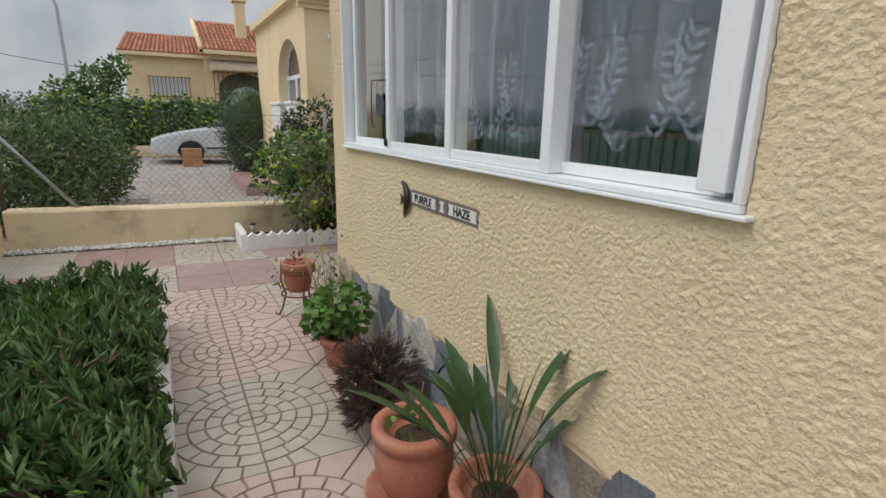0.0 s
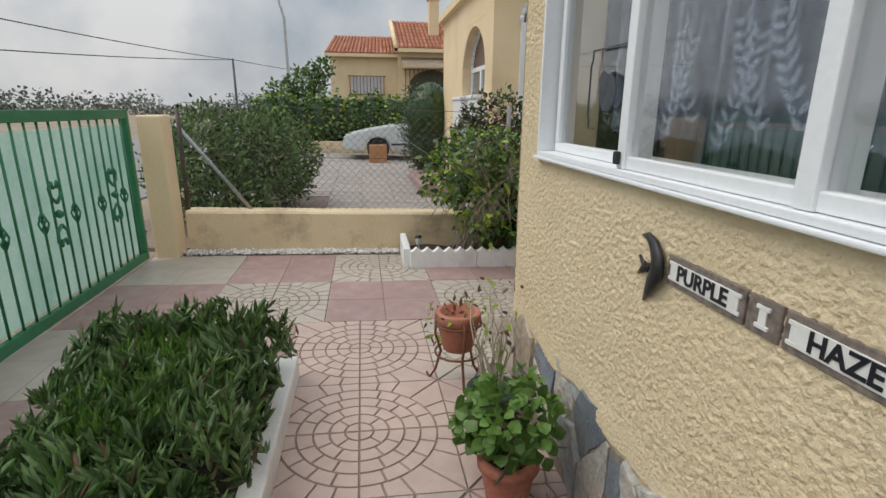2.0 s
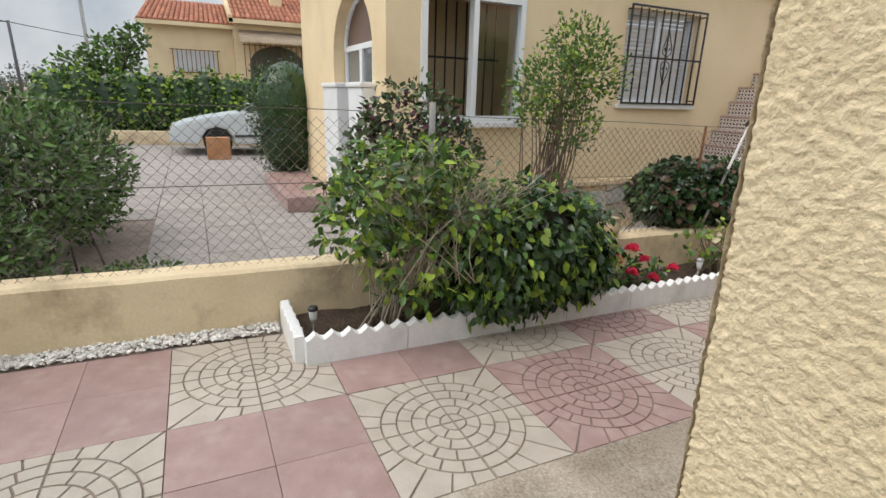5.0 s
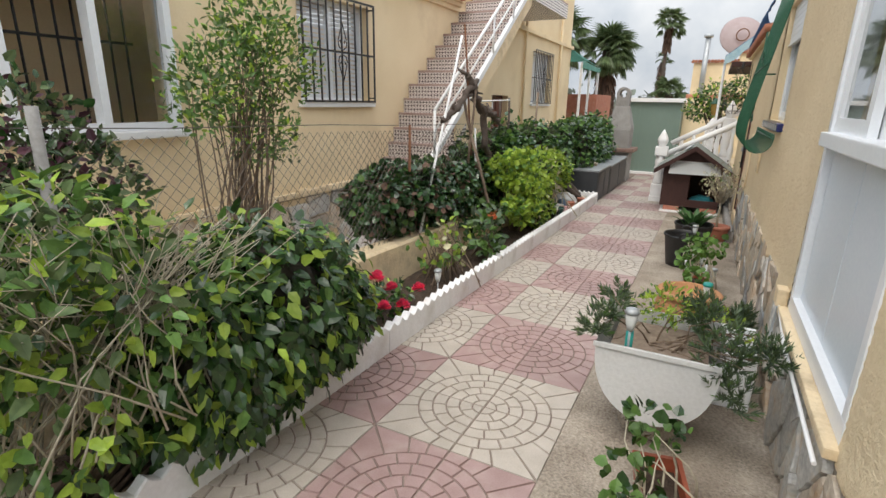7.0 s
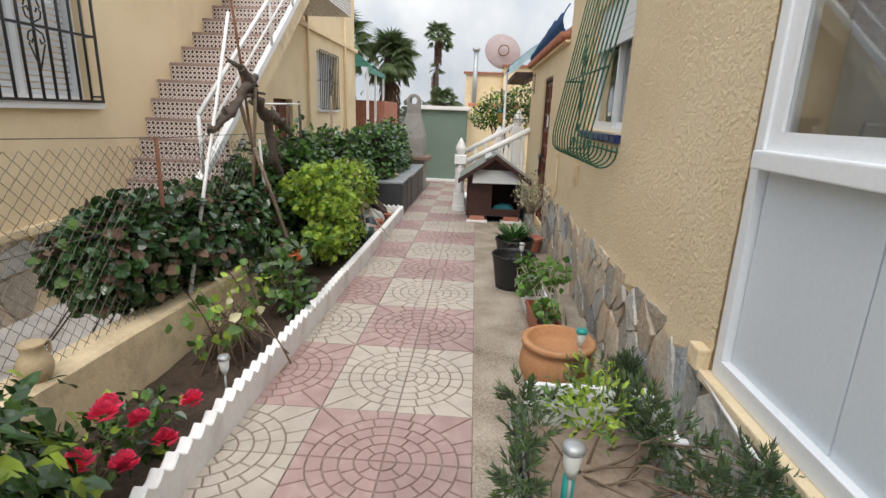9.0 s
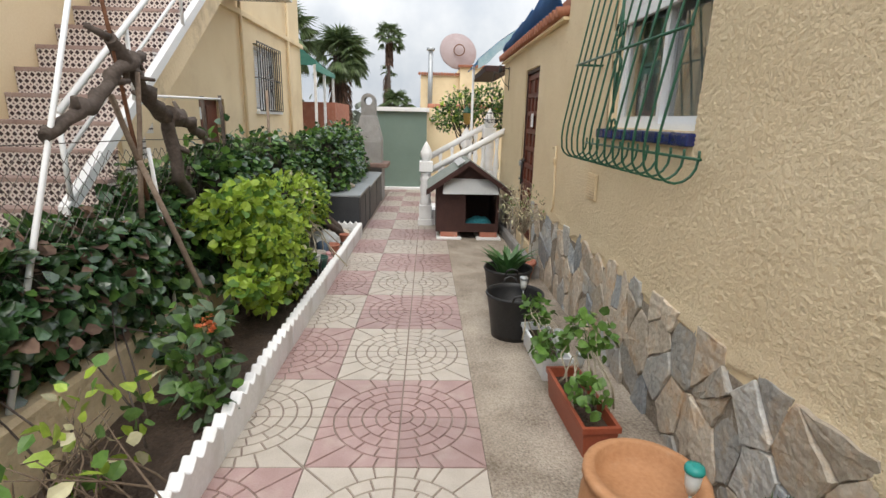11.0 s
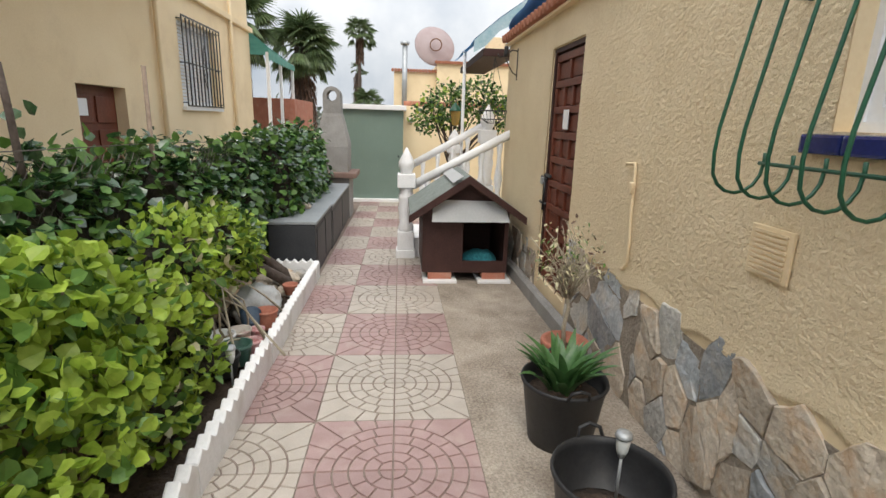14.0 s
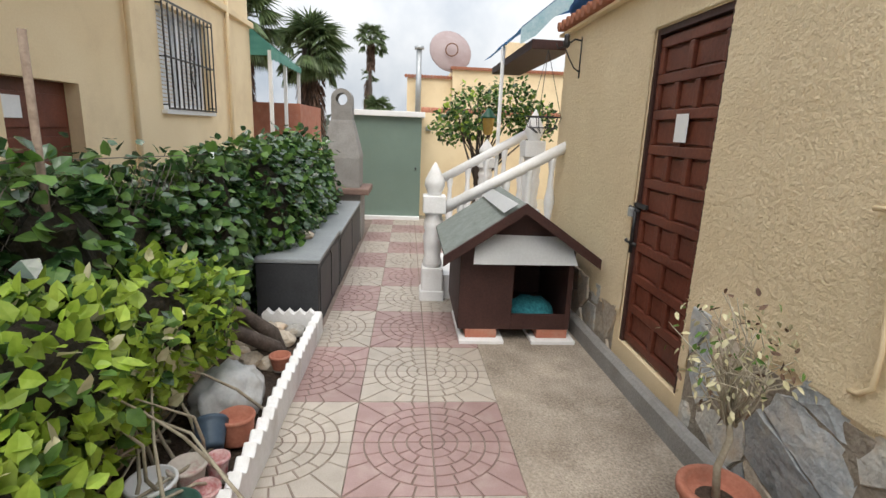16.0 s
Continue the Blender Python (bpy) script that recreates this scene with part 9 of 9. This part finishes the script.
tube(bm, [(-0.3 + 0.24 * math.cos(2 * math.pi * i / 18) * 0.2, 0.24 * math.cos(2 * math.pi * i / 18), 0.72 + 0.24 * math.sin(2 * math.pi * i / 18)) for i in range(19)], 0.025, 6)
part("ring", bm, RUST, dish)
bm = bmesh.new()
rod(bm, (0.1, 0, 0), (0.05, 0, 0.7), 0.05, 8)
rod(bm, (0.1, 0.3, 0), (0.05, 0, 0.6), 0.03, 8)
part("mount", bm, GALVANISED, dish)


def palm(x, y, z, h, r, fronds, length, seed, label, skirt):
    t = thing("palm_tree", (x, y, z), label, "palm tree")
    rng = np.random.default_rng(seed)
    bm = bmesh.new()
    tube(bm, [(0, 0, -0.3), (0.05, 0, h * 0.35), (0.0, 0.04, h * 0.7), (0, 0, h)], r, 10, taper=r * 0.8)
    part("trunk", bm, BARK, t)
    p, d, n_, L, W = [], [], [], [], []
    bm = bmesh.new()
    for i in range(fronds):
        a, e = rng.uniform(0, 6.28), rng.uniform(-0.6, 1.25)
        out = np.array((math.cos(a) * math.cos(e), math.sin(a) * math.cos(e), math.sin(e)))
        k = length * rng.uniform(0.8, 1.1)
        tip = np.array((0, 0, h)) + out * k * 0.55
        tip[2] -= 0.1 * k * (1.2 - e)
        tube(bm, [(0, 0, h - 0.05), tuple((tip + np.array((0, 0, h))) / 2 + np.array((0, 0, 0.06 * k))), tuple(tip)], 0.02, 4)
        side = np.cross(out, (0, 0, 1.0))
        side /= np.linalg.norm(side) + 1e-6
        for f in np.linspace(-1.25, 1.25, 17):
            v = out * math.cos(f) + side * math.sin(f)
            v[2] -= 0.25 + 0.2 * abs(f)
            p.append(tip)
            d.append(v)
            n_.append((0, 0, 1.0))
            L.append(k * 0.5)
            W.append(0.055 * k)
    tagged(part("stalk_mass", bm, LEAF_PALM, t), kind="stuff")
    leaves("fronds", t, np.array(p), np.array(d), np.array(n_), np.array(L), np.array(W), (LEAF_PALM, LEAF_DUSTY), (0.7, 0.3), rng, 0.3, 0.35)
    m = 340
    a, zz = rng.uniform(0, 6.28, m), rng.uniform(h - skirt, h - 0.1, m)
    pp = np.stack([np.cos(a) * r, np.sin(a) * r, zz], 1)
    dd = np.stack([np.cos(a) * 0.6, np.sin(a) * 0.6, np.full(m, -1.0)], 1)
    leaves("dead_skirt", t, pp, dd, np.stack([np.cos(a), np.sin(a), np.zeros(m)], 1), np.full(m, 0.7 * length * 0.5), np.full(m, 0.1 * length * 0.5), (LEAF_DRY,), (1,), rng, 0.2, 0.1)
    return t


palm(21.5, 8.1, -0.5, 3.9, 0.26, 60, 1.15, 161, "thick-trunked fan palm with a dense crown", 2.2)
palm(20.0, 9.6, -0.5, 4.3, 0.26, 46, 1.2, 162, "fan palm beside the neighbour terrace", 2.0)
palm(45, 8.15, -0.5, 7.9, 0.14, 34, 1.35, 163, "tall thin fan palm with a hanging dead skirt", 1.9)
palm(44, 7.5, -0.5, 2.9, 0.2, 40, 1.5, 164, "low distant fan palm", 1.0)
palm(46, 8.4, -0.5, 5.2, 0.22, 8, 0.9, 165, "dead palm with only a brown skirt", 2.6)
east = thing("far_terrace", (17.6, 8.4, -0.5), "low brick-red outbuilding beyond the terrace", "outbuilding")
part("wall", a_box(0, 2.5, -0.8, 1.5, 0, 2.3), TERRACOTTA, east)
rng = np.random.default_rng(15)
blobs = [(rng.uniform(60, 90), rng.uniform(-30, 40), 0.8, rng.uniform(3, 5), rng.uniform(3, 5), rng.uniform(1.2, 2.4)) for i in range(26)]
tagged(foliage("far_shrubs", None, blobs, 2200, 1.0, 0.8, (FAR_LEAF,), (1,), 97, shell=0.1, floor_z=-0.4), "distant dull green shrubs and trees", "trees", kind="stuff")

# ------------------------------------------------------------ floor tiles
for k in range(-3, 19):
    x = 1.2 + 0.8 * k
    if x < 15.9:
        tile_block(x, 4.8, ("plain_" if k in (-3, -1) else "") + ("w" if k % 2 == 0 else "p"), floor)
        tile_block(x, 5.6, ("plain_" if k < -1 or k == 0 else "") + ("p" if k % 2 == 0 else "w"), floor, (0, 1, 2, 3) if k < 0 else (2, 3))
for j in range(9):
    y = 4.0 - 0.8 * j
    shade = ("r", "r", "w", "r", "r", "w", "r", "r", "w")[j]
    tile_block(0.23, y, shade, side_floor)
    tile_block(1.03, y, "w" if j == 0 else "r", side_floor, (1, 2))
    if j < 3:
        tile_block(-0.57, y, "plain_p" if j != 1 else "plain_w", side_floor)
        tile_block(-1.37, y, "plain_w" if j != 1 else "plain_p", side_floor)

# ------------------------------------------------------------ paving of the neighbour's yard
YARD_ME = bpy.data.meshes.new("paving_tile")
bm = bmesh.new()
box(bm, -0.246, 0.246, -0.246, 0.246, -0.03, 0.0, 0.004)
bm.to_mesh(YARD_ME)
bm.free()
YARD_ME.materials.append(YARD_TILE)
for i in range(8):
    for j in range(23):
        x, y = -1.60 + 0.5 * i, 7.02 + 0.5 * j
        if (x < 0.2 and y < 9.8) or (x > 1.9 and 8.9 < y):
            continue
        o = new("paving_tile", YARD_ME)
        o.parent = yard
        o.matrix_basis = pose(x, y, gz(x) + tile_rng.uniform(-0.002, 0.002), 0, SLOPE, tile_rng.uniform(-0.15, 0.15))
